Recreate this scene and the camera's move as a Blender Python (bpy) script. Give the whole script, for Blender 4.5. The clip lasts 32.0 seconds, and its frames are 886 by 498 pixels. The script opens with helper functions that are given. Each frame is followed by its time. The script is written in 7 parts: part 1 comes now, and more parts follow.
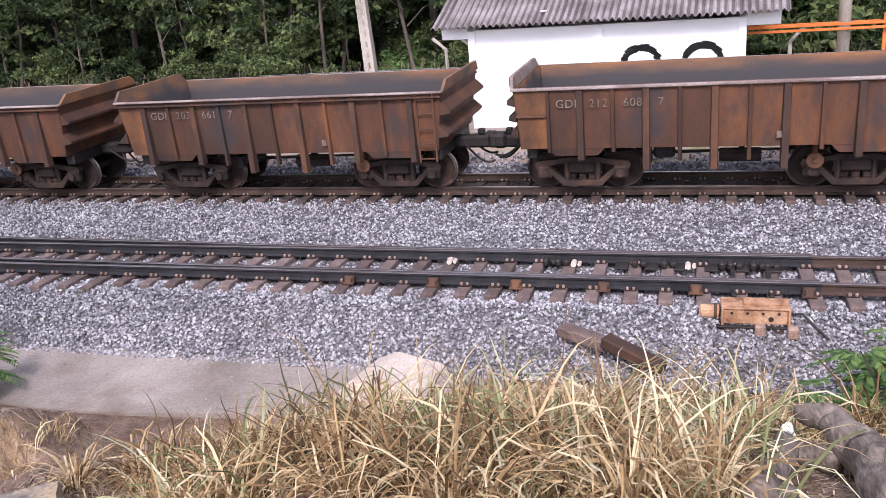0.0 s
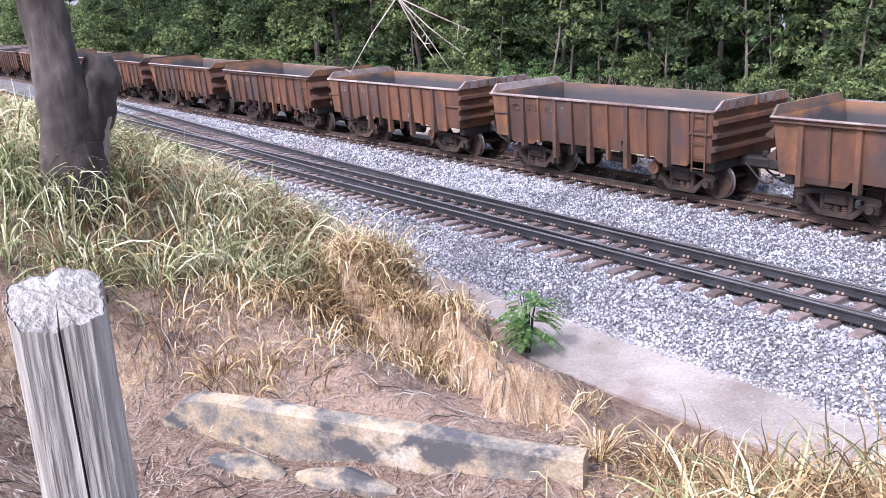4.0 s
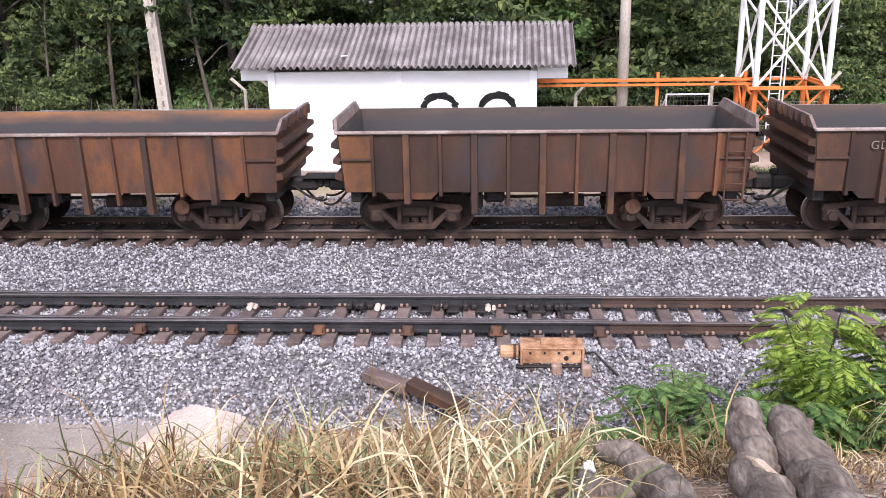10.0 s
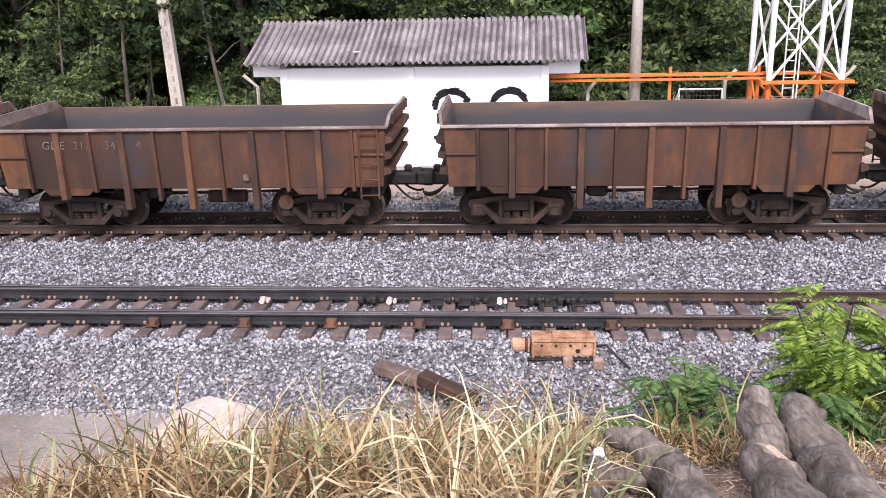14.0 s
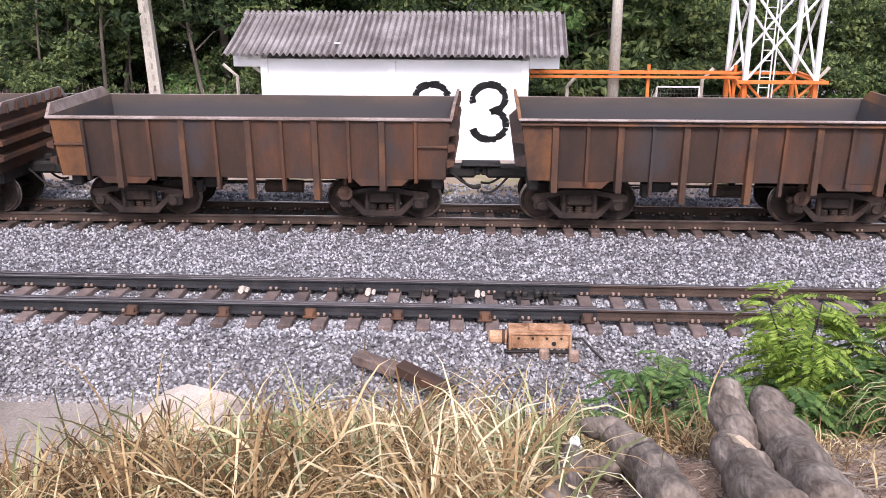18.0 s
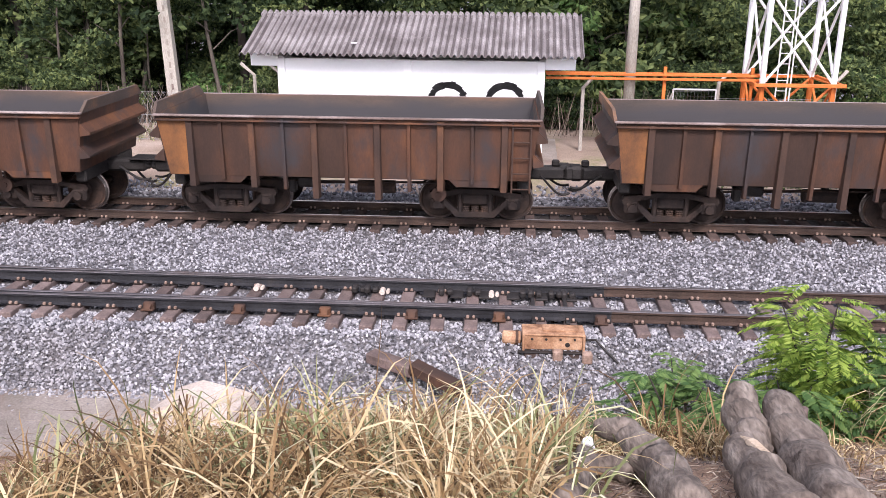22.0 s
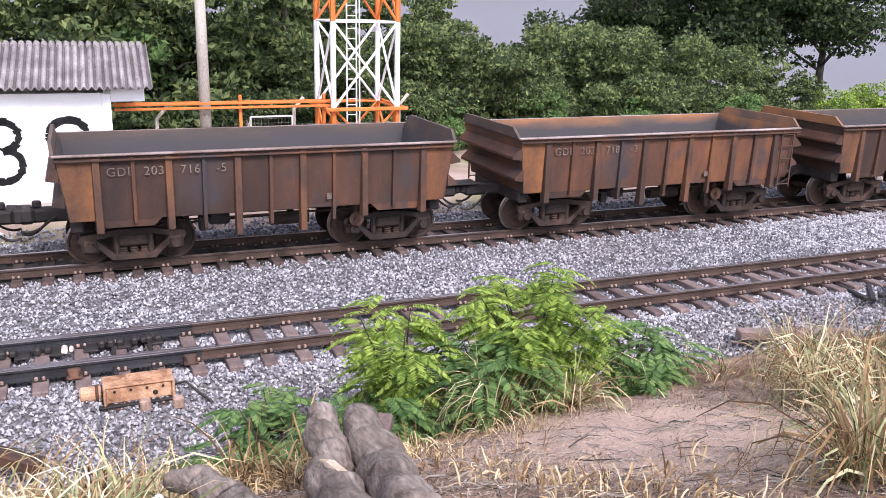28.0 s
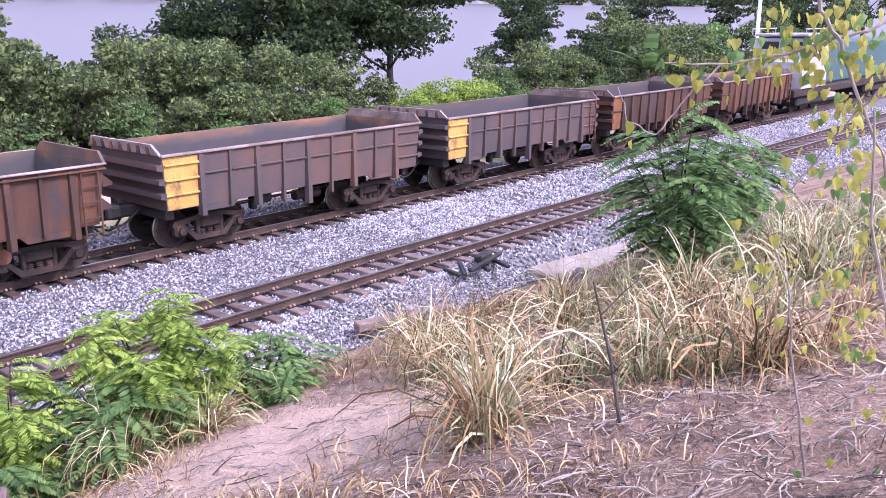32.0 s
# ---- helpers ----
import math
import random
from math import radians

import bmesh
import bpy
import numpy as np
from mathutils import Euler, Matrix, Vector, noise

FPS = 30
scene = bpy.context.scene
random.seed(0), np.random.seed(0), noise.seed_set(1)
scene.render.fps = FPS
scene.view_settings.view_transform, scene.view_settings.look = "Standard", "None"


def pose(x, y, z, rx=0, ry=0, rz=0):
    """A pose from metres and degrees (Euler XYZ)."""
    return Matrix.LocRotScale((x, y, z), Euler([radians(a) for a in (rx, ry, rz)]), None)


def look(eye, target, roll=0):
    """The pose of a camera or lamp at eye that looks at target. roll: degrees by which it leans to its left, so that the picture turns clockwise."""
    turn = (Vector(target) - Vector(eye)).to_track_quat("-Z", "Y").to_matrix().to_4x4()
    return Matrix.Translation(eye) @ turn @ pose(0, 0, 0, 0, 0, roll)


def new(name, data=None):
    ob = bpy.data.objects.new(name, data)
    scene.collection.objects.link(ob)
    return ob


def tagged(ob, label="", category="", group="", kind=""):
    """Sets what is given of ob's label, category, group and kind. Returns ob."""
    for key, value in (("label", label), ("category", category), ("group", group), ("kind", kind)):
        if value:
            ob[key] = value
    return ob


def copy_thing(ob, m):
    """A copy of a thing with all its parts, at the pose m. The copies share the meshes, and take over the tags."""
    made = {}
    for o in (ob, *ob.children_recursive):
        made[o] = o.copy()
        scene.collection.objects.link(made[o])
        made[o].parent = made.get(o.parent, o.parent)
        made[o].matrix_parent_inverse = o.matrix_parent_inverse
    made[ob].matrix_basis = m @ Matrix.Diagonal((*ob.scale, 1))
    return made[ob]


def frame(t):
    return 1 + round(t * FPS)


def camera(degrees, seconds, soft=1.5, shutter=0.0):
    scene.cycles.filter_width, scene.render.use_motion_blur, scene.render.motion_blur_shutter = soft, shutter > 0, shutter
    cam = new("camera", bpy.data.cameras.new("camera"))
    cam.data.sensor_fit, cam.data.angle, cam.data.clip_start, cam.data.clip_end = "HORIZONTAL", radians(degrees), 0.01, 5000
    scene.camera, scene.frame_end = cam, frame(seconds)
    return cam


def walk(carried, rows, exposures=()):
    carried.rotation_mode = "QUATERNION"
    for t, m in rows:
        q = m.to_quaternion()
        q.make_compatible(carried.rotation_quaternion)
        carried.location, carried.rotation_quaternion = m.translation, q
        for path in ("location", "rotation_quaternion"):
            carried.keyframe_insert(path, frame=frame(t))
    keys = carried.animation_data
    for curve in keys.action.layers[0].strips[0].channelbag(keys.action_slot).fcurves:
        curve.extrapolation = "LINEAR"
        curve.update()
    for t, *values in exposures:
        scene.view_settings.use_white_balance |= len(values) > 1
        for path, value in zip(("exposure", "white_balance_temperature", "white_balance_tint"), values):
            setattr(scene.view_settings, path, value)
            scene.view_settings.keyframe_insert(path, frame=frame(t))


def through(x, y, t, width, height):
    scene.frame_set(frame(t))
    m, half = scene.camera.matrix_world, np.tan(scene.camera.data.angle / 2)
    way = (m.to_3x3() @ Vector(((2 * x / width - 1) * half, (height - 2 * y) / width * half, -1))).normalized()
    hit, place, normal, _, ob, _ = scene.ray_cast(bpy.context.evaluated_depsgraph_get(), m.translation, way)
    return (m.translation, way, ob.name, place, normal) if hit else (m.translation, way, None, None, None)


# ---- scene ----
cam = camera(53.54, 32.0, 0.7)
PATH = [
    (0, pose(0.000, -0.260, 4.935, 70.51, 4.70, 15.78)),
    (0.5, pose(-0.043, -0.290, 4.935, 70.78, 3.82, 20.33)),
    (1, pose(-0.087, -0.320, 4.935, 70.88, 3.80, 24.50)),
    (1.5, pose(-0.130, -0.350, 4.935, 71.07, 3.66, 29.18)),
    (2, pose(-0.163, -0.370, 4.935, 71.36, 3.35, 34.26)),
    (2.5, pose(-0.192, -0.385, 4.935, 71.78, 3.08, 39.37)),
    (3, pose(-0.225, -0.405, 4.935, 72.36, 2.90, 44.32)),
    (3.5, pose(-0.232, -0.414, 4.935, 73.21, 2.95, 49.44)),
    (5.5, pose(-0.280, -0.475, 4.938, 74.00, 2.60, 53.35)),
    (6, pose(-0.264, -0.453, 4.931, 73.66, 2.74, 51.36)),
    (6.5, pose(-0.257, -0.424, 4.927, 73.24, 2.93, 49.35)),
    (7, pose(-0.258, -0.422, 4.933, 72.98, 3.34, 47.24)),
    (7.5, pose(-0.234, -0.415, 4.937, 72.89, 4.21, 44.47)),
    (8, pose(-0.143, -0.387, 4.945, 72.78, 4.16, 37.81)),
    (8.5, pose(-0.067, -0.339, 4.983, 72.59, 3.07, 27.63)),
    (9, pose(-0.008, -0.286, 4.925, 72.66, 1.81, 17.40)),
    (9.5, pose(0.030, -0.224, 4.908, 72.82, 1.11, 8.50)),
    (10, pose(-0.057, -0.124, 4.897, 72.72, 1.00, 3.39)),
    (10.5, pose(-0.046, -0.125, 4.908, 72.42, 1.45, 2.75)),
    (11, pose(-0.027, -0.103, 4.885, 72.46, 1.75, 3.52)),
    (11.5, pose(-0.025, -0.118, 4.894, 72.43, 1.89, 4.23)),
    (12, pose(-0.041, -0.136, 4.886, 72.46, 1.90, 4.90)),
    (12.5, pose(-0.055, -0.147, 4.873, 72.55, 1.95, 5.65)),
    (13, pose(-0.072, -0.131, 4.839, 72.67, 1.89, 6.00)),
    (13.5, pose(-0.055, -0.120, 4.813, 72.73, 1.68, 5.30)),
    (14, pose(-0.037, -0.160, 4.828, 72.63, 1.32, 4.16)),
    (14.5, pose(-0.014, -0.188, 4.819, 72.63, 1.08, 3.38)),
    (16.5, pose(-0.052, -0.289, 4.874, 72.29, 0.33, 2.83)),
    (17, pose(-0.058, -0.283, 4.870, 72.23, 0.26, 2.87)),
    (17.5, pose(-0.071, -0.282, 4.873, 72.16, 0.13, 2.89)),
    (18, pose(-0.071, -0.281, 4.862, 72.14, 0.04, 2.95)),
    (18.5, pose(-0.073, -0.293, 4.868, 72.03, 0.00, 2.98)),
    (19, pose(-0.067, -0.290, 4.859, 72.03, -0.02, 3.13)),
    (19.5, pose(-0.063, -0.284, 4.854, 72.06, -0.03, 3.28)),
    (20, pose(-0.063, -0.302, 4.864, 72.08, -0.05, 3.43)),
    (20.5, pose(-0.073, -0.313, 4.868, 72.10, -0.16, 3.57)),
    (21, pose(-0.078, -0.313, 4.865, 72.14, -0.24, 3.71)),
    (21.5, pose(-0.085, -0.324, 4.869, 72.16, -0.30, 3.86)),
    (22, pose(-0.084, -0.327, 4.873, 72.16, -0.29, 3.99)),
    (22.5, pose(-0.072, -0.290, 4.853, 72.19, -0.26, 4.13)),
    (23, pose(-0.066, -0.274, 4.849, 72.18, -0.26, 4.22)),
    (23.5, pose(-0.057, -0.255, 4.839, 72.19, -0.20, 4.30)),
    (24, pose(-0.066, -0.279, 4.850, 72.16, -0.31, 4.36)),
    (24.5, pose(-0.071, -0.278, 4.845, 72.18, -0.36, 4.45)),
    (26.5, pose(-0.038, -0.247, 4.827, 71.83, -0.48, 3.30)),
    (27, pose(0.020, -0.160, 4.799, 71.33, -0.51, -1.15)),
    (27.5, pose(0.113, -0.164, 4.821, 72.32, -1.14, -9.87)),
    (28, pose(0.312, -0.035, 4.760, 74.49, -1.28, -22.08)),
    (28.5, pose(0.476, 0.128, 4.725, 76.03, -1.25, -34.35)),
    (29, pose(0.519, 0.155, 4.710, 76.67, -0.14, -43.06)),
    (29.5, pose(0.448, 0.107, 4.737, 76.51, 0.70, -47.66)),
    (30, pose(0.467, 0.120, 4.729, 75.94, 1.54, -48.32)),
    (30.5, pose(0.479, 0.127, 4.725, 75.80, 1.96, -48.03)),
    (31, pose(0.390, 0.068, 4.757, 75.77, 1.61, -48.09)),
    (31.5, pose(0.337, 0.032, 4.776, 75.71, 1.29, -48.31)),
    (32, pose(0.285, -0.003, 4.794, 75.33, 0.39, -48.48)),
]
EXPOSURES = [(0, 1.36, 6400, 24), (2, 1.68, 6300, 17), (3, 1.99, 6200, 17), (3.5, 2.04, 6050, 19), (5.5, 2.15, 5700, 30), (7, 2.15, 5530, 25), (8, 2.02, 5400, 18), (9, 1.53, 6450, 20), (13, 1.47, 6550, 21), (27, 1.47, 6550, 21), (28, 1.66, 6350, 22), (29.5, 1.94, 6000, 36), (32, 1.97, 5800, 40)]
walk(cam, PATH, EXPOSURES)


# ---- world, sun, exposure ----
world = bpy.data.worlds.new("sky")
scene.world = world
world.use_nodes = True
wn = world.node_tree.nodes
sky = wn.new("ShaderNodeTexSky")
sky.sky_type, sky.sun_disc = "NISHITA", False
sky.sun_elevation, sky.sun_rotation = radians(44), radians(197)
sky.air_density, sky.dust_density, sky.ozone_density = 1.0, 1.5, 1.5
tint = wn.new("ShaderNodeHueSaturation")
tint.inputs["Saturation"].default_value = 0.5
world.node_tree.links.new(sky.outputs[0], tint.inputs["Color"])
world.node_tree.links.new(tint.outputs[0], wn["Background"].inputs["Color"])
wn["Background"].inputs["Strength"].default_value = 0.13
sun = new("sun", bpy.data.lights.new("sun", "SUN"))
sun.data.energy, sun.data.angle, sun.data.color = 1.5, radians(14), (1.0, 0.975, 0.95)
sun.matrix_world = look((0, 0, 40), (-12, 40, 0))


# ---- materials ----
def material(name, rough=0.8, metal=0.0, spec=0.3):
    m = bpy.data.materials.new(name)
    m.use_nodes = True
    b = m.node_tree.nodes["Principled BSDF"]
    b.inputs["Roughness"].default_value, b.inputs["Metallic"].default_value = rough, metal
    b.inputs["Specular IOR Level"].default_value = spec
    return m, m.node_tree, b


def node(nt, kind, **values):
    n = nt.nodes.new(kind)
    for key, value in values.items():
        n.inputs[key.replace("_", " ")].default_value = value
    return n


def coords(nt, scale=(1, 1, 1), space="Object"):
    tc, mp = nt.nodes.new("ShaderNodeTexCoord"), nt.nodes.new("ShaderNodeMapping")
    nt.links.new(tc.outputs[space], mp.inputs["Vector"])
    mp.inputs["Scale"].default_value = scale
    return mp.outputs["Vector"]


def ramp(nt, fac, stops):
    r = nt.nodes.new("ShaderNodeValToRGB")
    el = r.color_ramp.elements
    while len(el) < len(stops):
        el.new(0.5)
    for e, (p, c) in zip(el, stops):
        e.position, e.color = p, (*c, 1)
    nt.links.new(fac, r.inputs["Fac"])
    return r.outputs["Color"]


def mix(nt, fac, a, b, how="MIX"):
    m = nt.nodes.new("ShaderNodeMix")
    m.data_type, m.blend_type = "RGBA", how
    for sock, v in ((m.inputs[0], fac), (m.inputs[6], a), (m.inputs[7], b)):
        if isinstance(v, bpy.types.NodeSocket):
            nt.links.new(v, sock)
        elif isinstance(v, tuple):
            sock.default_value = (*v, 1)
        else:
            sock.default_value = v
    return m.outputs[2]


def bump(nt, b, height, strength=0.4, distance=0.02):
    n = node(nt, "ShaderNodeBump", Strength=strength, Distance=distance)
    nt.links.new(height, n.inputs["Height"])
    nt.links.new(n.outputs["Normal"], b.inputs["Normal"])


def noisy(name, stops, scale=4.0, detail=6, stretch=(1, 1, 1), rough=0.8, metal=0.0, spec=0.3, fine=40.0, relief=0.3, vary=0.0, island=0.0, second=None, grain=0.2):
    """A surface with two scales of noise, and with a spread from object to object or from piece to piece."""
    m, nt, b = material(name, rough, metal, spec)
    v = coords(nt, stretch)
    big = node(nt, "ShaderNodeTexNoise", Scale=scale, Detail=detail, Roughness=0.6)
    small = node(nt, "ShaderNodeTexNoise", Scale=fine, Detail=4)
    for n in (big, small):
        nt.links.new(v, n.inputs["Vector"])
    fac = big.outputs["Fac"]
    if vary or island:
        src = nt.nodes.new("ShaderNodeObjectInfo").outputs["Random"] if vary else nt.nodes.new("ShaderNodeNewGeometry").outputs["Random Per Island"]
        mm = node(nt, "ShaderNodeMath")
        mm.operation = "MULTIPLY_ADD"
        nt.links.new(src, mm.inputs[0])
        mm.inputs[1].default_value = vary or island
        ms = node(nt, "ShaderNodeMath")
        ms.operation = "SUBTRACT"
        nt.links.new(fac, ms.inputs[0])
        ms.inputs[1].default_value = (vary or island) / 2
        nt.links.new(ms.outputs[0], mm.inputs[2])
        fac = mm.outputs[0]
    col = ramp(nt, fac, stops)
    shade = ramp(nt, small.outputs["Fac"], [(0.3, (1 - grain * 1.4,) * 3), (0.7, (1 + grain * 0.75,) * 3)])
    col = mix(nt, 1.0, col, shade, "MULTIPLY")
    if second:
        colour, lo, hi, sc, st = second
        n2 = node(nt, "ShaderNodeTexNoise", Scale=sc, Detail=5, Roughness=0.65)
        nt.links.new(coords(nt, st), n2.inputs["Vector"])
        col = mix(nt, ramp(nt, n2.outputs["Fac"], [(lo, (0, 0, 0)), (hi, (1, 1, 1))]), col, colour)
    nt.links.new(col, b.inputs["Base Color"])
    if relief:
        bump(nt, b, small.outputs["Fac"], relief)
    return m


STEEL = noisy("rusty_wagon_plate", [(0.3, (0.028, 0.018, 0.015)), (0.46, (0.055, 0.029, 0.02)), (0.58, (0.088, 0.04, 0.024)), (0.75, (0.17, 0.07, 0.03))], 0.9, stretch=(1.0, 1, 0.35), rough=0.72, vary=0.18, relief=0.1, grain=0.09,
              second=((0.04, 0.034, 0.036), 0.53, 0.68, 1.1, (1, 1, 0.5)))
RIB = noisy("rusty_rib", [(0.3, (0.036, 0.023, 0.019)), (0.52, (0.062, 0.034, 0.024)), (0.78, (0.15, 0.066, 0.032))], 1.6, stretch=(1, 1, 0.5), rough=0.75, vary=0.25, relief=0.1, grain=0.08)
OCHRE = noisy("ochre_rust_panel", [(0.3, (0.06, 0.033, 0.023)), (0.5, (0.13, 0.058, 0.027)), (0.75, (0.26, 0.11, 0.038))], 2.0, stretch=(1, 1, 0.6), rough=0.7, vary=0.3, relief=0.1, grain=0.08)
YELLOW = noisy("worn_yellow_paint", [(0.3, (0.3, 0.16, 0.045)), (0.48, (0.46, 0.27, 0.07)), (0.8, (0.54, 0.34, 0.1))], 2.4, rough=0.6, relief=0.1, second=((0.11, 0.06, 0.04), 0.52, 0.66, 3.0, (1, 1, 0.6)))
SLATE = noisy("grey_brown_plate", [(0.3, (0.05, 0.045, 0.048)), (0.5, (0.078, 0.058, 0.055)), (0.75, (0.12, 0.068, 0.05))], 0.9, stretch=(1, 1, 0.4), rough=0.72, vary=0.15, relief=0.1, grain=0.08)
RIM = noisy("worn_rim", [(0.3, (0.11, 0.075, 0.062)), (0.48, (0.2, 0.15, 0.135)), (0.7, (0.36, 0.3, 0.28))], 2.0, stretch=(0.5, 1, 1), rough=0.55, vary=0.2, relief=0.1)
INNER = noisy("tub_inside", [(0.3, (0.06, 0.05, 0.045)), (0.5, (0.1, 0.07, 0.055)), (0.72, (0.27, 0.125, 0.055))], 0.7, stretch=(0.4, 1, 2.0), rough=0.8, vary=0.3, relief=0.1, grain=0.08)
nt = INNER.node_tree
b = nt.nodes["Principled BSDF"]
old = b.inputs["Base Color"].links[0].from_socket
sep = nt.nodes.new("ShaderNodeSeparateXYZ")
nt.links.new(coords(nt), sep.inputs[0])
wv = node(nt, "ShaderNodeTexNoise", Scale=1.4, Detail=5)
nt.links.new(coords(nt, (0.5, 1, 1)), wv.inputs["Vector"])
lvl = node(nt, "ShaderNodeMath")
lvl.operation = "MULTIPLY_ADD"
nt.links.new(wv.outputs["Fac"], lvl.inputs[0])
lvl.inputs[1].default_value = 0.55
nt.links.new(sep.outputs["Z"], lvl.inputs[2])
# the lower part of the walls is darker, with an uneven upper edge
low_cover = ramp(nt, lvl.outputs[0], [(0.0, (1, 1, 1)), (1.0, (0, 0, 0))])
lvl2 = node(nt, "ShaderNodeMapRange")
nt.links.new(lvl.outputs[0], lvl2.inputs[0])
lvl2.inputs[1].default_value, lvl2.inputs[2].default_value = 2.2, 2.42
nt.links.new(lvl2.outputs[0], low_cover.node.inputs["Fac"])
nt.links.new(mix(nt, low_cover, old, (0.05, 0.047, 0.05)), b.inputs["Base Color"])
GRIME = noisy("bogie_iron", [(0.3, (0.018, 0.013, 0.012)), (0.55, (0.038, 0.025, 0.02)), (0.75, (0.085, 0.048, 0.033))], 4.0, rough=0.75, vary=0.2, relief=0.25)
BLACK = noisy("oily_black_iron", [(0.3, (0.014, 0.013, 0.013)), (0.7, (0.035, 0.03, 0.028))], 5.0, rough=0.6, relief=0.2)
TREAD = noisy("worn_wheel_tread", [(0.3, (0.16, 0.13, 0.12)), (0.7, (0.3, 0.27, 0.25))], 6.0, rough=0.38, metal=0.7)
LETTER = noisy("faded_lettering", [(0.36, (0.09, 0.065, 0.055)), (0.55, (0.16, 0.13, 0.11)), (0.7, (0.24, 0.205, 0.18))], 7.0, relief=0, vary=0.2)
RAIL = noisy("rail_side", [(0.3, (0.035, 0.024, 0.019)), (0.6, (0.07, 0.045, 0.035)), (0.8, (0.12, 0.065, 0.045))], 2.0, rough=0.7)
RAILTOP = noisy("rail_head", [(0.3, (0.20, 0.17, 0.165)), (0.7, (0.36, 0.33, 0.33))], 3.0, stretch=(0.2, 1, 1), rough=0.3, metal=0.8, relief=0.05)
SLEEPER = noisy("sleeper", [(0.3, (0.09, 0.066, 0.06)), (0.55, (0.17, 0.125, 0.113)), (0.75, (0.25, 0.19, 0.175))], 3.0, stretch=(1, 1, 1), rough=0.9, vary=0.3, relief=0.4)
SLEEPER_DARK = noisy("oily_sleeper", [(0.3, (0.05, 0.036, 0.032)), (0.55, (0.095, 0.066, 0.057)), (0.75, (0.15, 0.106, 0.094))], 3.0, rough=0.9, vary=0.3, relief=0.4)
OILRAIL = noisy("oily_dark_rail", [(0.3, (0.018, 0.018, 0.02)), (0.6, (0.036, 0.036, 0.04)), (0.8, (0.065, 0.055, 0.052))], 2.0, rough=0.45)
STONE = noisy("ballast_stone", [(0.12, (0.085, 0.083, 0.09)), (0.4, (0.21, 0.207, 0.225)), (0.65, (0.34, 0.335, 0.358)), (0.95, (0.52, 0.515, 0.535))], 2.0, rough=0.85, island=0.8, relief=0.1, fine=60, grain=0.1,
              second=((0.2, 0.17, 0.165), 0.55, 0.9, 0.3, (1, 1, 1)))
CONC = noisy("drain_concrete", [(0.3, (0.21, 0.18, 0.155)), (0.5, (0.3, 0.26, 0.23)), (0.7, (0.38, 0.335, 0.3))], 0.8, rough=0.9, relief=0.35, second=((0.17, 0.12, 0.095), 0.5, 0.75, 0.6, (1, 1, 1)))
OLDWALL = noisy("stained_wall_concrete", [(0.3, (0.1, 0.095, 0.085)), (0.43, (0.2, 0.18, 0.155)), (0.52, (0.33, 0.26, 0.175)), (0.66, (0.43, 0.385, 0.32))], 2.2, rough=0.9, relief=0.35, second=((0.075, 0.075, 0.078), 0.5, 0.6, 1.7, (1, 1, 1.4)))
SOIL = None
PEACH = noisy("peach_concrete", [(0.3, (0.46, 0.38, 0.32)), (0.7, (0.68, 0.59, 0.52))], 2.0, rough=0.9, relief=0.3)
WHITE = noisy("white_wall_paint", [(0.3, (0.82, 0.82, 0.84)), (0.6, (0.88, 0.88, 0.9))], 0.7, rough=0.8, relief=0.02, fine=15, grain=0.015)
ROOF = noisy("fibre_cement", [(0.3, (0.15, 0.13, 0.13)), (0.5, (0.26, 0.235, 0.235)), (0.7, (0.38, 0.35, 0.35))], 1.6, stretch=(1, 0.6, 1), rough=0.9, relief=0.3, second=((0.13, 0.105, 0.1), 0.55, 0.75, 3.0, (2, 0.5, 1)))
# darker roof colour that paints in the shade between the waves
ROOF_SHADE = noisy("shaded_fibre_cement", [(0.3, (0.075, 0.063, 0.062)), (0.5, (0.115, 0.1, 0.1)), (0.7, (0.19, 0.17, 0.17))], 1.6, stretch=(1, 0.6, 1), rough=0.95, relief=0.3)
PAINT33 = noisy("black_wall_paint", [(0.3, (0.012, 0.012, 0.014)), (0.7, (0.03, 0.03, 0.032))], 5.0, relief=0)
ORANGE = noisy("orange_paint", [(0.3, (0.50, 0.12, 0.025)), (0.7, (0.68, 0.2, 0.05))], 2.0, rough=0.5, relief=0.03, grain=0.06)
TOWERWHITE = noisy("tower_white_paint", [(0.3, (0.66, 0.66, 0.67)), (0.7, (0.82, 0.82, 0.83))], 2.0, rough=0.5, relief=0.03, grain=0.03)
POLE = noisy("concrete_pole", [(0.3, (0.34, 0.31, 0.27)), (0.7, (0.52, 0.48, 0.43))], 1.5, stretch=(1, 1, 0.3), rough=0.9)
MACHINE = noisy("orange_rust_paint", [(0.3, (0.16, 0.075, 0.04)), (0.5, (0.38, 0.21, 0.12)), (0.7, (0.56, 0.36, 0.23))], 4.0, rough=0.8, relief=0.2)
TRUNK = noisy("tree_bark", [(0.3, (0.022, 0.018, 0.016)), (0.55, (0.055, 0.045, 0.04)), (0.75, (0.12, 0.1, 0.088))], 3.0, stretch=(1, 1, 0.3), rough=0.95, relief=0.6, fine=14)
PALEBARK = noisy("pale_bark", [(0.3, (0.16, 0.13, 0.11)), (0.7, (0.33, 0.29, 0.25))], 3.0, stretch=(1, 1, 0.3), rough=0.95, relief=0.5)
SAPBARK = noisy("sapling_bark", [(0.3, (0.06, 0.05, 0.042)), (0.7, (0.17, 0.145, 0.12))], 3.0, stretch=(1, 1, 0.3), rough=0.95, relief=0.4)
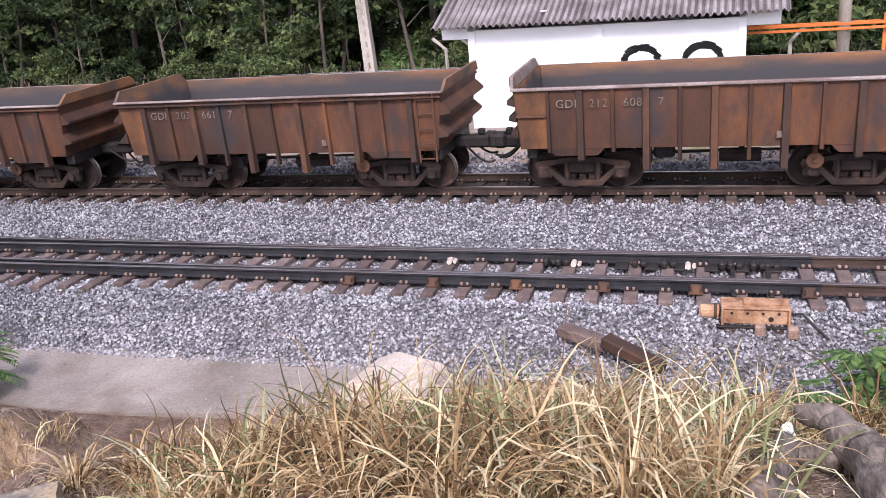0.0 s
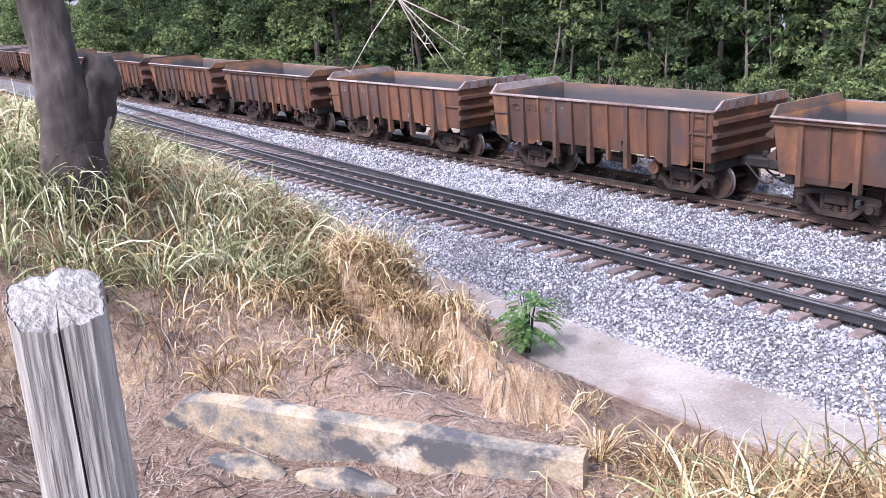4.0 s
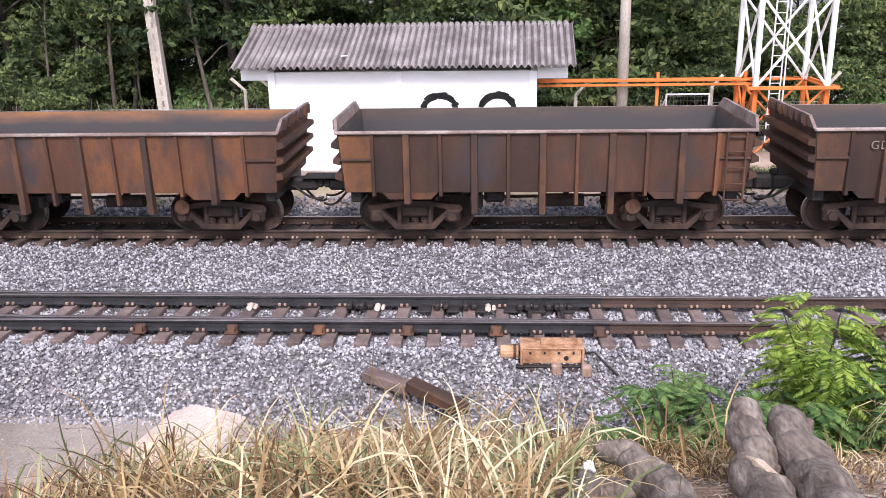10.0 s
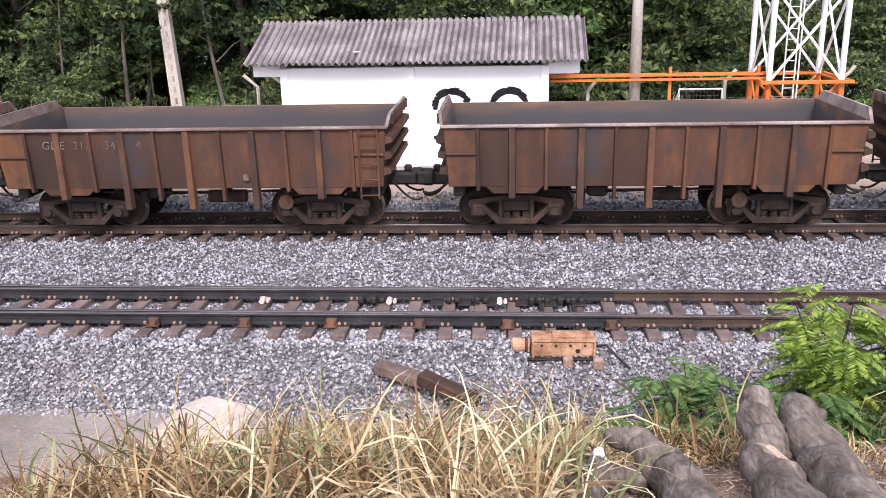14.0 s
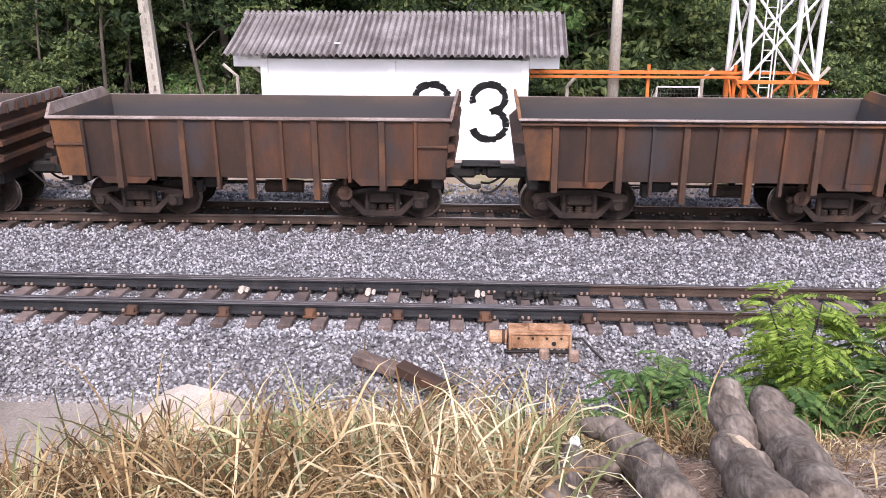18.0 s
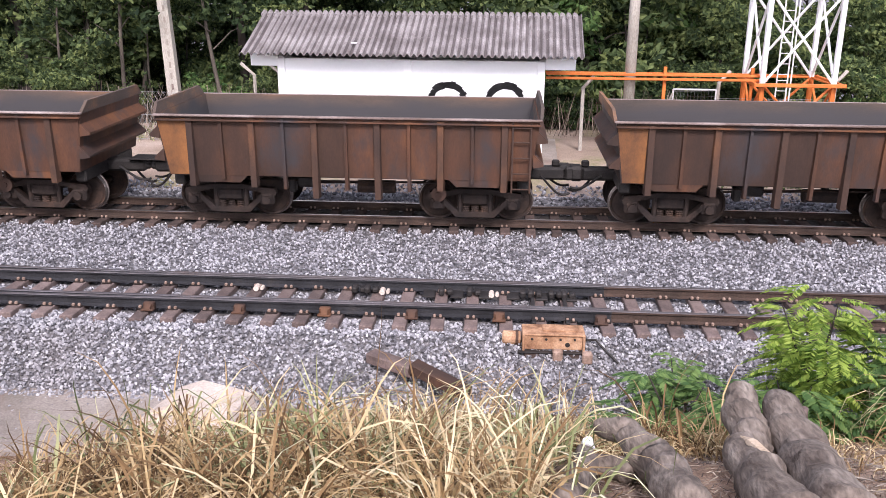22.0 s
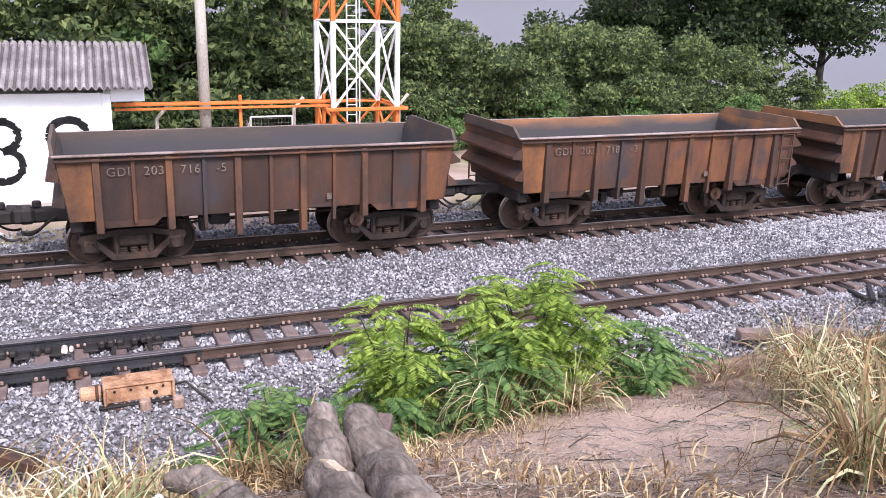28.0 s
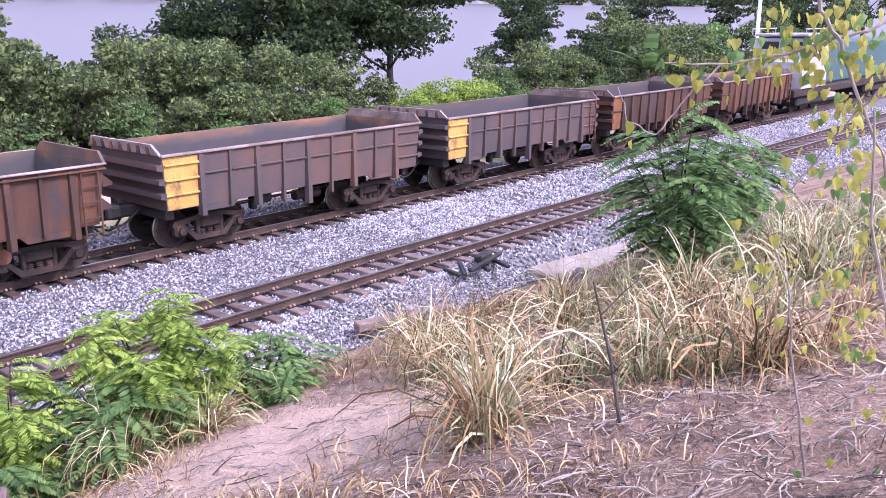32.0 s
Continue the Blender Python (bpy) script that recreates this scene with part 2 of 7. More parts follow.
TWIG = noisy("bleached_twig", [(0.3, (0.26, 0.22, 0.19)), (0.7, (0.44, 0.39, 0.34))], 6.0, rough=0.9, relief=0.2)
POST = noisy("weathered_post", [(0.28, (0.09, 0.08, 0.07)), (0.4, (0.23, 0.213, 0.19)), (0.6, (0.33, 0.31, 0.28)), (0.8, (0.43, 0.38, 0.32))], 9.0, stretch=(1.6, 1.6, 0.12), rough=0.95, relief=0.8, fine=55)
SPLIT = noisy("split_wood", [(0.3, (0.42, 0.30, 0.2)), (0.7, (0.68, 0.56, 0.44))], 4.0, stretch=(1, 1, 0.3), rough=0.9, relief=0.3)
GALV = noisy("galvanised_pipe", [(0.3, (0.36, 0.37, 0.38)), (0.7, (0.5, 0.51, 0.52))], 4.0, rough=0.45, metal=0.5, relief=0.05)
LOCO = noisy("silver_loco_paint", [(0.3, (0.26, 0.26, 0.28)), (0.7, (0.4, 0.4, 0.42))], 1.0, rough=0.5, relief=0.05)
TEAL = noisy("teal_loco_paint", [(0.3, (0.03, 0.075, 0.075)), (0.7, (0.045, 0.105, 0.105))], 1.0, rough=0.5, relief=0.05)
ORE = noisy("ore_residue", [(0.3, (0.03, 0.028, 0.03)), (0.5, (0.06, 0.052, 0.05)), (0.75, (0.15, 0.09, 0.06))], 1.2, rough=0.9, relief=0.5, fine=25, vary=0.3)


def leafy(name, stops, through=0.35, rough=0.7):
    m, nt, b = material(name, rough, 0, 0.14)
    geo = nt.nodes.new("ShaderNodeNewGeometry")
    n = node(nt, "ShaderNodeTexNoise", Scale=0.7, Detail=3)
    nt.links.new(coords(nt), n.inputs["Vector"])
    add = node(nt, "ShaderNodeMath")
    add.operation = "MULTIPLY_ADD"
    nt.links.new(geo.outputs["Random Per Island"], add.inputs[0])
    add.inputs[1].default_value = 0.7
    sub = node(nt, "ShaderNodeMath")
    sub.operation = "MULTIPLY_ADD"
    nt.links.new(n.outputs["Fac"], sub.inputs[0])
    sub.inputs[1].default_value, sub.inputs[2].default_value = 0.9, -0.3
    nt.links.new(sub.outputs[0], add.inputs[2])
    col = ramp(nt, add.outputs[0], stops)
    nt.links.new(col, b.inputs["Base Color"])
    tr = nt.nodes.new("ShaderNodeBsdfTranslucent")
    nt.links.new(col, tr.inputs["Color"])
    ms = nt.nodes.new("ShaderNodeMixShader")
    ms.inputs[0].default_value = through
    nt.links.new(b.outputs[0], ms.inputs[1])
    nt.links.new(tr.outputs[0], ms.inputs[2])
    nt.links.new(ms.outputs[0], nt.nodes["Material Output"].inputs["Surface"])
    return m


LEAF_DARK = leafy("dark_foliage", [(0.15, (0.015, 0.027, 0.014)), (0.5, (0.04, 0.066, 0.03)), (0.85, (0.1, 0.14, 0.055))])
LEAF_MID = leafy("green_foliage", [(0.15, (0.035, 0.056, 0.028)), (0.5, (0.095, 0.138, 0.058)), (0.85, (0.24, 0.29, 0.11))], 0.4)
LEAF_BRIGHT = leafy("bright_foliage", [(0.15, (0.1, 0.175, 0.035)), (0.5, (0.27, 0.39, 0.075)), (0.85, (0.47, 0.58, 0.14))], 0.5)
LEAF_BUSH = leafy("bush_foliage", [(0.15, (0.06, 0.125, 0.045)), (0.5, (0.125, 0.22, 0.075)), (0.85, (0.22, 0.33, 0.11))], 0.4)
LEAF_YELLOW = leafy("yellowing_vine", [(0.15, (0.15, 0.17, 0.03)), (0.5, (0.34, 0.34, 0.07)), (0.85, (0.5, 0.45, 0.14))], 0.5)
STRAW = leafy("straw_grass", [(0.1, (0.07, 0.04, 0.02)), (0.38, (0.22, 0.135, 0.065)), (0.62, (0.46, 0.33, 0.17)), (0.9, (0.76, 0.64, 0.42))], 0.2, 0.55)
GREEN_GRASS = leafy("half_green_grass", [(0.1, (0.055, 0.066, 0.028)), (0.4, (0.185, 0.205, 0.09)), (0.65, (0.4, 0.4, 0.21)), (0.9, (0.7, 0.67, 0.48))], 0.2, 0.6)


PATCH = (5.0, 5.5, 1.2)


def ground_material():
    m, nt, b = material("bank_soil", 0.95, 0, 0.1)
    v = coords(nt)
    n1, n2, n3, n4 = (node(nt, "ShaderNodeTexNoise", Scale=s, Detail=8, Roughness=0.65) for s in (0.4, 2.5, 24.0, 70.0))
    n5 = node(nt, "ShaderNodeTexNoise", Scale=0.9, Detail=4)
    for n in (n1, n2, n3, n4, n5):
        nt.links.new(v, n.inputs["Vector"])
    c1 = ramp(nt, n2.outputs["Fac"], [(0.3, (0.19, 0.126, 0.094)), (0.5, (0.35, 0.245, 0.188)), (0.68, (0.5, 0.37, 0.295))])
    c2 = ramp(nt, n3.outputs["Fac"], [(0.3, (0.55, 0.53, 0.52)), (0.7, (1.3, 1.3, 1.3))])
    c3 = ramp(nt, n4.outputs["Fac"], [(0.35, (0.6, 0.58, 0.56)), (0.65, (1.25, 1.25, 1.25))])
    c = mix(nt, 1.0, mix(nt, 1.0, c1, c2, "MULTIPLY"), c3, "MULTIPLY")
    c = mix(nt, ramp(nt, n1.outputs["Fac"], [(0.47, (0, 0, 0)), (0.6, (0.7, 0.7, 0.7))]), c, mix(nt, 1.0, (0.6, 0.415, 0.31), c3, "MULTIPLY"))
    # worn bare patch beside the grass tufts
    far = nt.nodes.new("ShaderNodeVectorMath")
    far.operation = "DISTANCE"
    nt.links.new(mix(nt, 0.12, v, n2.outputs["Color"]), far.inputs[0])
    far.inputs[1].default_value = (PATCH[0] * 0.88 + 0.06, PATCH[1] * 0.88 + 0.06, PATCH[2] * 0.88 + 0.06)
    near = node(nt, "ShaderNodeMath")
    near.operation = "MULTIPLY"
    near.inputs[1].default_value = 0.42
    nt.links.new(far.outputs["Value"], near.inputs[0])
    c = mix(nt, ramp(nt, near.outputs[0], [(0.6, (0.9, 0.9, 0.9)), (1.0, (0, 0, 0))]), c, mix(nt, 1.0, (0.78, 0.58, 0.465), c3, "MULTIPLY"))
    # steep faces are bare ochre earth
    geo, sep = nt.nodes.new("ShaderNodeNewGeometry"), nt.nodes.new("ShaderNodeSeparateXYZ")
    nt.links.new(geo.outputs["Normal"], sep.inputs[0])
    steep = ramp(nt, sep.outputs["Z"], [(0.7, (1, 1, 1)), (0.82, (0, 0, 0))])
    n6 = node(nt, "ShaderNodeTexNoise", Scale=1.0, Detail=6, Roughness=0.7)
    nt.links.new(coords(nt, (9, 9, 1.2)), n6.inputs["Vector"])
    ochre = mix(nt, 1.0, ramp(nt, n6.outputs["Fac"], [(0.32, (0.3, 0.19, 0.115)), (0.5, (0.54, 0.38, 0.245)), (0.68, (0.74, 0.58, 0.41))]), c3, "MULTIPLY")
    c = mix(nt, mix(nt, 1.0, steep, ramp(nt, n5.outputs["Fac"], [(0.38, (0, 0, 0)), (0.48, (1, 1, 1))]), "MULTIPLY"), c, ochre)
    nt.links.new(c, b.inputs["Base Color"])
    h = node(nt, "ShaderNodeMath")
    h.operation = "ADD"
    nt.links.new(n3.outputs["Fac"], h.inputs[0])
    nt.links.new(n4.outputs["Fac"], h.inputs[1])
    bump(nt, b, h.outputs[0], 1.0, 0.05)
    return m


BARK = noisy("log_bark", [(0.3, (0.085, 0.064, 0.052)), (0.48, (0.165, 0.132, 0.11)), (0.62, (0.235, 0.195, 0.165)), (0.8, (0.33, 0.285, 0.245))], 7.0, detail=8, stretch=(1, 0.3, 1), rough=0.95, relief=0.9, fine=34, grain=0.3,
             second=((0.06, 0.043, 0.034), 0.6, 0.68, 6.0, (1, 0.35, 1)))
SOIL = ground_material()
CLIP = noisy("rusty_clip", [(0.3, (0.2, 0.13, 0.1)), (0.6, (0.34, 0.24, 0.19)), (0.8, (0.46, 0.36, 0.3))], 6.0, rough=0.7, relief=0.05)
SAND = noisy("pale_yard_dirt", [(0.3, (0.24, 0.175, 0.135)), (0.55, (0.38, 0.295, 0.24)), (0.75, (0.47, 0.38, 0.32))], 0.5, rough=0.95, relief=0.4, second=((0.16, 0.17, 0.06), 0.52, 0.66, 0.35, (1, 1, 1)))
UNDER = noisy("ballast_bed", [(0.3, (0.06, 0.057, 0.06)), (0.5, (0.15, 0.143, 0.15)), (0.7, (0.3, 0.29, 0.3))], 18.0, rough=0.95, relief=1.0, fine=45)
FLOOR = noisy("woodland_floor", [(0.3, (0.03, 0.028, 0.016)), (0.5, (0.06, 0.06, 0.028)), (0.7, (0.11, 0.11, 0.045))], 0.6, rough=1.0, relief=0.6)
m, nt, b = material("river", 0.4, 0, 0.06)
b.inputs["Base Color"].default_value = (0.12, 0.112, 0.12, 1)
n = node(nt, "ShaderNodeTexNoise", Scale=0.6, Detail=4)
nt.links.new(coords(nt, (1, 2.5, 1)), n.inputs["Vector"])
bump(nt, b, n.outputs["Fac"], 0.12, 0.1)
WATER = m
# distance haze is put into this grey hillside colour
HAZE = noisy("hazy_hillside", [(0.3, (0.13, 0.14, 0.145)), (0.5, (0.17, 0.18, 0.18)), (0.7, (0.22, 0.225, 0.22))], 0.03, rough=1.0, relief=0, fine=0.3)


# ---- mesh tools ----
class Shape:
    """Gathers corners and faces of one mesh."""

    def __init__(self):
        self.v, self.f, self.mi = [], [], []

    def add(self, verts, faces, mat=0, m=None):
        k = len(self.v)
        self.v += [tuple(m @ Vector(p)) for p in verts] if m else [tuple(p) for p in verts]
        self.f += [tuple(i + k for i in f) for f in faces]
        self.mi += [mat] * len(faces)
        return self

    def box(self, c, s, bev=0.01, mat=0, m=None):
        """A box with chamfered edges: centre c, full size s."""
        x, y, z = (d / 2 for d in s)
        b = min(bev, x * 0.6, y * 0.6, z * 0.6)
        vs, idx = [], {}
        for i in (-1, 1):
            for j in (-1, 1):
                for k in (-1, 1):
                    for ax, p in enumerate(((i * x, j * (y - b), k * (z - b)), (i * (x - b), j * y, k * (z - b)), (i * (x - b), j * (y - b), k * z))):
                        idx[i, j, k, ax] = len(vs)
                        vs.append((p[0] + c[0], p[1] + c[1], p[2] + c[2]))
        fs = []
        for s_ in (-1, 1):
            fs.append([idx[s_, a, e, 0] for a, e in ((-1, -1), (1, -1), (1, 1), (-1, 1))][::s_])
            fs.append([idx[a, s_, e, 1] for a, e in ((-1, -1), (-1, 1), (1, 1), (1, -1))][::s_])
            fs.append([idx[a, e, s_, 2] for a, e in ((-1, -1), (1, -1), (1, 1), (-1, 1))][::s_])
        for a in (-1, 1):
            for e in (-1, 1):
                fs.append([idx[a, e, -1, 0], idx[a, e, 1, 0], idx[a, e, 1, 1], idx[a, e, -1, 1]][:: -a * e])
                fs.append([idx[a, -1, e, 0], idx[a, 1, e, 0], idx[a, 1, e, 2], idx[a, -1, e, 2]][:: a * e])
                fs.append([idx[-1, a, e, 1], idx[1, a, e, 1], idx[1, a, e, 2], idx[-1, a, e, 2]][:: -a * e])
                for k in (-1, 1):
                    fs.append([idx[a, e, k, 0], idx[a, e, k, 1], idx[a, e, k, 2]][:: a * e * k])
        return self.add(vs, fs, mat, m)

    def tube(self, path, radii, sides=8, mat=0, caps=True, wob=0.0, rnd=None):
        """A tube along a path of points, with a radius at each."""
        pts = [Vector(p) for p in path]
        if not hasattr(radii, "__len__"):
            radii = [radii] * len(pts)
        vs, fs = [], []
        ref = None
        for i, p in enumerate(pts):
            d = (pts[min(i + 1, len(pts) - 1)] - pts[max(i - 1, 0)]).normalized()
            if ref is None:
                ref = d.orthogonal().normalized()
            ref = (ref - d * ref.dot(d)).normalized()
            o = d.cross(ref)
            for k in range(sides):
                a = 2 * math.pi * k / sides
                r = radii[i] * (1 + (rnd.uniform(-wob, wob) if rnd else 0))
                vs.append(p + ref * (math.cos(a) * r) + o * (math.sin(a) * r))
        for i in range(len(pts) - 1):
            for k in range(sides):
                n = (k + 1) % sides
                fs.append((i * sides + k, i * sides + n, (i + 1) * sides + n, (i + 1) * sides + k))
        if caps:
            fs.append(tuple(range(sides))[::-1])
            fs.append(tuple((len(pts) - 1) * sides + k for k in range(sides)))
        return self.add(vs, fs, mat)

    def prism(self, outline, lo, hi, axis="y", mat=0):
        """An outline of points in the two other axes, drawn out along axis from lo to hi."""
        n = len(outline)
        put = {"x": lambda a, b, c: (c, a, b), "y": lambda a, b, c: (a, c, b), "z": lambda a, b, c: (a, b, c)}[axis]
        vs = [put(a, b, lo) for a, b in outline] + [put(a, b, hi) for a, b in outline]
        fs = [tuple(range(n))[::-1], tuple(range(n, 2 * n))] + [(i, (i + 1) % n, (i + 1) % n + n, i + n) for i in range(n)]
        return self.add(vs, fs, mat)

    def mesh(self, name, mats, smooth=False):
        me = bpy.data.meshes.new(name)
        me.from_pydata(self.v, [], self.f)
        for mt in mats if isinstance(mats, (list, tuple)) else [mats]:
            me.materials.append(mt)
        if any(self.mi):
            me.polygons.foreach_set("material_index", self.mi)
        if smooth:
            me.polygons.foreach_set("use_smooth", [True] * len(self.f))
        me.validate()
        bm = bmesh.new()
        bm.from_mesh(me)
        bmesh.ops.recalc_face_normals(bm, faces=bm.faces)
        bm.to_mesh(me)
        bm.free()
        me.update()
        return me


def part(name, shape, mats, parent, label="", smooth=False, m=None):
    """One mesh object under a thing or under a part."""
    me = shape.mesh(name, mats, smooth) if isinstance(shape, Shape) else shape
    ob = new(name, me)
    ob.parent = parent
    if m is not None:
        ob.matrix_basis = m
    return tagged(ob, label) if label else ob


def thing(name, label, category, m=None, group="", kind=""):
    ob = new(name)
    if m is not None:
        ob.matrix_basis = m
    ob.empty_display_size = 0.1
    return tagged(ob, label, category, group, kind)


def solid(name, shape, mats, label, category, smooth=False, m=None, group="", kind=""):
    ob = part(name, shape, mats, None, "", smooth, m)
    return tagged(ob, label, category, group, kind)


def fast_mesh(name, verts, quads, mats, mi=None, smooth=False):
    """A mesh from numpy arrays of corners and of faces with equal corner counts."""
    me = bpy.data.meshes.new(name)
    k = quads.shape[1]
    me.vertices.add(len(verts))
    me.vertices.foreach_set("co", np.ascontiguousarray(verts, dtype=np.float32).ravel())
    me.loops.add(quads.size)
    me.loops.foreach_set("vertex_index", np.ascontiguousarray(quads, dtype=np.int32).ravel())
    me.polygons.add(len(quads))
    me.polygons.foreach_set("loop_start", np.arange(0, quads.size, k, dtype=np.int32))
    for mt in mats:
        me.materials.append(mt)
    if mi is not None:
        me.polygons.foreach_set("material_index", np.ascontiguousarray(mi, dtype=np.int32))
    me.polygons.foreach_set("use_smooth", np.full(len(quads), smooth))
    me.update(calc_edges=True)
    me.validate()
    return me


# ---- the plan: x along the rails, y away from the viewer, rail heads of the near track at z = 0 ----
NEAR_Y, FAR_Y, GAUGE = 12.53, 17.42, 1.07
TOE_Y, DRAIN_Z = 8.65, -0.87

# bank profiles: at each x, heights over y
BANK_Y = (-40, -6, -1.5, 0, 1.5, 3, 4.2, 5.3, 6.5, 7.7, 8.65, 9.6, 10.4)
BANK = {
    -60: (4.6, 4.4, 4.2, 4.1, 3.9, 3.6, 3.2, 2.7, 2.0, 1.2, 0.5, -0.2, -0.85),
    -24: (4.3, 4.2, 4.0, 3.8, 3.6, 3.3, 2.8, 2.2, 1.5, 0.8, 0.2, -0.4, -0.87),
    -17: (3.9, 3.8, 3.6, 3.5, 3.4, 3.1, 2.7, 2.1, 1.4, 0.6, -0.1, -0.8, -0.88),
    -12: (3.7, 3.6, 3.4, 3.3, 3.15, 2.85, 2.35, 1.8, 1.1, 0.35, -0.5, -0.9, -0.88),
    -10: (3.6, 3.5, 3.0, 2.55, 2.05, 1.75, 1.5, 1.05, 0.5, -0.15, -0.9, -0.9, -0.88),
    -8.6: (3.6, 3.5, 2.8, 2.0, 0.85, 1.1, 1.25, 0.9, 0.1, -0.5, -0.9, -0.9, -0.88),
    -7: (3.5, 3.4, 2.9, 1.95, 0.8, 0.82, 1.05, 0.75, 0.0, -0.6, -0.9, -0.9, -0.88),
    -5.4: (3.5, 3.4, 2.95, 2.15, 1.2, 0.8, 1.0, 0.75, 0.0, -0.6, -0.9, -0.9, -0.88),
    -4.3: (3.5, 3.4, 3.05, 2.5, 1.8, 1.25, 1.0, 0.85, 0.2, -0.5, -0.9, -0.9, -0.88),
    -2: (3.5, 3.4, 3.35, 3.2, 2.7, 2.2, 1.75, 1.3, 0.6, -0.2, -0.9, -0.9, -0.88),
    2: (3.5, 3.4, 3.35, 3.25, 2.8, 2.3, 1.9, 1.5, 0.85, 0.2, -0.35, -0.75, -0.88),
    4.5: (3.5, 3.4, 3.3, 3.1, 2.6, 2.15, 1.75, 1.3, 0.9, 0.45, 0.0, -0.4, -0.75),
    8: (3.5, 3.3, 3.1, 2.8, 2.3, 1.85, 1.45, 1.1, 0.8, 0.5, 0.1, -0.25, -0.6),
    14: (3.4, 3.2, 3.0, 2.6, 2.2, 1.8, 1.4, 1.0, 0.7, 0.35, 0.0, -0.25, -0.6),
    22: (3.3, 3.1, 2.8, 2.5, 2.2, 1.9, 1.5, 1.1, 0.8, 0.4, 0.0, -0.3, -0.6),
    60: (3.3, 3.1, 2.8, 2.5, 2.2, 1.9, 1.5, 1.1, 0.8, 0.4, 0.0, -0.3, -0.6),
}
REST = ((10.41, -0.88), (11.3, -0.26), (14.8, -0.26), (19.4, -0.24), (20.4, -0.5), (22, -0.32), (29, -0.3), (33, -0.6), (40, -3.0), (48, -5.2), (70, -6.5), (600, -7.0), (3000, -7))
ROLL = np.random.RandomState(5)
WAVES = [(ROLL.uniform(-1, 1), ROLL.uniform(-1, 1), ROLL.uniform(0, 6.3), ROLL.uniform(0.5, 1)) for _ in range(14)]


def height(x, y):
    """Height of the ground, for arrays of places."""
    x, y = np.asarray(x, float), np.asarray(y, float)
    xs = sorted(BANK)
    tables = np.array([np.interp(y, BANK_Y, BANK[k]) for k in xs])
    i = np.clip(np.searchsorted(xs, x) - 1, 0, len(xs) - 2)
    x0, x1 = np.array(xs)[i], np.array(xs)[i + 1]
    f = np.clip((x - x0) / (x1 - x0), 0, 1)
    f = f * f * (3 - 2 * f)
    flat = np.arange(x.size).reshape(x.shape)
    tables = tables.reshape(len(xs), -1)
    bank = tables[i.ravel(), flat.ravel()].reshape(x.shape) * (1 - f) + tables[i.ravel() + 1, flat.ravel()].reshape(x.shape) * f
    rest = np.interp(y, [r[0] for r in REST], [r[1] for r in REST])
    z = np.where(y < 10.405, bank, rest)
    w = sum(a * np.sin(2.1 * (kx * x * s + ky * y * s) * 1.7 + p) for (kx, ky, p, a), s in zip(WAVES, np.linspace(0.5, 3.2, 14))) / 14
    ss = lambda v, a, c: np.clip((v - a) / (c - a), 0, 1) ** 2 * (3 - 2 * np.clip((v - a) / (c - a), 0, 1))
    wav = 0.3 * np.sin(x * 1.9) + 0.16 * np.sin(x * 4.7 + 1) + 0.08 * np.sin(x * 11)
    brk = 0.22 * np.sin(x * 2.3 + 0.6) + 0.1 * np.sin(x * 6.1) + 0.06 * np.sin(x * 14.3) + 0.03 * np.sin(x * 29)
    crest = ss(x, -11.2, -9.8) * (1 - ss(x, -6.5, -5.4))
    z = z + crest * ((0.5 + 0.22 * np.sin(x * 3.1 + 0.5) + 0.08 * np.sin(x * 7.7)) * ss(y, 5.15 + brk, 5.36 + brk) * (1 - ss(y, 6.0 + wav, 6.25 + wav)) - 0.2 * ss(y, 3.9, 5.0) * (1 - ss(y, 5.1 + brk, 5.35 + brk)))
    rough = np.where((y < 8.3) & (y > -3), 0.18, np.where(y > 30, 0.6, 0.0))
    return z + w * rough


def hz(x, y):
    return float(height(np.array([x]), np.array([y]))[0])


def grid(name, xs, ys, mat, label, kind="structure", category="ground", drop=0.0):
    X, Y = np.meshgrid(xs, ys)
    v = np.stack([X, Y, height(X, Y) - drop], -1).reshape(-1, 3)
    n, k = len(ys), len(xs)
    a = (np.arange(n - 1)[:, None] * k + np.arange(k - 1)).ravel()
    ob = new(name, fast_mesh(name, v, np.stack([a, a + 1, a + k + 1, a + k], 1), [mat], smooth=True))
    return tagged(ob, label, category, kind=kind)


far_x = np.concatenate([-np.geomspace(1500, 45, 14), np.arange(-40, -12.1, 0.2), np.arange(-12, -4, 0.07), np.arange(-4, 41, 0.2), np.geomspace(45, 1500, 14)])
near_y = np.concatenate([-np.geomspace(400, 8, 8), np.arange(-6, 4.2, 0.17), np.arange(4.3, 6.8, 0.05), np.arange(6.85, 10.4, 0.17), [10.405]])
mid_y = np.array([10.41, 10.6, 10.8, 11.0, 11.2, 11.3, 11.5, 12, 13, 14.8, 16, 18, 19.4, 19.9, 20.4])
yard_y = np.concatenate([[20.4], np.arange(21, 29.1, 0.5), [29.0]])
wood_y = np.concatenate([np.arange(29, 50, 0.8), np.geomspace(51, 3000, 16)])
ground = grid("ground", far_x, near_y, SOIL, "brown sloping bank of bare soil and dry litter")
grid("ballast_bed", far_x, mid_y, UNDER, "grey crushed stone track bed between the rails")
grid("yard_ground", far_x, yard_y, SAND, "pale trodden dirt yard with patches of grass")
grid("woodland_ground", far_x, wood_y, FLOOR, "dark shaded woodland floor sloping to the river")
w = Shape()
w.add([(-1500, 52, -5.8), (1500, 52, -5.8), (1500, 330, 13.0), (-1500, 330, 13.0)], [(0, 1, 2, 3)])
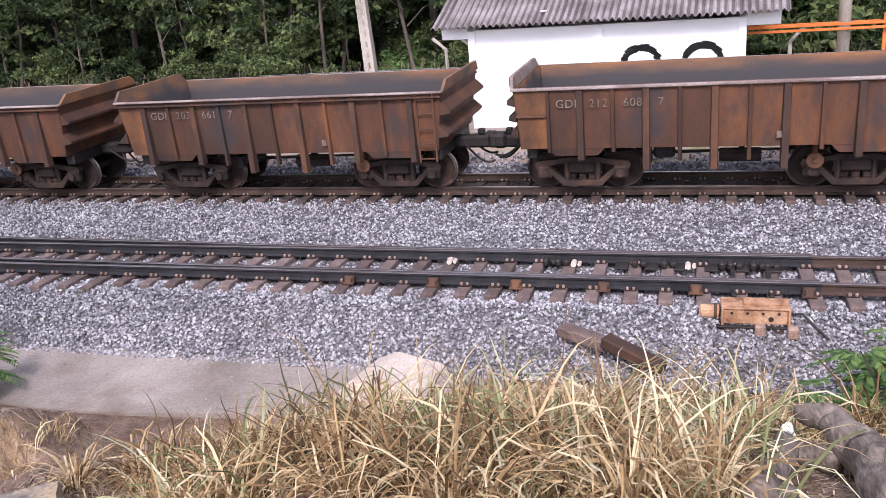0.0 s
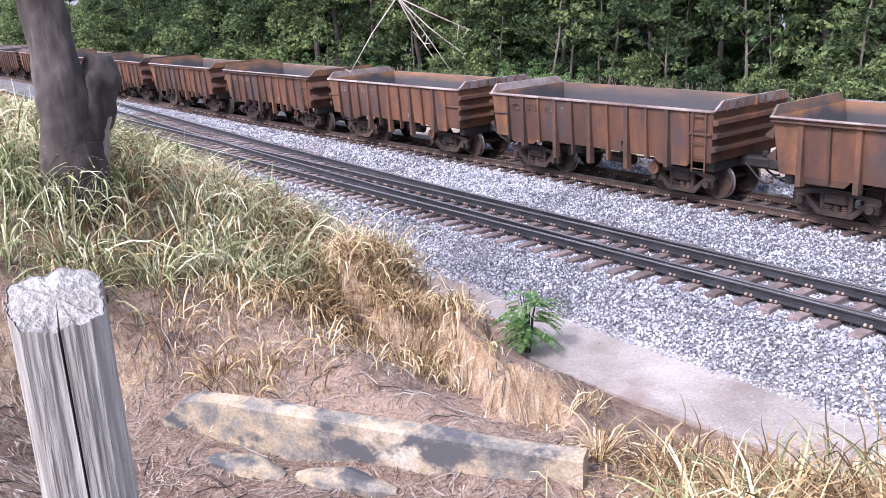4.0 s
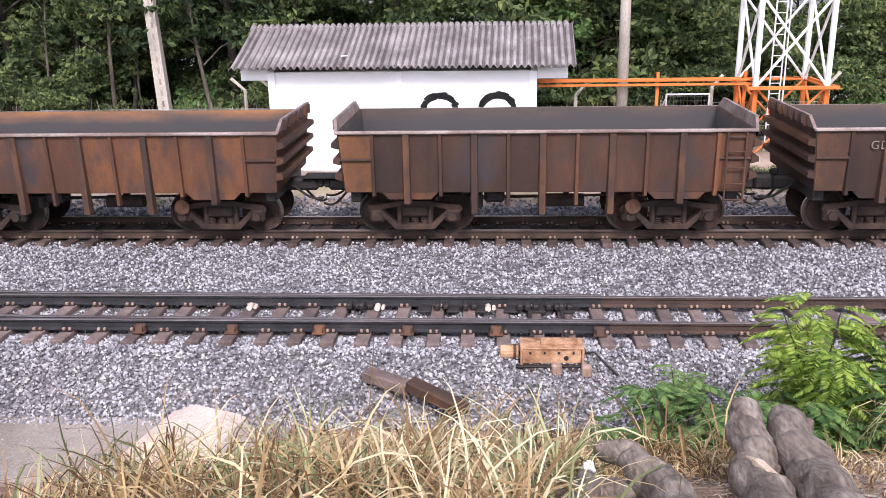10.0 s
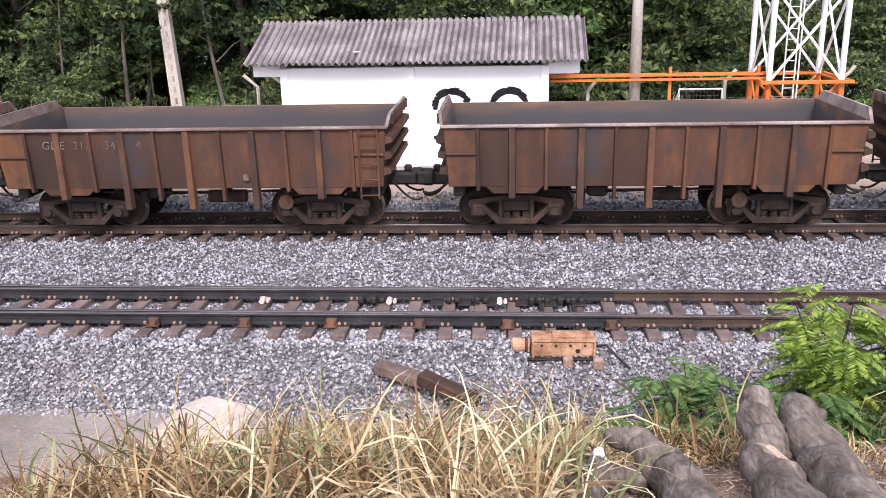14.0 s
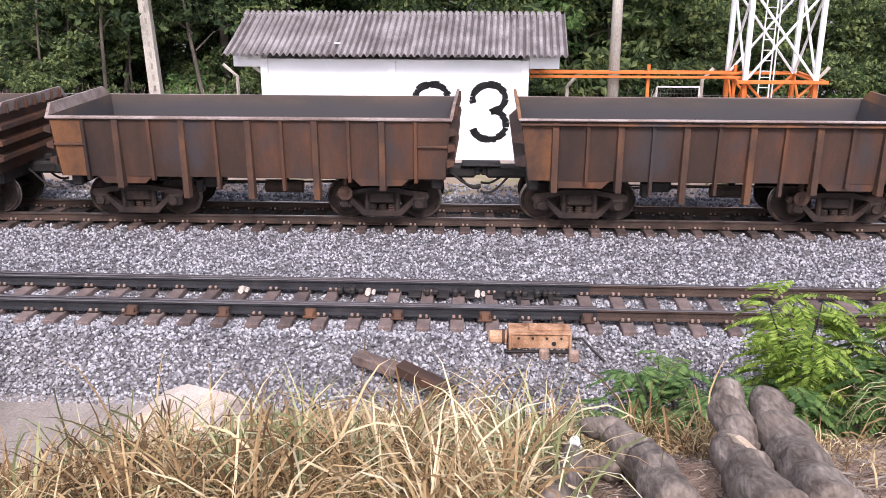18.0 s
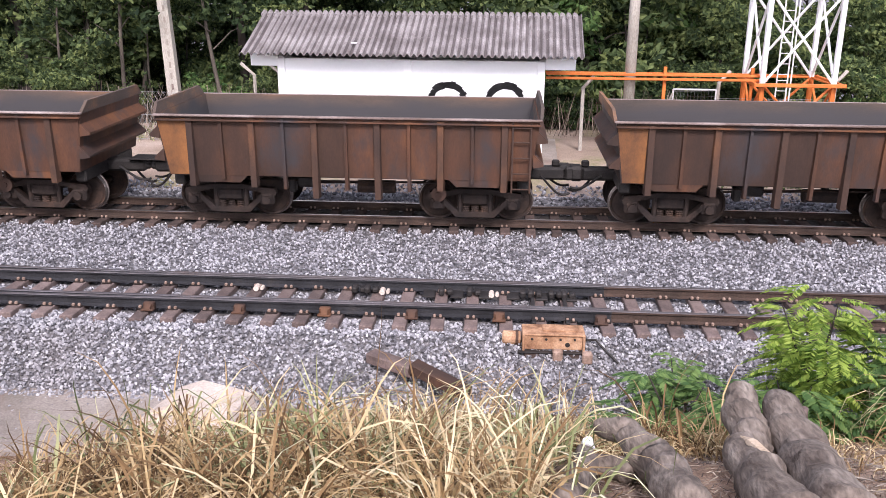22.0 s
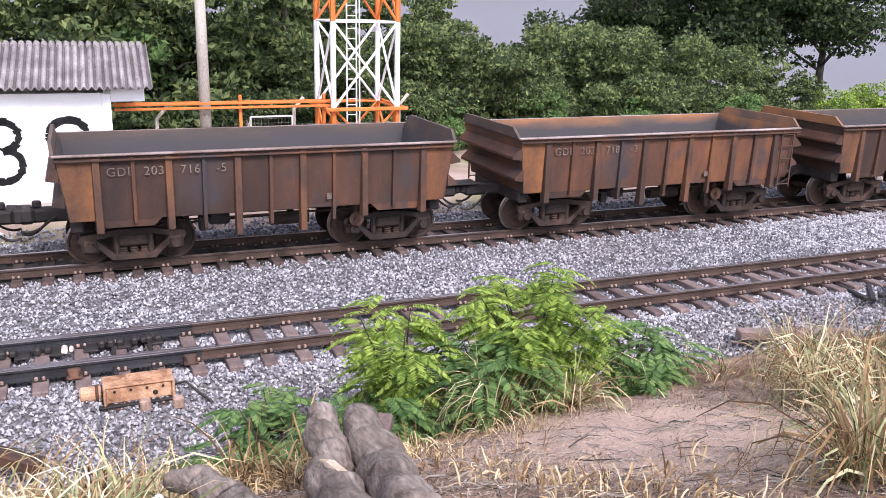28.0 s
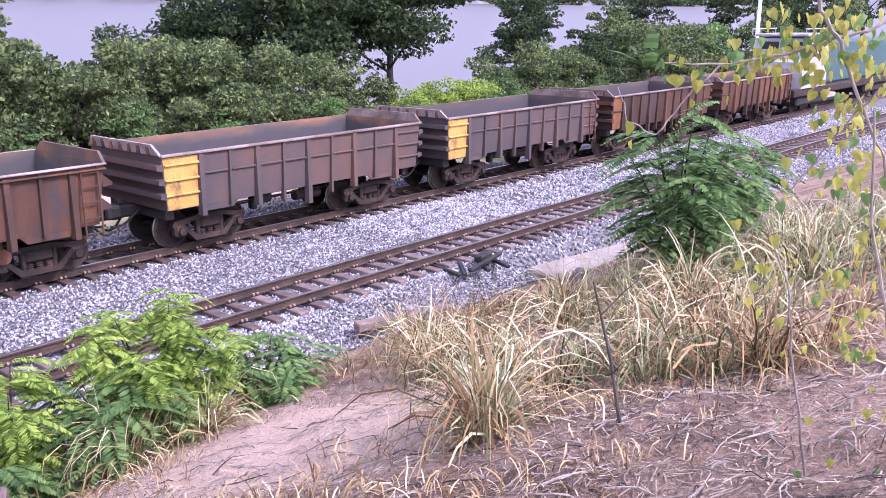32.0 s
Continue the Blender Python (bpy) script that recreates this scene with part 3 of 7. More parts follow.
w.add([(-1500, 52, -9), (1500, 52, -9), (1500, 330, 9), (-1500, 330, 9)], [(0, 1, 2, 3)])
solid("river_water", w, WATER, "broad brown river with a calm shiny surface", "river", kind="structure")

# concrete drain strip along the foot of the ballast
dr = Shape()
xs = np.arange(-40, -2.2, 0.6)
for a, c in zip(xs[:-1], xs[1:]):
    edge = lambda q: 8.72 + 0.12 * math.sin(q * 0.9) + (0.9 if q < -12.5 else 0) * min(1, (-12.5 - q) / 3) * 1.0 if q < -12.5 else 8.72 + 0.12 * math.sin(q * 0.9)
    dr.add([(a, edge(a), -0.84), (c, edge(c), -0.84), (c, 10.6, -0.84), (a, 10.6, -0.84), (a, edge(a), -1.1), (c, edge(c), -1.1), (c, 10.6, -1.1), (a, 10.6, -1.1)], [(0, 1, 2, 3), (4, 5, 1, 0), (2, 3, 7, 6)])
solid("drain_floor", dr, CONC, "dusty grey-brown concrete drainage strip beside the ballast", "pavement", kind="structure")


# ---- tracks ----
def rail_outline(y):
    pts = ((-0.065, -0.16), (0.065, -0.16), (0.065, -0.148), (0.012, -0.125), (0.009, -0.045), (0.036, -0.035), (0.036, -0.006), (0.028, 0), (-0.028, 0), (-0.036, -0.006), (-0.036, -0.035), (-0.009, -0.045), (-0.012, -0.125), (-0.065, -0.148))
    return [(y + a, z) for a, z in pts]


def bent_rail(track, path, label="", name="rail", side=None):
    """A rail along a path of (x, y) points."""
    s = Shape()
    n = 14
    for k, (x, y) in enumerate(path):
        s.v += [(x, a, z) for a, z in rail_outline(y)]
    for k in range(len(path) - 1):
        for i in range(n):
            j = (i + 1) % n
            s.f.append((k * n + i, k * n + j, (k + 1) * n + j, (k + 1) * n + i))
            s.mi.append(1 if i in (6, 7, 8) else 0)
    s.f += [tuple(range(n)), tuple((len(path) - 1) * n + i for i in range(n))]
    s.mi += [0, 0]
    return part(name, s, [side or RAIL, RAILTOP], track, label)


track_near = thing("track_near", "metre-gauge railway track with a turnout on timber sleepers", "track", kind="structure")
track_far = thing("track_far", "dark metre-gauge railway track that carries the wagons", "track", kind="structure")
ends = [(-400, 0), (-60, 0), (60, 0), (400, 0)]
for tr, yc in ((track_near, NEAR_Y), (track_far, FAR_Y)):
    for side in (-1, 1):
        for span, mt in (((-400, -60, 1.6), OILRAIL), ((1.602, 60, 400), RAIL)) if tr is track_near else (((-400, -60, 60, 400), RAIL),):
            bent_rail(tr, [(x, yc + side * GAUGE / 2) for x in span], side=mt)


def turnout(x):
    """How far the branching rails lie off the straight ones."""
    d = max(0.0, -0.6 - x)
    return 0.00105 * d * d if d < 32 else 0.00105 * 32 * 32 + (d - 32) * 0.0672


toe = 1.6
path = [(x, NEAR_Y - GAUGE / 2 + 0.085 + turnout(x)) for x in np.linspace(-60, toe, 60)]
bent_rail(track_near, path, "switch blade rail", side=OILRAIL)
path = [(x, NEAR_Y + GAUGE / 2 + 0.0 + turnout(x) + (0.11 if x < -8 else 0.075)) for x in np.linspace(-60, toe, 60)]
bent_rail(track_near, path, "branching rail", side=OILRAIL)

RND = random.Random(3)


def sleeper_mesh(length, wide=0.2, mat=None):
    return Shape().box((0, 0, -0.065), (wide, length, 0.13), 0.012).mesh("sleeper", mat or SLEEPER)


dark_short = sleeper_mesh(2.0, 0.2, SLEEPER_DARK)
short, longer, widest = sleeper_mesh(2.0), sleeper_mesh(2.5), sleeper_mesh(3.3)
fast = {id(track_near): Shape(), id(track_far): Shape()}
clips = {id(track_near): Shape(), id(track_far): Shape()}
for tr, yc, step in ((track_near, NEAR_Y, 0.505), (track_far, FAR_Y, 0.52)):
    for k in range(-88, 90):
        x = k * step + RND.uniform(-0.03, 0.03)
        branch = tr is track_near and x < 2
        off = turnout(x) / 2 if branch else 0
        o = part("sleeper", (widest if x < -26 else longer) if branch and x < -10 else short if tr is track_near else dark_short, None, tr)
        o.matrix_basis = pose(x, yc + off + RND.uniform(-0.04, 0.04), -0.16 + RND.uniform(-0.012, 0.006), 0, 0, RND.uniform(-1.5, 1.5))
        s = fast[id(tr)]
        for side in (-1, 1):
            y = yc + side * GAUGE / 2
            s.box((x, y, -0.152), (0.17, 0.26, 0.018), 0.004)
            c_ = clips[id(tr)]
            for d in (-1, 1):
                c_.box((x - 0.045, y + d * 0.1, -0.125), (0.045, 0.05, 0.05), 0.012)
                c_.box((x + 0.045, y + d * 0.095, -0.127), (0.04, 0.05, 0.05), 0.012)
part("rail_fastenings", fast[id(track_near)], GRIME, track_near, "rusty rail clips and base plates")["kind"] = "stuff"
part("rail_fastenings", fast[id(track_far)], GRIME, track_far, "dark rail clips and base plates")["kind"] = "stuff"
part("rail_clips", clips[id(track_near)], CLIP, track_near, "pale rusty rail clips")["kind"] = "stuff"
part("rail_clips", clips[id(track_far)], CLIP, track_far, "pale rusty rail clips")["kind"] = "stuff"
far_sleepers = Shape()
for yc in (NEAR_Y, FAR_Y):
    for k in list(range(-330, -88)) + list(range(90, 330)):
        far_sleepers.box((k * 0.51, yc, -0.225), (0.2, 2.0, 0.13), 0.01)
part("distant_sleepers", far_sleepers, SLEEPER, track_far, "far timber sleepers")["kind"] = "stuff"

# heavy brackets and slide plates of the turnout
for x in (-5.43, -4.02, -2.70, -1.38, -0.07, 1.44):
    s = Shape().box((0, 0, -0.1), (0.17, 0.1, 0.12), 0.015).box((0, -0.07, -0.14), (0.2, 0.1, 0.03), 0.008)
    s.prism([(-0.03, -0.03), (-0.12, -0.14), (-0.03, -0.14)], -0.05, 0.05, "x")
    part("rail_brace", s, RIB, track_near, "orange-rusted rail brace", m=pose(x, NEAR_Y - GAUGE / 2 - 0.1, 0))
for x in (-4.0, -1.95, -0.2):
    s = Shape().tube([(0, -0.07, 0), (0, 0.07, 0)], 0.045, 10).tube([(0.09, -0.05, 0), (0.09, 0.05, 0)], 0.03, 10)
    part("slide_roller", s, PEACH, track_near, "pale roller beside the switch blade", m=pose(x, NEAR_Y + 0.28, -0.1))
for x in (-2.4, -2.2, -1.0, -0.55, 0.3, 0.42, 0.75, 0.95):
    s = Shape().box((0, 0, -0.09), (0.09, 0.2, 0.1), 0.02).box((0.13, 0.02, -0.1), (0.1, 0.16, 0.08), 0.02)
    part("stretcher_bracket", s, BLACK, track_near, "oily black switch bracket", m=pose(x, NEAR_Y + 0.33, 0))
for x in (0.45, 0.95):
    part("stretcher_bar", Shape().box((0, 0, 0), (0.06, 1.3, 0.03), 0.006), BLACK, track_near, m=pose(x, NEAR_Y - 0.15, -0.13))
for x in (-1.2, -0.75, -0.3, 0.15, 0.6, 1.05):
    part("slide_plate", Shape().box((0, 0, 0), (0.2, 0.3, 0.03), 0.006), BLACK, track_near, "oily black slide plate", m=pose(x, NEAR_Y + 0.34, -0.145))


# ---- the train ----
PITCH, GAP0, SPEED, GAIN = 8.767, -3.98, 6.045, 0.00397
WHEEL_R = 0.40
SLACK = -0.02


def gone(t):
    # the driver eases off a little towards the end
    return SPEED * t + GAIN * t * t + float(np.interp(t, (0, 4, 7, 10, 12, 21, 25, 28, 32), (0.2, 0.31, 0.4, 0.16, 0.1, 0.1, 0.0, -0.1, -0.25)))


def wheelset(parent, x):
    s = Shape()
    for side in (-1, 1):
        y = side * 0.535
        prof = [(0.0, 0.06), (0.07, 0.065), (0.1, 0.03), (0.34, 0.022), (0.365, 0.05), (WHEEL_R, 0.055)]
        n = 28
        rings = [(r, -side * 0 + y + side * d) for r, d in prof] + [(WHEEL_R + 0.005, y - side * 0.05), (WHEEL_R + 0.028, y - side * 0.06), (WHEEL_R + 0.028, y - side * 0.085), (0.36, y - side * 0.08), (0.34, y - side * 0.03), (0.1, y - side * 0.04)]
        vs = [(r * math.cos(2 * math.pi * k / n), yy, r * math.sin(2 * math.pi * k / n)) for r, yy in rings for k in range(n)]
        fs, mi = [], []
        for i in range(len(rings) - 1):
            for k in range(n):
                fs.append((i * n + k, i * n + (k + 1) % n, (i + 1) * n + (k + 1) % n, (i + 1) * n + k))
                mi.append(1 if i in (5, 6) else 0)
        k0 = len(s.f)
        s.add(vs, fs)
        s.mi[k0:] = mi
        # small drilled marks show the turning
        for a in range(3):
            an = a * 2.094
            s.box((0.22 * math.cos(an), y + side * 0.03, 0.22 * math.sin(an)), (0.05, 0.03, 0.05), 0.01)
    s.tube([(0, -0.62, 0), (0, 0.62, 0)], 0.075, 12)
    return part("wheelset", s, [GRIME, TREAD], parent, "rusty wheelset with a shiny tread", m=pose(x, 0, WHEEL_R))


def bogie(parent, x):
    b = part("bogie", Shape().box((0, 0, 0.52), (0.42, 1.7, 0.22), 0.04).box((0, 0, 0.66), (0.5, 0.5, 0.1), 0.03), GRIME, parent, m=pose(x, 0, 0))
    for side in (-1, 1):
        y = side * 0.86
        s = Shape()
        top = [(-0.94, 0.54), (-0.9, 0.62), (-0.5, 0.66), (-0.3, 0.7), (0.3, 0.7), (0.5, 0.66), (0.9, 0.62), (0.94, 0.54), (0.9, 0.46), (0.55, 0.55), (0.3, 0.6), (-0.3, 0.6), (-0.55, 0.55), (-0.9, 0.46)]
        low = [(-0.9, 0.46), (-0.66, 0.54), (-0.46, 0.36), (-0.32, 0.24), (0.32, 0.24), (0.46, 0.36), (0.66, 0.54), (0.9, 0.46), (0.62, 0.38), (0.38, 0.13), (-0.38, 0.13), (-0.62, 0.38)]
        s.prism(top, y - 0.07, y + 0.07)
        s.prism(low, y - 0.08, y + 0.08)
        for d in (-1, 1):
            s.box((d * 0.3, y, 0.42), (0.1, 0.15, 0.44), 0.03)
            s.box((d * 0.74, y, WHEEL_R), (0.3, 0.2, 0.28), 0.05)
            s.tube([(d * 0.74, y + side * 0.08, WHEEL_R), (d * 0.74, y + side * 0.17, WHEEL_R)], 0.085, 10)
        part("side_frame", s, GRIME, b, "cast iron bogie side frame")
        for dx in (-0.19, 0, 0.19):
            zs = [0.2 + q * 0.014 for q in range(13)]
            part("coil_spring", Shape().tube([(dx, y, z) for z in zs], [0.08 if q % 3 < 2 else 0.06 for q in range(13)], 10), GRIME, b)
        part("bolster_end", Shape().box((0, y, 0.5), (0.52, 0.2, 0.24), 0.04), GRIME, b)
    fr = wheelset(b, -0.74)
    bk = wheelset(b, 0.74)
    return fr, bk


def coupler(parent, d, drawbar):
    e = d * (PITCH / 2 + (-SLACK if drawbar else SLACK))
    s = Shape().box((e - d * 0.55, 0, 0.86), (0.9, 0.3, 0.26), 0.05)
    if drawbar:
        s.box((e - d * 0.1, 0, 0.88), (0.22, 0.22, 0.2), 0.04).box((e - d * 0.2, 0, 1.01), (0.4, 0.5, 0.03), 0.01)
    else:
        s.box((e - d * 0.12, d * 0.05, 0.88), (0.3, 0.34, 0.32), 0.07).box((e - d * 0.02, -d * 0.14, 0.88), (0.2, 0.14, 0.28), 0.06)
        s.box((e - d * 0.3, 0, 1.06), (0.16, 0.1, 0.14), 0.03)
    part("coupler", s, BLACK, parent, "oily black coupler")
    h = Shape()
    for yy, dip in ((-0.3, 0.42), (0.22, 0.3)):
        pts = [(e - d * (0.62 - 0.62 * u), yy * (1 - u * 0.5), 0.86 - dip * math.sin(u * math.pi * 0.62) ** 1.2) for u in np.linspace(0, 1, 9)]
        h.tube(pts, 0.026, 6)
    part("brake_hose", h, BLACK, parent, "hanging black brake hoses")


L2 = 3.62          # half of the tub's length
HB, HT = 0.98, 2.17  # floor and rim heights


def tub(kind):
    """The open box of a wagon, hollow, with walls leaning out a little."""
    wb, wt, th = 1.36, 1.44, 0.05
    s = Shape()
    flare = 0.17 if kind == "flared" else 0.1

    def ring(x0, y0, z0):
        return [(-x0, -y0, z0), (x0, -y0, z0), (x0, y0, z0), (-x0, y0, z0)]

    v = ring(L2 - flare, wb, HB) + ring(L2, wt, HT) + ring(L2 - th, wt - th, HT) + ring(L2 - flare - th, wb - th, HB + 0.12)
    f = [(0, 1, 2, 3)]
    mi = [0]
    for k in range(4):
        n = (k + 1) % 4
        f += [(k, n, 4 + n, 4 + k), (4 + k, 4 + n, 8 + n, 8 + k), (8 + k, 8 + n, 12 + n, 12 + k)]
        mi += [0, 0, 1]
    f.append((12, 13, 14, 15))
    mi.append(2)
    k0 = len(s.f)
    s.add(v, f)
    s.mi[k0:] = mi
    return s


def wagon(kind):
    w = thing("gondola_wagon", "rust-brown open ore gondola wagon with ribbed sides, nearly empty", "wagon", group="wagons of the ore train")
    plate = SLATE if kind == "ribbed" else STEEL
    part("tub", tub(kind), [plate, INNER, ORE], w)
    fl = 0.17 if kind == "flared" else 0.1
    edge = 0.92 if kind == "ribbed" else 0.66

    def side_y(z):
        return 1.36 + 0.08 * (z - HB) / (HT - HB)

    for side in (-1, 1):
        # top rim
        y = side * 1.455
        s = Shape().box((0, y, HT - (0.03 if kind != "flared" else 0.015)), (2 * L2 + 0.06, 0.11, 0.06 if kind != "flared" else 0.04), 0.015)
        if kind == "flared":
            part("lower_flange", Shape().box((0, y + side * 0.015, HT - 0.1), (2 * L2, 0.13, 0.03), 0.006), STEEL, w)
        part("rim", s, RIM, w, "pale worn top rim")
        # ribs: a leaning post from floor to rim, deeper at the foot
        n = 11 if kind != "ribbed" else 9
        for k in range(n):
            x = -L2 + edge + k * (2 * L2 - 2 * edge) / (n - 1)
            wide = k % 2 == 1 if kind == "plain" else k % 2 == 0
            d = 0.135 if wide else 0.085
            mid = 3 <= k <= n - 4
            foot = HB - ((0.4 if mid else 0.2) if wide else (0.24 if mid else 0.06))
            a = 0.075 if wide else 0.04
            s = Shape()
            yf, yt = side * (side_y(foot) + d), side * (side_y(HT) + 0.045)
            yb, ybt = side * (side_y(foot) - 0.02), side * (side_y(HT) - 0.02)
            z1 = HT - 0.07
            s.add([(x - a, yb, foot), (x + a, yb, foot), (x + a * 0.75, yf, foot), (x - a * 0.75, yf, foot), (x - a, ybt, z1), (x + a, ybt, z1), (x + a * 0.75, yt, z1), (x - a * 0.75, yt, z1)],
                  [(0, 1, 2, 3), (4, 5, 6, 7), (0, 1, 5, 4), (1, 2, 6, 5), (2, 3, 7, 6), (3, 0, 4, 7)])
            part("side_rib", s, RIB if wide and kind != "ribbed" else STEEL if kind != "ribbed" else SLATE, w)
        # sill plates hanging over the bogies
        for d in (-1, 1):
            s = Shape().prism([(d * 1.95, HB + 0.01), (d * 3.05, HB + 0.01), (d * 2.9, HB - 0.14), (d * 2.1, HB - 0.14)], side * 1.34 - 0.01, side * 1.34 + 0.01)
            part("sill_plate", s, plate, w)
        # corner panels with a level rib
        for d in (-1, 1):
            x0, x1 = d * (L2 - fl * 0.55), d * (L2 - edge - 0.02)
            pm = (YELLOW if d < 0 else plate) if kind == "ribbed" else (OCHRE if d < 0 else STEEL)
            yl, yh = side * (side_y(HB) + 0.007), side * (side_y(HT) + 0.007)
            xa, xb = d * (L2 - fl - 0.02), d * (L2 - 0.03)
            s = Shape().add([(xa, yl, HB + 0.01), (x1, yl, HB + 0.01), (x1, yh, HT - 0.08), (xb, yh, HT - 0.08), (xa, yl - side * 0.012, HB + 0.01), (x1, yl - side * 0.012, HB + 0.01), (x1, yh - side * 0.012, HT - 0.08), (xb, yh - side * 0.012, HT - 0.08)],
                            [(0, 1, 2, 3), (4, 5, 6, 7), (0, 1, 5, 4), (1, 2, 6, 5), (2, 3, 7, 6), (3, 0, 4, 7)])
            part("corner_panel", s, pm, w, "ochre corner panel" if kind != "ribbed" else "worn yellow corner panel")
            for z in ((1.62,) if kind == "plain" else (1.3, 1.62, 1.94) if kind == "ribbed" else ()):
                s = Shape().box(((x0 + x1) / 2, side * (side_y(z) + 0.03), z), (abs(x0 - x1), 0.06, 0.05), 0.012)
                part("corner_rib", s, pm if kind == "ribbed" else RIB, w)
        if kind == "ribbed":
            for k in range(8):
                x = -L2 + edge + (k + 0.5) * (2 * L2 - 2 * edge) / 8
                part("level_rib", Shape().box((x, side * (side_y(1.68) + 0.025), 1.68), (0.62, 0.05, 0.045), 0.01), SLATE, w)
        # ladder at the trailing end
        x = (L2 - 0.34) * -side
        s = Shape()
        yl = side * (side_y(1.6) + 0.09)
        for dx in (-0.17, 0.17):
            s.box((x + dx, yl, 1.45), (0.035, 0.03, 1.35), 0.006)
        for z in (0.85, 1.15, 1.45, 1.75, 2.02):
            s.box((x, yl, z), (0.34, 0.025, 0.025), 0.005)
        part("ladder", s, RIB, w, "welded side ladder")
    # ends: raised end board and beams across
    for d in (-1, 1):
        rise = {"plain": 0.2, "flared": 0.2, "ribbed": 0.2}[kind]
        lean = 0.03 if kind == "flared" else 0.02
        x0, x1 = d * (L2 - 0.02), d * (L2 - 0.02 + (lean if kind == "flared" else 0.04))
        s = Shape()
        o = [(-1.46, HT - 0.02), (-1.2, HT + rise), (1.2, HT + rise), (1.46, HT - 0.02)]
        s.add([(x0 + (x1 - x0) * (z > HT), y, z) for y, z in o] + [(x0 + d * 0.06 + (x1 - x0) * (z > HT), y, z) for y, z in o], [(0, 1, 2, 3), (4, 5, 6, 7), (0, 1, 5, 4), (1, 2, 6, 5), (2, 3, 7, 6), (3, 0, 4, 7)])
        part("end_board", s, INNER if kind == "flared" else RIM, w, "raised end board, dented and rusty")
        if kind != "flared":
            for y in np.linspace(-1.1, 1.1, 7):
                part("end_cleat", Shape().box((d * (L2 + 0.07), y, HT + 0.07), (0.1, 0.035, 0.2), 0.01), STEEL, w)
        for z in (1.3, 1.6, 1.9) if kind != "flared" else (1.35, 1.8):
            xx = d * (L2 - fl + (fl) * (z - HB) / (HT - HB))
            if kind == "flared":
                s = Shape().prism([(xx, z + 0.16), (xx + d * 0.2, z - 0.02), (xx + d * 0.2, z - 0.07), (xx, z - 0.1)], -1.42, 1.42)
            else:
                s = Shape().prism([(xx, z + 0.07), (xx + d * 0.13, z + 0.05), (xx + d * 0.14, z - 0.04), (xx, z - 0.08)], -1.44, 1.44)
            part("end_beam", s, STEEL if kind != "ribbed" else SLATE, w)
        part("headstock", Shape().box((d * (L2 - 0.28), 0, 0.86), (0.22, 2.3, 0.26), 0.03), BLACK, w)
        coupler(w, d, d < 0)
    # frame, pipes, brake gear
    part("centre_sill", Shape().box((0, 0, 0.84), (2 * L2 - 0.5, 0.5, 0.28), 0.03), BLACK, w)
    s = Shape().tube([(0.1, -0.7, 0.66), (0.85, -0.7, 0.66)], 0.13, 12).box((0.5, -0.7, 0.84), (0.1, 0.2, 0.2), 0.02)
    part("brake_cylinder", s, GRIME, w, "brake cylinder under the floor")
    s = Shape().box((-0.9, -0.75, 0.78), (0.4, 0.35, 0.24), 0.05).box((-1.2, -0.8, 0.7), (0.15, 0.2, 0.3), 0.03)
    part("brake_valve", s, BLACK, w)
    s = Shape().tube([(-2.0, -0.9, 0.8), (2.0, -0.9, 0.8)], 0.02, 6).tube([(-2.0, 0.9, 0.8), (2.0, 0.9, 0.8)], 0.02, 6).tube([(-1.6, -0.4, 0.62), (1.6, -0.4, 0.7)], 0.025, 6)
    part("brake_rod", s, GRIME, w)
    wheels = bogie(w, -2.46) + bogie(w, 2.46)
    if kind != "ribbed":
        s = Shape().tube([(1.75, -1.02, 0.62), (1.75, -1.08, 0.62)], 0.15, 12).tube([(1.75, -1.06, 0.62), (1.75, -1.1, 0.62)], 0.05, 8).box((1.75, -0.96, 0.8), (0.08, 0.12, 0.3), 0.02)
        part("brake_gear", s, RIB, w, "round brake gear")
    # ore dust left in the floor
    rr = random.Random(4)
    nx, ny = 22, 8
    vs = []
    for i in range(nx):
        for j in range(ny):
            u, v = i / (nx - 1) * 2 - 1, j / (ny - 1) * 2 - 1
            z = HB + 0.2 + 0.12 * abs(v) ** 3 + 0.35 * max(0, abs(u) - 0.75) * 2 + rr.uniform(-0.02, 0.02)
            vs.append((u * (L2 - fl * 0.7 - 0.09), v * 1.33, z))
    s = Shape().add(vs, [(i * ny + j, (i + 1) * ny + j, (i + 1) * ny + j + 1, i * ny + j + 1) for i in range(nx - 1) for j in range(ny - 1)])
    part("ore_residue", s, ORE, w, "dark dust left on the floor")
    return w


def lettering(text, size):
    cu = bpy.data.curves.new("lettering", "FONT")
    cu.body, cu.size, cu.extrude, cu.space_character = text, size, 0.002, 1.12
    ob = bpy.data.objects.new("lettering", cu)
    scene.collection.objects.link(ob)
    bpy.context.view_layer.update()
    me = bpy.data.meshes.new_from_object(ob.evaluated_get(bpy.context.evaluated_depsgraph_get()))
    bpy.data.objects.remove(ob)
    me.materials.clear()
    me.materials.append(LETTER)
    return me


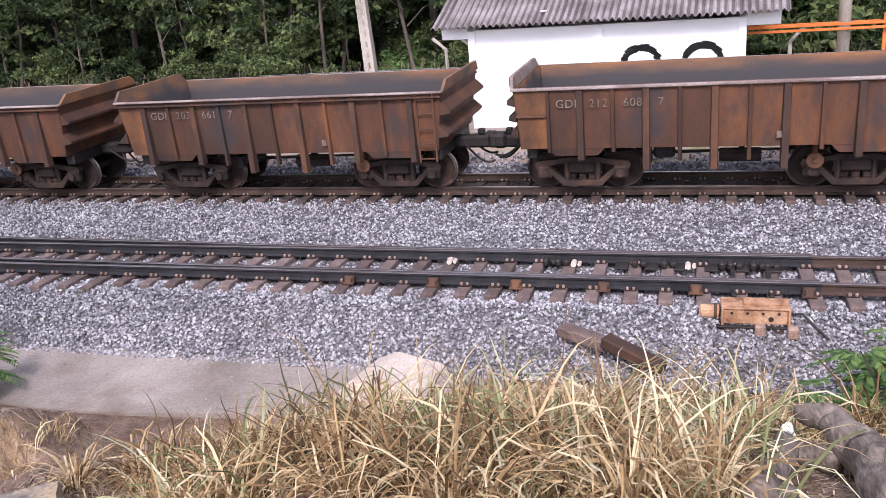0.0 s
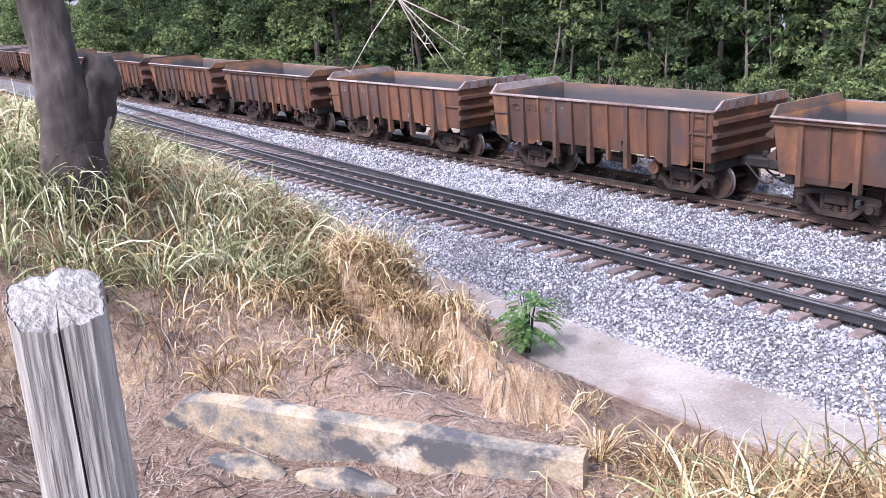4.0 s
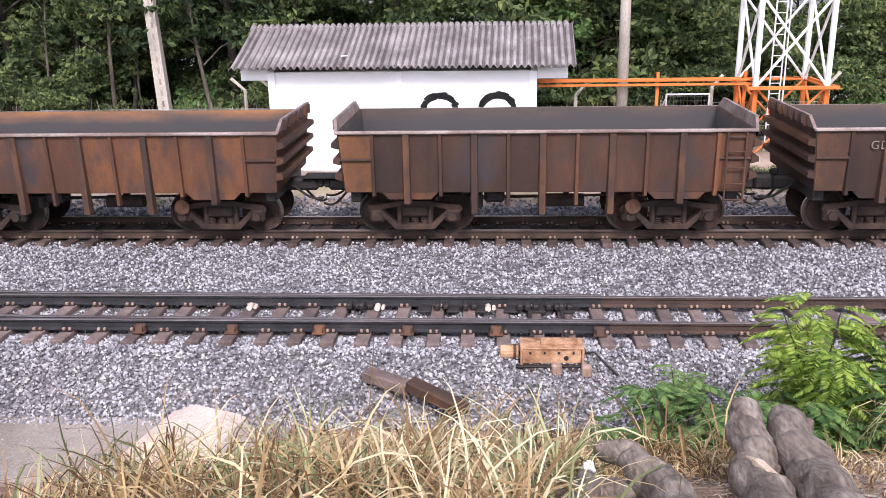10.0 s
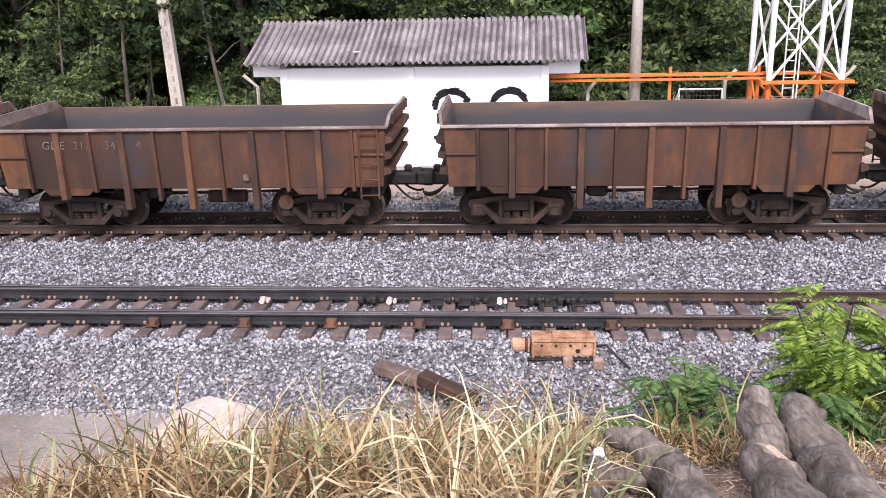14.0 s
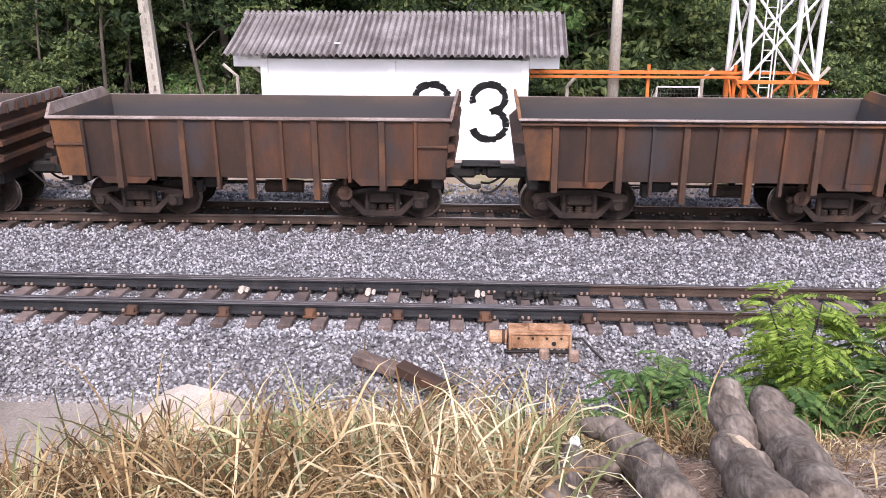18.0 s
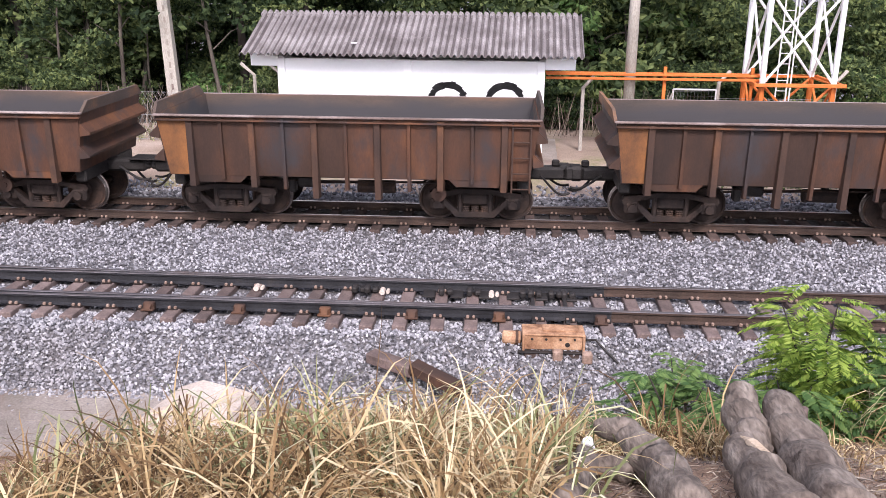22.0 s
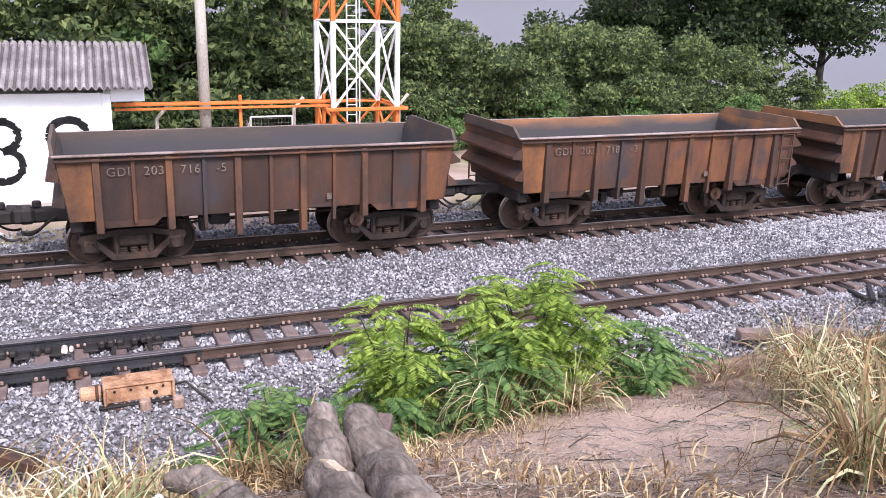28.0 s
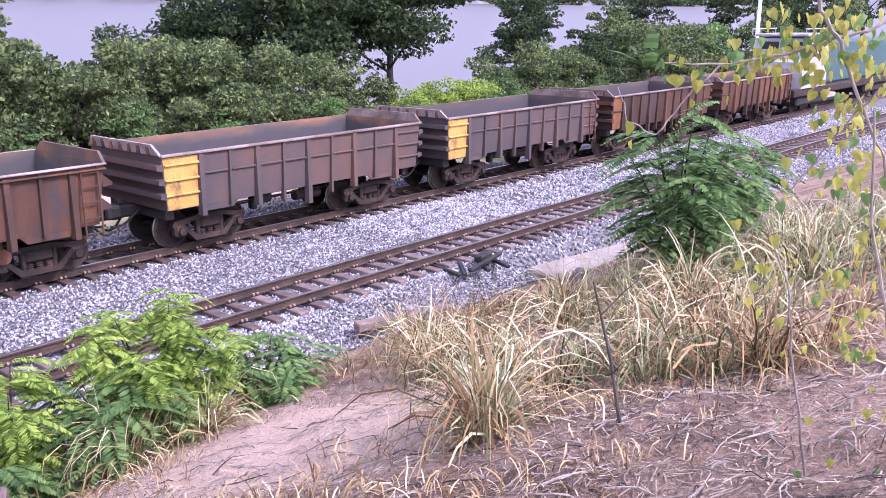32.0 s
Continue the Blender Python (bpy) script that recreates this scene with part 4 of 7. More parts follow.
FIRST, LAST = -14, 27
KINDS = {0: "short", 1: "short", -2: "flared", -1: "flared", -3: "flared", -4: "flared", 5: "plain", 2: "flared", 3: "flared", 13: "flared", 14: "flared", 15: "flared", 16: "flared", 17: "flared", 18: "flared", 19: "flared", 20: "flared", 21: "flared", 22: "flared", 23: "flared", 24: "ribbed", 25: "ribbed"}
WORDS = {-1: ("GDE", "203", "661", "7"), 0: ("GDE", "212", "608", "7"), 1: ("GDE", "212", "609"), 9: ("GDE", "212", "347", "4"), 8: ("GDE", "212", "346"), 19: ("GDE", "205", "023", "-2"), 20: ("GDE", "203", "716", "-5"), 21: ("GDE", "203", "718", "-3"), 23: ("GDE", "202", "919", "-7"), 4: ("GDE", "218", "718", "1"), 5: ("GDE", "218", "218", "0"), 3: ("207", "053", "-7")}
bases = {}
for key, kind, L2 in (("plain", "plain", 3.84), ("short", "plain", 3.66), ("flared", "flared", 3.67), ("ribbed", "ribbed", 3.84)):
    bases[key] = wagon(kind)
WAGONS = []
used = set()
for k in range(FIRST, LAST + 1):
    kind = KINDS.get(k, "plain")
    if kind in used:
        o = copy_thing(bases[kind], pose(0, 0, 0))
    else:
        o = bases[kind]
        used.add(kind)
    if kind == "ribbed":
        tagged(o, "grey-brown open gondola wagon with yellow corner panels", "wagon")
    elif kind == "flared":
        tagged(o, "dark rusty open gondola wagon with flared dented ends", "wagon")
    WAGONS.append((k, o))
    if k in WORDS:
        x = -2.85
        for word in WORDS[k]:
            me = lettering(word, 0.215)
            part("lettering", me, None, o, "faded white painted lettering", m=pose(x, -1.455, 1.78, 86.4, 0, 0))
            x += 0.62 if len(word) > 1 else 0.5
        part("paint_mark", Shape().box((1.1, -1.44, 1.2), (0.1, 0.01, 0.12), 0.002), LETTER, o)

# every other wagon has no ladder and carries its drawbar at the other end
for k, o in WAGONS:
    if k % 2 == 0:
        for c in list(o.children):
            if c.name.startswith("ladder"):
                bpy.data.objects.remove(c)
            elif c.name.startswith(("coupler", "brake_hose")):
                c.matrix_basis = pose(0, 0, 0, 0, 0, 180)

# the locomotive at the tail
loco = thing("locomotive", "silver and teal diesel locomotive at the tail of the train", "locomotive", group="")
part("underframe", Shape().box((9, 0, 1.1), (17.5, 2.7, 0.4), 0.05), GRIME, loco)
part("cab", Shape().prism([(0.9, 1.3), (0.9, 2.6), (1.5, 2.75), (1.7, 3.75), (4.4, 3.85), (4.4, 1.3)], -1.4, 1.4), LOCO, loco)
part("hood", Shape().box((11, 0, 2.4), (12.6, 2.0, 2.3), 0.15), TEAL, loco)
part("cab_roof", Shape().box((3.1, 0, 3.9), (3.2, 2.7, 0.14), 0.06), LOCO, loco)
for y in (-1.41, 1.41):
    for x in (2.3, 3.4):
        part("cab_window", Shape().box((x, y, 3.15), (0.8, 0.03, 0.62), 0.01), BLACK, loco, "dark cab window")
for y in (-0.6, 0.6):
    part("windscreen", Shape().box((1.62, y, 3.3), (0.06, 0.9, 0.55), 0.01), BLACK, loco)
s = Shape()
for y in (-1.35, 1.35):
    s.tube([(1.0, y, 4.2), (4.2, y, 4.2)], 0.03, 6)
    for x in (1.1, 2.1, 3.1, 4.1):
        s.tube([(x, y, 3.9), (x, y, 4.2)], 0.025, 6)
part("roof_rail", s, LOCO, loco)
for bx in (3.6, 14.4):
    part("truck_frame", Shape().box((bx, 0, 0.62), (4.4, 2.2, 0.5), 0.1), BLACK, loco)
    for dx in (-1.5, 0, 1.5):
        s = Shape()
        for y in (-0.55, 0.55):
            s.tube([(bx + dx, y - 0.06, 0.48), (bx + dx, y + 0.06, 0.48)], 0.48, 20)
        part("wheelset", s, GRIME, loco)


# ---- the white hut ----
hut = thing("signal_hut", "small white painted hut with a grey corrugated roof behind the track", "building")
W0, W1, WY0, WY1, WZ = -6.22, 0.98, 23.4, 26.4, 2.5
GZ = -0.32
for nm, c, sz in (("wall_front", ((W0 + W1) / 2, WY0 + 0.08, (WZ + GZ) / 2), (W1 - W0, 0.16, WZ - GZ)), ("wall_back", ((W0 + W1) / 2, WY1 - 0.08, (WZ + GZ) / 2), (W1 - W0, 0.16, WZ - GZ)),
                  ("wall_side", (W0 + 0.08, (WY0 + WY1) / 2, (WZ + GZ) / 2), (0.16, WY1 - WY0 - 0.33, WZ - GZ)), ("wall_side", (W1 - 0.08, (WY0 + WY1) / 2, (WZ + GZ) / 2), (0.16, WY1 - WY0 - 0.33, WZ - GZ))):
    part(nm, Shape().box(c, sz, 0.005), WHITE, hut)
for x in (W0 + 0.1, -2.66, W1 - 0.1):
    part("pilaster", Shape().box((x, WY0 - 0.03, (WZ + GZ) / 2), (0.2, 0.08, WZ - GZ - 0.02), 0.008), WHITE, hut)
for x in (W0 + 0.08, W1 - 0.08):
    part("gable", Shape().prism([(WY0, WZ), (WY1, WZ), (25.3, 3.4)], x - 0.08, x + 0.08, "x"), WHITE, hut)
for xa, xb in ((-6.98, W0 - 0.003), (W1 + 0.003, 1.78)):
    part("eaves_box", Shape().box(((xa + xb) / 2, 23.75, 2.43), (xb - xa, 0.66, 0.3), 0.01), WHITE, hut, "white boxed-in eaves end")
part("plinth", Shape().box(((W0 + W1) / 2, (WY0 + WY1) / 2, GZ + 0.06), (W1 - W0 + 0.9, WY1 - WY0 + 0.9, 0.16), 0.02), CONC, hut, "grey concrete plinth")


def corrugated(y0, z0, y1, z1, x0, x1, lift):
    """A wavy roof sheet from (y0, z0) to (y1, z1)."""
    n = int((x1 - x0) / 0.025)
    s = Shape()
    for layer in (0.0, -0.008):
        for (yy, zz) in ((y0, z0), (y1, z1)):
            for k in range(n + 1):
                x = x0 + (x1 - x0) * k / n
                s.v.append((x, yy, zz + lift + layer + 0.042 * math.sin(2 * math.pi * x / 0.177)))
    m = n + 1
    for k in range(n):
        s.f += [(k, k + 1, m + k + 1, m + k), (2 * m + k, 3 * m + k, 3 * m + k + 1, 2 * m + k + 1), (k, 2 * m + k, 2 * m + k + 1, k + 1)]
        # trough faces get the darker colour, standing for shade in the grooves
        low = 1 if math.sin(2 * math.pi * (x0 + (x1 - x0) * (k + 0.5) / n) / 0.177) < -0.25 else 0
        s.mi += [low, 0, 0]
    return s


XR = np.linspace(-7.12, 1.92, 10)
for a, c in zip(XR[:-1], XR[1:]):
    # two rows of sheets on the front slope, one behind
    q = RND.uniform(-0.01, 0.01)
    part("roof_sheet", corrugated(22.85, 2.64, 24.08, 3.09, a, c + 0.05, 0.02 + q), [ROOF, ROOF_SHADE], hut)
    part("roof_sheet", corrugated(23.94, 3.02, 25.3, 3.56, a, c + 0.05, 0.05 + q), [ROOF, ROOF_SHADE], hut)
    part("roof_sheet", corrugated(27.3, 2.7, 25.3, 3.56, a, c + 0.05, 0.02), [ROOF, ROOF_SHADE], hut)
tile = Shape().tube([(0, 25.08, 3.53), (0, 25.3, 3.62), (0, 25.5, 3.53)], 0.055, 6).mesh("ridge_tile", ROOF, False)
for k in range(int(9.04 / 0.177)):
    part("ridge_tile", tile, None, hut, m=pose(-7.12 + (k + 0.25) * 0.177, 0, 0))
part("patch", Shape().box((-4.1, 23.35, 2.92), (0.16, 0.1, 0.02), 0.005, m=None), WHITE, hut, "small pale flake on the roof")


def painted_three(x):
    s = Shape()
    pts = []
    rr = random.Random(int(x * 100))
    for a in np.linspace(200, -80, 22):
        pts.append((x + 0.44 * math.cos(radians(a)), 1.49 + 0.37 * math.sin(radians(a))))
    for a in np.linspace(80, -165, 26):
        pts.append((x + 0.02 + 0.45 * math.cos(radians(a)), 0.78 + 0.4 * math.sin(radians(a))))
    for (xa, za), (xb, zb) in zip(pts[:-1], pts[1:]):
        d = Vector((xb - xa, zb - za)).normalized()
        for _ in range(2):
            h = rr.uniform(0.055, 0.105)
            o = rr.uniform(-0.012, 0.012)
            s.add([(xa - d.y * h, WY0 - 0.004, za + d.x * h + o), (xb - d.y * h + d.x * 0.03, WY0 - 0.004, zb + d.x * h + o), (xb + d.y * h + d.x * 0.03, WY0 - 0.004, zb - d.x * h + o), (xa + d.y * h, WY0 - 0.004, za - d.x * h + o)], [(0, 1, 2, 3)])
    return part("painted_digit", s, PAINT33, hut, "large hand-painted black digit three")


painted_three(-1.6)
painted_three(-0.06)
# the hut stands a little askew to the rails
hut.matrix_basis = Matrix.Translation((-2.6, 23.4, 0)) @ Matrix.Rotation(radians(-1.6), 4, "Z") @ Matrix.Translation((2.6, -23.4, 0))

# ---- lattice tower, cable tray, fence, poles ----
tower = thing("radio_tower", "square lattice steel tower with white and orange bands", "tower")
TX0, TX1, TY0, TY1 = 7.1, 9.05, 25.0, 26.9


def bar(a, c, r, mat, nm, parent, sides=6):
    return part(nm, Shape().tube([a, c], r, sides), mat, parent)


corners = [(TX0, TY0), (TX1, TY0), (TX1, TY1), (TX0, TY1)]
levels = [(-0.2, 1.78, ORANGE), (1.78, 4.25, TOWERWHITE), (4.25, 7.0, ORANGE), (7.0, 10.0, TOWERWHITE), (10.0, 13.0, ORANGE), (13.0, 16.0, TOWERWHITE)]
for z0, z1, mt in levels:
    for i, (x, y) in enumerate(corners):
        bar((x, y, z0), (x, y, z1), 0.08, mt, "leg", tower)
        nx, ny = corners[(i + 1) % 4]
        bar((x, y, z1), (nx, ny, z1), 0.035, mt, "girt", tower)
        bar((x, y, z0), (nx, ny, z1), 0.038, mt, "brace", tower)
        bar((nx, ny, z0), (x, y, z1), 0.038, mt, "brace", tower)
    for dx in (0.75, 1.05, 1.15):
        bar((TX0 + dx, 26.2, z0), (TX0 + dx, 26.2, z1), 0.022, TOWERWHITE, "feeder_cable", tower)
    s = Shape()
    for z in np.arange(z0 + 0.15, z1, 0.3):
        s.tube([(TX0 + 0.75, 26.2, z), (TX0 + 1.05, 26.2, z)], 0.014, 5)
    part("rungs", s, TOWERWHITE, tower)
for x, y in corners:
    part("footing", Shape().box((x, y, -0.25), (0.5, 0.5, 0.3), 0.03), POLE, tower, "pale concrete footing")
s = Shape()
for y in (24.8, 27.1):
    s.box(((TX0 + TX1) / 2, y, 1.78), (2.5, 0.08, 0.1), 0.01)
for x in (6.9, 9.25):
    s.box((x, 25.95, 1.78), (0.08, 2.4, 0.1), 0.01)
part("base_ring", s, ORANGE, tower, "orange base ring beam")

tray = thing("cable_tray", "orange steel cable tray on posts between hut and tower", "cable tray")
for y, z in ((25.2, 1.98), (25.5, 1.98), (25.2, 1.86)):
    part("tray_rail", Shape().box((4.2, y, z), (6.2, 0.05, 0.07), 0.008), ORANGE, tray)
s = Shape()
for x in np.arange(1.3, 7.1, 0.4):
    s.box((x, 25.35, 1.98), (0.03, 0.3, 0.03), 0.004)
part("tray_rung", s, ORANGE, tray)
for x in (4.47, 6.9):
    part("tray_post", Shape().box((x, 25.35, 0.92), (0.09, 0.09, 2.55), 0.01), ORANGE, tray)


def fence_post(x, y, h=1.75, lean=0.35):
    s = Shape().tube([(0, 0, -0.3), (0, 0, h - 0.35), (lean, 0, h)], 0.055, 6)
    return solid("fence_post", s, POLE, "concrete fence post with a bent top", "fence post", m=pose(x, y, GZ + 0.3), group="posts of the yard fence")


for x in (-7.6, -6.75):
    fence_post(x, 26.0, 2.1, -0.4)
fence_post(2.2, 25.6, 1.9, 0.3)
for x in (6.15, 9.6):
    fence_post(x, 26.4 if x > 7 else 26.0, 2.05, 0.3)
mesh_fence = Shape()
for x0, x1, y in ((-14.0, -6.75, 26.0), (6.15, 9.6, 26.4)):
    for k in range(int((x1 - x0) / 0.16)):
        a = x0 + k * 0.16
        mesh_fence.tube([(a, y, GZ), (min(a + 0.8, x1), y, GZ + 1.5)], 0.004, 3, caps=False)
        mesh_fence.tube([(min(a + 0.8, x1), y, GZ), (a, y, GZ + 1.5)], 0.004, 3, caps=False)
    for z in (0.05, 0.8, 1.5):
        mesh_fence.tube([(x0, y, GZ + z), (x1, y, GZ + z)], 0.006, 4)
solid("chain_link_fence", mesh_fence, GALV, "thin grey chain link wire between the fence posts", "fence")
gate = thing("yard_gate", "white pipe-framed gate with wire mesh in the yard fence", "gate", pose(5.48, 26.0, GZ))
for a, c in (((-0.62, 0, 0.1), (-0.62, 0, 1.8)), ((0.62, 0, 0.1), (0.62, 0, 1.8)), ((-0.62, 0, 1.8), (0.62, 0, 1.8)), ((-0.62, 0, 0.12), (0.62, 0, 0.12))):
    bar(a, c, 0.028, TOWERWHITE, "gate_frame", gate)
for a, c in (((-0.62, 0, 1.7), (-1.5, -0.5, 0)), ((-1.0, -0.1, 1.0), (-2.2, -0.1, 0.0))):
    bar(a, c, 0.03, POLE, "stay", gate)
s = Shape()
for k in range(-6, 7):
    s.tube([(k * 0.1, 0, 0.12), (k * 0.1, 0, 1.8)], 0.003, 3, caps=False)
    s.tube([(-0.62, 0, 0.96 + k * 0.13), (0.62, 0, 0.96 + k * 0.13)], 0.003, 3, caps=False)
part("wire_mesh", s, GALV, gate)

# left pole is a tapered concrete one with holes, the other a plain one
pl = thing("utility_pole", "pale tapered concrete utility pole with a row of slots", "utility pole")
s = Shape()
for (za, ra), (zb, rb) in (((-0.9, 0.2), (10, 0.13)),):
    s.add([(-ra, -ra * 0.8, za), (ra, -ra * 0.8, za), (ra, ra * 0.8, za), (-ra, ra * 0.8, za), (-rb, -rb * 0.8, zb), (rb, -rb * 0.8, zb), (rb, rb * 0.8, zb), (-rb, rb * 0.8, zb)], [(0, 1, 2, 3), (4, 5, 6, 7), (0, 1, 5, 4), (1, 2, 6, 5), (2, 3, 7, 6), (3, 0, 4, 7)])
part("shaft", s, POLE, pl)
for z in np.arange(0.4, 4.5, 0.36):
    part("slot", Shape().box((0.02, -0.15 + z * 0.006, z), (0.08, 0.02, 0.2), 0.02), SLEEPER if z < 1.3 else CONC, pl)
pl.matrix_basis = pose(-11.05, 28.56, -0.1, 0, -2.2, 0)
s = Shape().tube([(0, 0, -0.4), (0, 0, 9.5)], [0.17, 0.12], 14)
solid("utility_pole", s, POLE, "round pale concrete utility pole in the yard", "utility pole", True, pose(3.52, 25.55, 0), group="utility poles")
s = Shape().tube([(0, 0, -1.0), (0, 0, 9)], [0.16, 0.1], 12)
solid("utility_pole", s, TOWERWHITE, "slender white pole beyond the wagons", "utility pole", True, pose(58.5, 24.0, 0, 0, 2, 0), group="utility poles")


# ---- leaves ----
def leaf_quads(centres, dirs, length, width, rs, droop=0.3):
    """Folded four-cornered leaves at centres; returns corners and faces."""
    n = len(centres)
    d = dirs / np.linalg.norm(dirs, axis=1, keepdims=True)
    r = rs.normal(size=(n, 3))
    side = np.cross(d, r)
    side /= np.linalg.norm(side, axis=1, keepdims=True) + 1e-9
    up = np.cross(side, d)
    L, Wd = length[:, None], width[:, None]
    a = centres - d * L * 0.5
    c = centres + d * L * 0.5 - up * L * droop * 0.3
    b = centres + side * Wd * 0.5 + up * L * 0.08
    e = centres - side * Wd * 0.5 + up * L * 0.08
    v = np.stack([a, b, c, e], 1).reshape(-1, 3)
    q = np.arange(4 * n).reshape(n, 4)
    return v, q


def crown(name, clumps, count, size, mat, seed, flat=0.58):
    """Leaves gathered on the shells of many small clumps."""
    rs = np.random.RandomState(seed)
    cl = np.array(clumps)
    w = cl[:, 3] ** 2
    pick = rs.choice(len(cl), count, p=w / w.sum())
    u = rs.normal(size=(count, 3))
    u /= np.linalg.norm(u, axis=1, keepdims=True)
    u[:, 2] = np.where(u[:, 2] < 0, u[:, 2] * 0.5, u[:, 2])
    rad = cl[pick, 3] * rs.uniform(0.35, 1.12, count) ** 0.6
    pos = cl[pick, :3] + u * rad[:, None] * np.array([1, 1, flat])
    dirs = u * 0.6 + rs.normal(size=(count, 3)) * 0.6 + np.array([0, 0, -0.25])
    ln = size * rs.uniform(0.6, 1.4, count)
    v, q = leaf_quads(pos, dirs, ln, ln * rs.uniform(0.4, 0.7, count), rs)
    return fast_mesh(name, v, q, [mat])


def trunk_shape(rr, tall, r0, limbs, spread, start=0.35, lean=0.7):
    """A tapered trunk with limbs; returns the shape and the limb tips."""
    s = Shape()
    top = Vector((rr.uniform(-lean, lean), rr.uniform(-lean, lean), tall))
    pts = [Vector((0, 0, -0.4)), Vector((0, 0, 0))] + [top * u + Vector((rr.uniform(-0.12, 0.12), rr.uniform(-0.12, 0.12), 0)) for u in (0.2, 0.4, 0.6, 0.8, 1.0)]
    rad = [r0 * 1.35, r0 * 1.15, r0, r0 * 0.85, r0 * 0.65, r0 * 0.42, r0 * 0.16]
    s.tube(pts, rad, 8, wob=0.08, rnd=rr)
    tips = [top]
    for k in range(limbs):
        u = start + (1 - start) * (k + 0.5) / limbs
        i = min(int(u * 5), 4)
        base = top * u
        a = rr.uniform(0, 6.28)
        ln = spread * rr.uniform(0.6, 1.1) * (1.15 - u * 0.5)
        tip = base + Vector((math.cos(a) * ln, math.sin(a) * ln, ln * rr.uniform(0.25, 0.8)))
        mid = (base + tip) / 2 + Vector((0, 0, ln * 0.12))
        r = r0 * (0.5 - 0.3 * u)
        s.tube([base, mid, tip], [r, r * 0.6, r * 0.15], 5)
        tips += [tip, mid]
    return s, tips


def tree_kind(seed, tall, r0, limbs, spread, mat, bark, count, leaf, start=0.35, low=0.0):
    rr = random.Random(seed)
    s, tips = trunk_shape(rr, tall, r0, limbs, spread, start)
    cl = []
    for p in tips:
        for _ in range(3):
            cl.append((p.x + rr.gauss(0, 0.5), p.y + rr.gauss(0, 0.5), max(p.z + rr.gauss(0, 0.4), low), rr.uniform(0.35, 0.95) * spread / 2.6))
    return s.mesh("trunk", bark), crown("crown", cl, count, leaf, mat, seed)


def shrub_kind(seed, rad, tall, mat, count, leaf):
    rr = random.Random(seed)
    s, cl = Shape(), []
    for k in range(13):
        a, d = rr.uniform(0, 6.28), rad * rr.uniform(0.1, 1.0)
        z = tall * rr.uniform(0.2, 1.0) * (1.1 - 0.5 * d / rad)
        p = (math.cos(a) * d, math.sin(a) * d, z)
        s.tube([(p[0] * 0.1, p[1] * 0.1, -0.3), (p[0] * 0.6, p[1] * 0.6, z * 0.6), p], [0.035, 0.025, 0.008], 5)
        for _ in range(3):
            cl.append((p[0] + rr.gauss(0, rad * 0.15), p[1] + rr.gauss(0, rad * 0.15), max(0.15, p[2] + rr.gauss(0, 0.25)), rad * rr.uniform(0.16, 0.42)))
    return s.mesh("stem", TRUNK), crown("leaves", cl, count, leaf, mat, seed)


def planted(kind, x, y, meshes, scale, turn, label, cat, group, z=None):
    o = thing(kind, label, cat, group=group)
    names = ("trunk", "crown") if kind in ("tree", "palm_tree") else ("stem", "leaves")
    for nm, me in zip(names, meshes):
        part(nm, me, None, o)
    o.matrix_basis = Matrix.LocRotScale((x, y, hz(x, y) if z is None else z), Euler((0, 0, turn)), (scale, scale, scale))
    return o


TREES = [tree_kind(11, 9.0, 0.13, 11, 2.6, LEAF_DARK, TRUNK, 6800, 0.235, 0.3), tree_kind(12, 8.0, 0.1, 10, 2.3, LEAF_MID, SAPBARK, 6200, 0.225, 0.32),
         tree_kind(13, 10.5, 0.16, 12, 3.0, LEAF_DARK, TRUNK, 7600, 0.245, 0.3), tree_kind(14, 7.0, 0.12, 10, 2.2, LEAF_MID, TRUNK, 5600, 0.22, 0.22)]
SHRUBS = [shrub_kind(21, 1.9, 2.6, LEAF_DARK, 4600, 0.21), shrub_kind(22, 2.1, 3.2, LEAF_MID, 4800, 0.2), shrub_kind(23, 1.6, 1.9, LEAF_BUSH, 3600, 0.15), shrub_kind(24, 2.2, 3.8, LEAF_DARK, 5000, 0.22), shrub_kind(25, 2.2, 3.4, LEAF_MID, 4800, 0.19), shrub_kind(26, 2.0, 2.8, LEAF_BUSH, 5000, 0.2)]
WR = random.Random(77)
SMALL_DARK = "dark green leafy shrub at the edge of the wood"
# left woods: two rows of trees with a thick understorey
for row, (y0, step) in enumerate(((31.5, 3.4), (35.5, 3.6), (41, 4.2), (47, 4.0))):
    x = -95.0 + row
    while x < (8 if row < 2 else 2):
        xx, yy = x + WR.uniform(-0.9, 0.9), y0 + WR.uniform(-1.0, 1.0) + (max(0, -x - 30) * -0.02)
        k = WR.choice((0, 1, 2, 2, 0, 3) if x < -4 else (1, 3))
        planted("tree", xx, yy, TREES[k], WR.uniform(0.85, 1.25), WR.uniform(0, 6.28), "slim woodland tree with dark dense foliage" if k != 1 else "pale-barked woodland tree with green foliage", "tree", "trees of the wood behind the track")
        x += step * WR.uniform(0.75, 1.25)
for row, y0 in enumerate((29.6, 32.8, 37.5)):
    x = -80.0 + row
    while x < 9:
        k = WR.choice((0, 0, 3, 1, 4) if row < 2 and row else (5, 4, 3, 1) if row else (2, 0, 2, 1, 4))
        planted("shrub", x + WR.uniform(-0.6, 0.6), y0 + WR.uniform(-0.7, 0.7), SHRUBS[k], WR.uniform(0.55, 0.85) if row == 0 else WR.uniform(0.9, 1.35), WR.uniform(0, 6.28), SMALL_DARK if k in (0, 3) else "mid-green leafy shrub at the edge of the wood", "shrub", "shrubs behind the track")
        x += WR.uniform(2.0, 3.6) * (1.0 if x > -50 else 1.6)
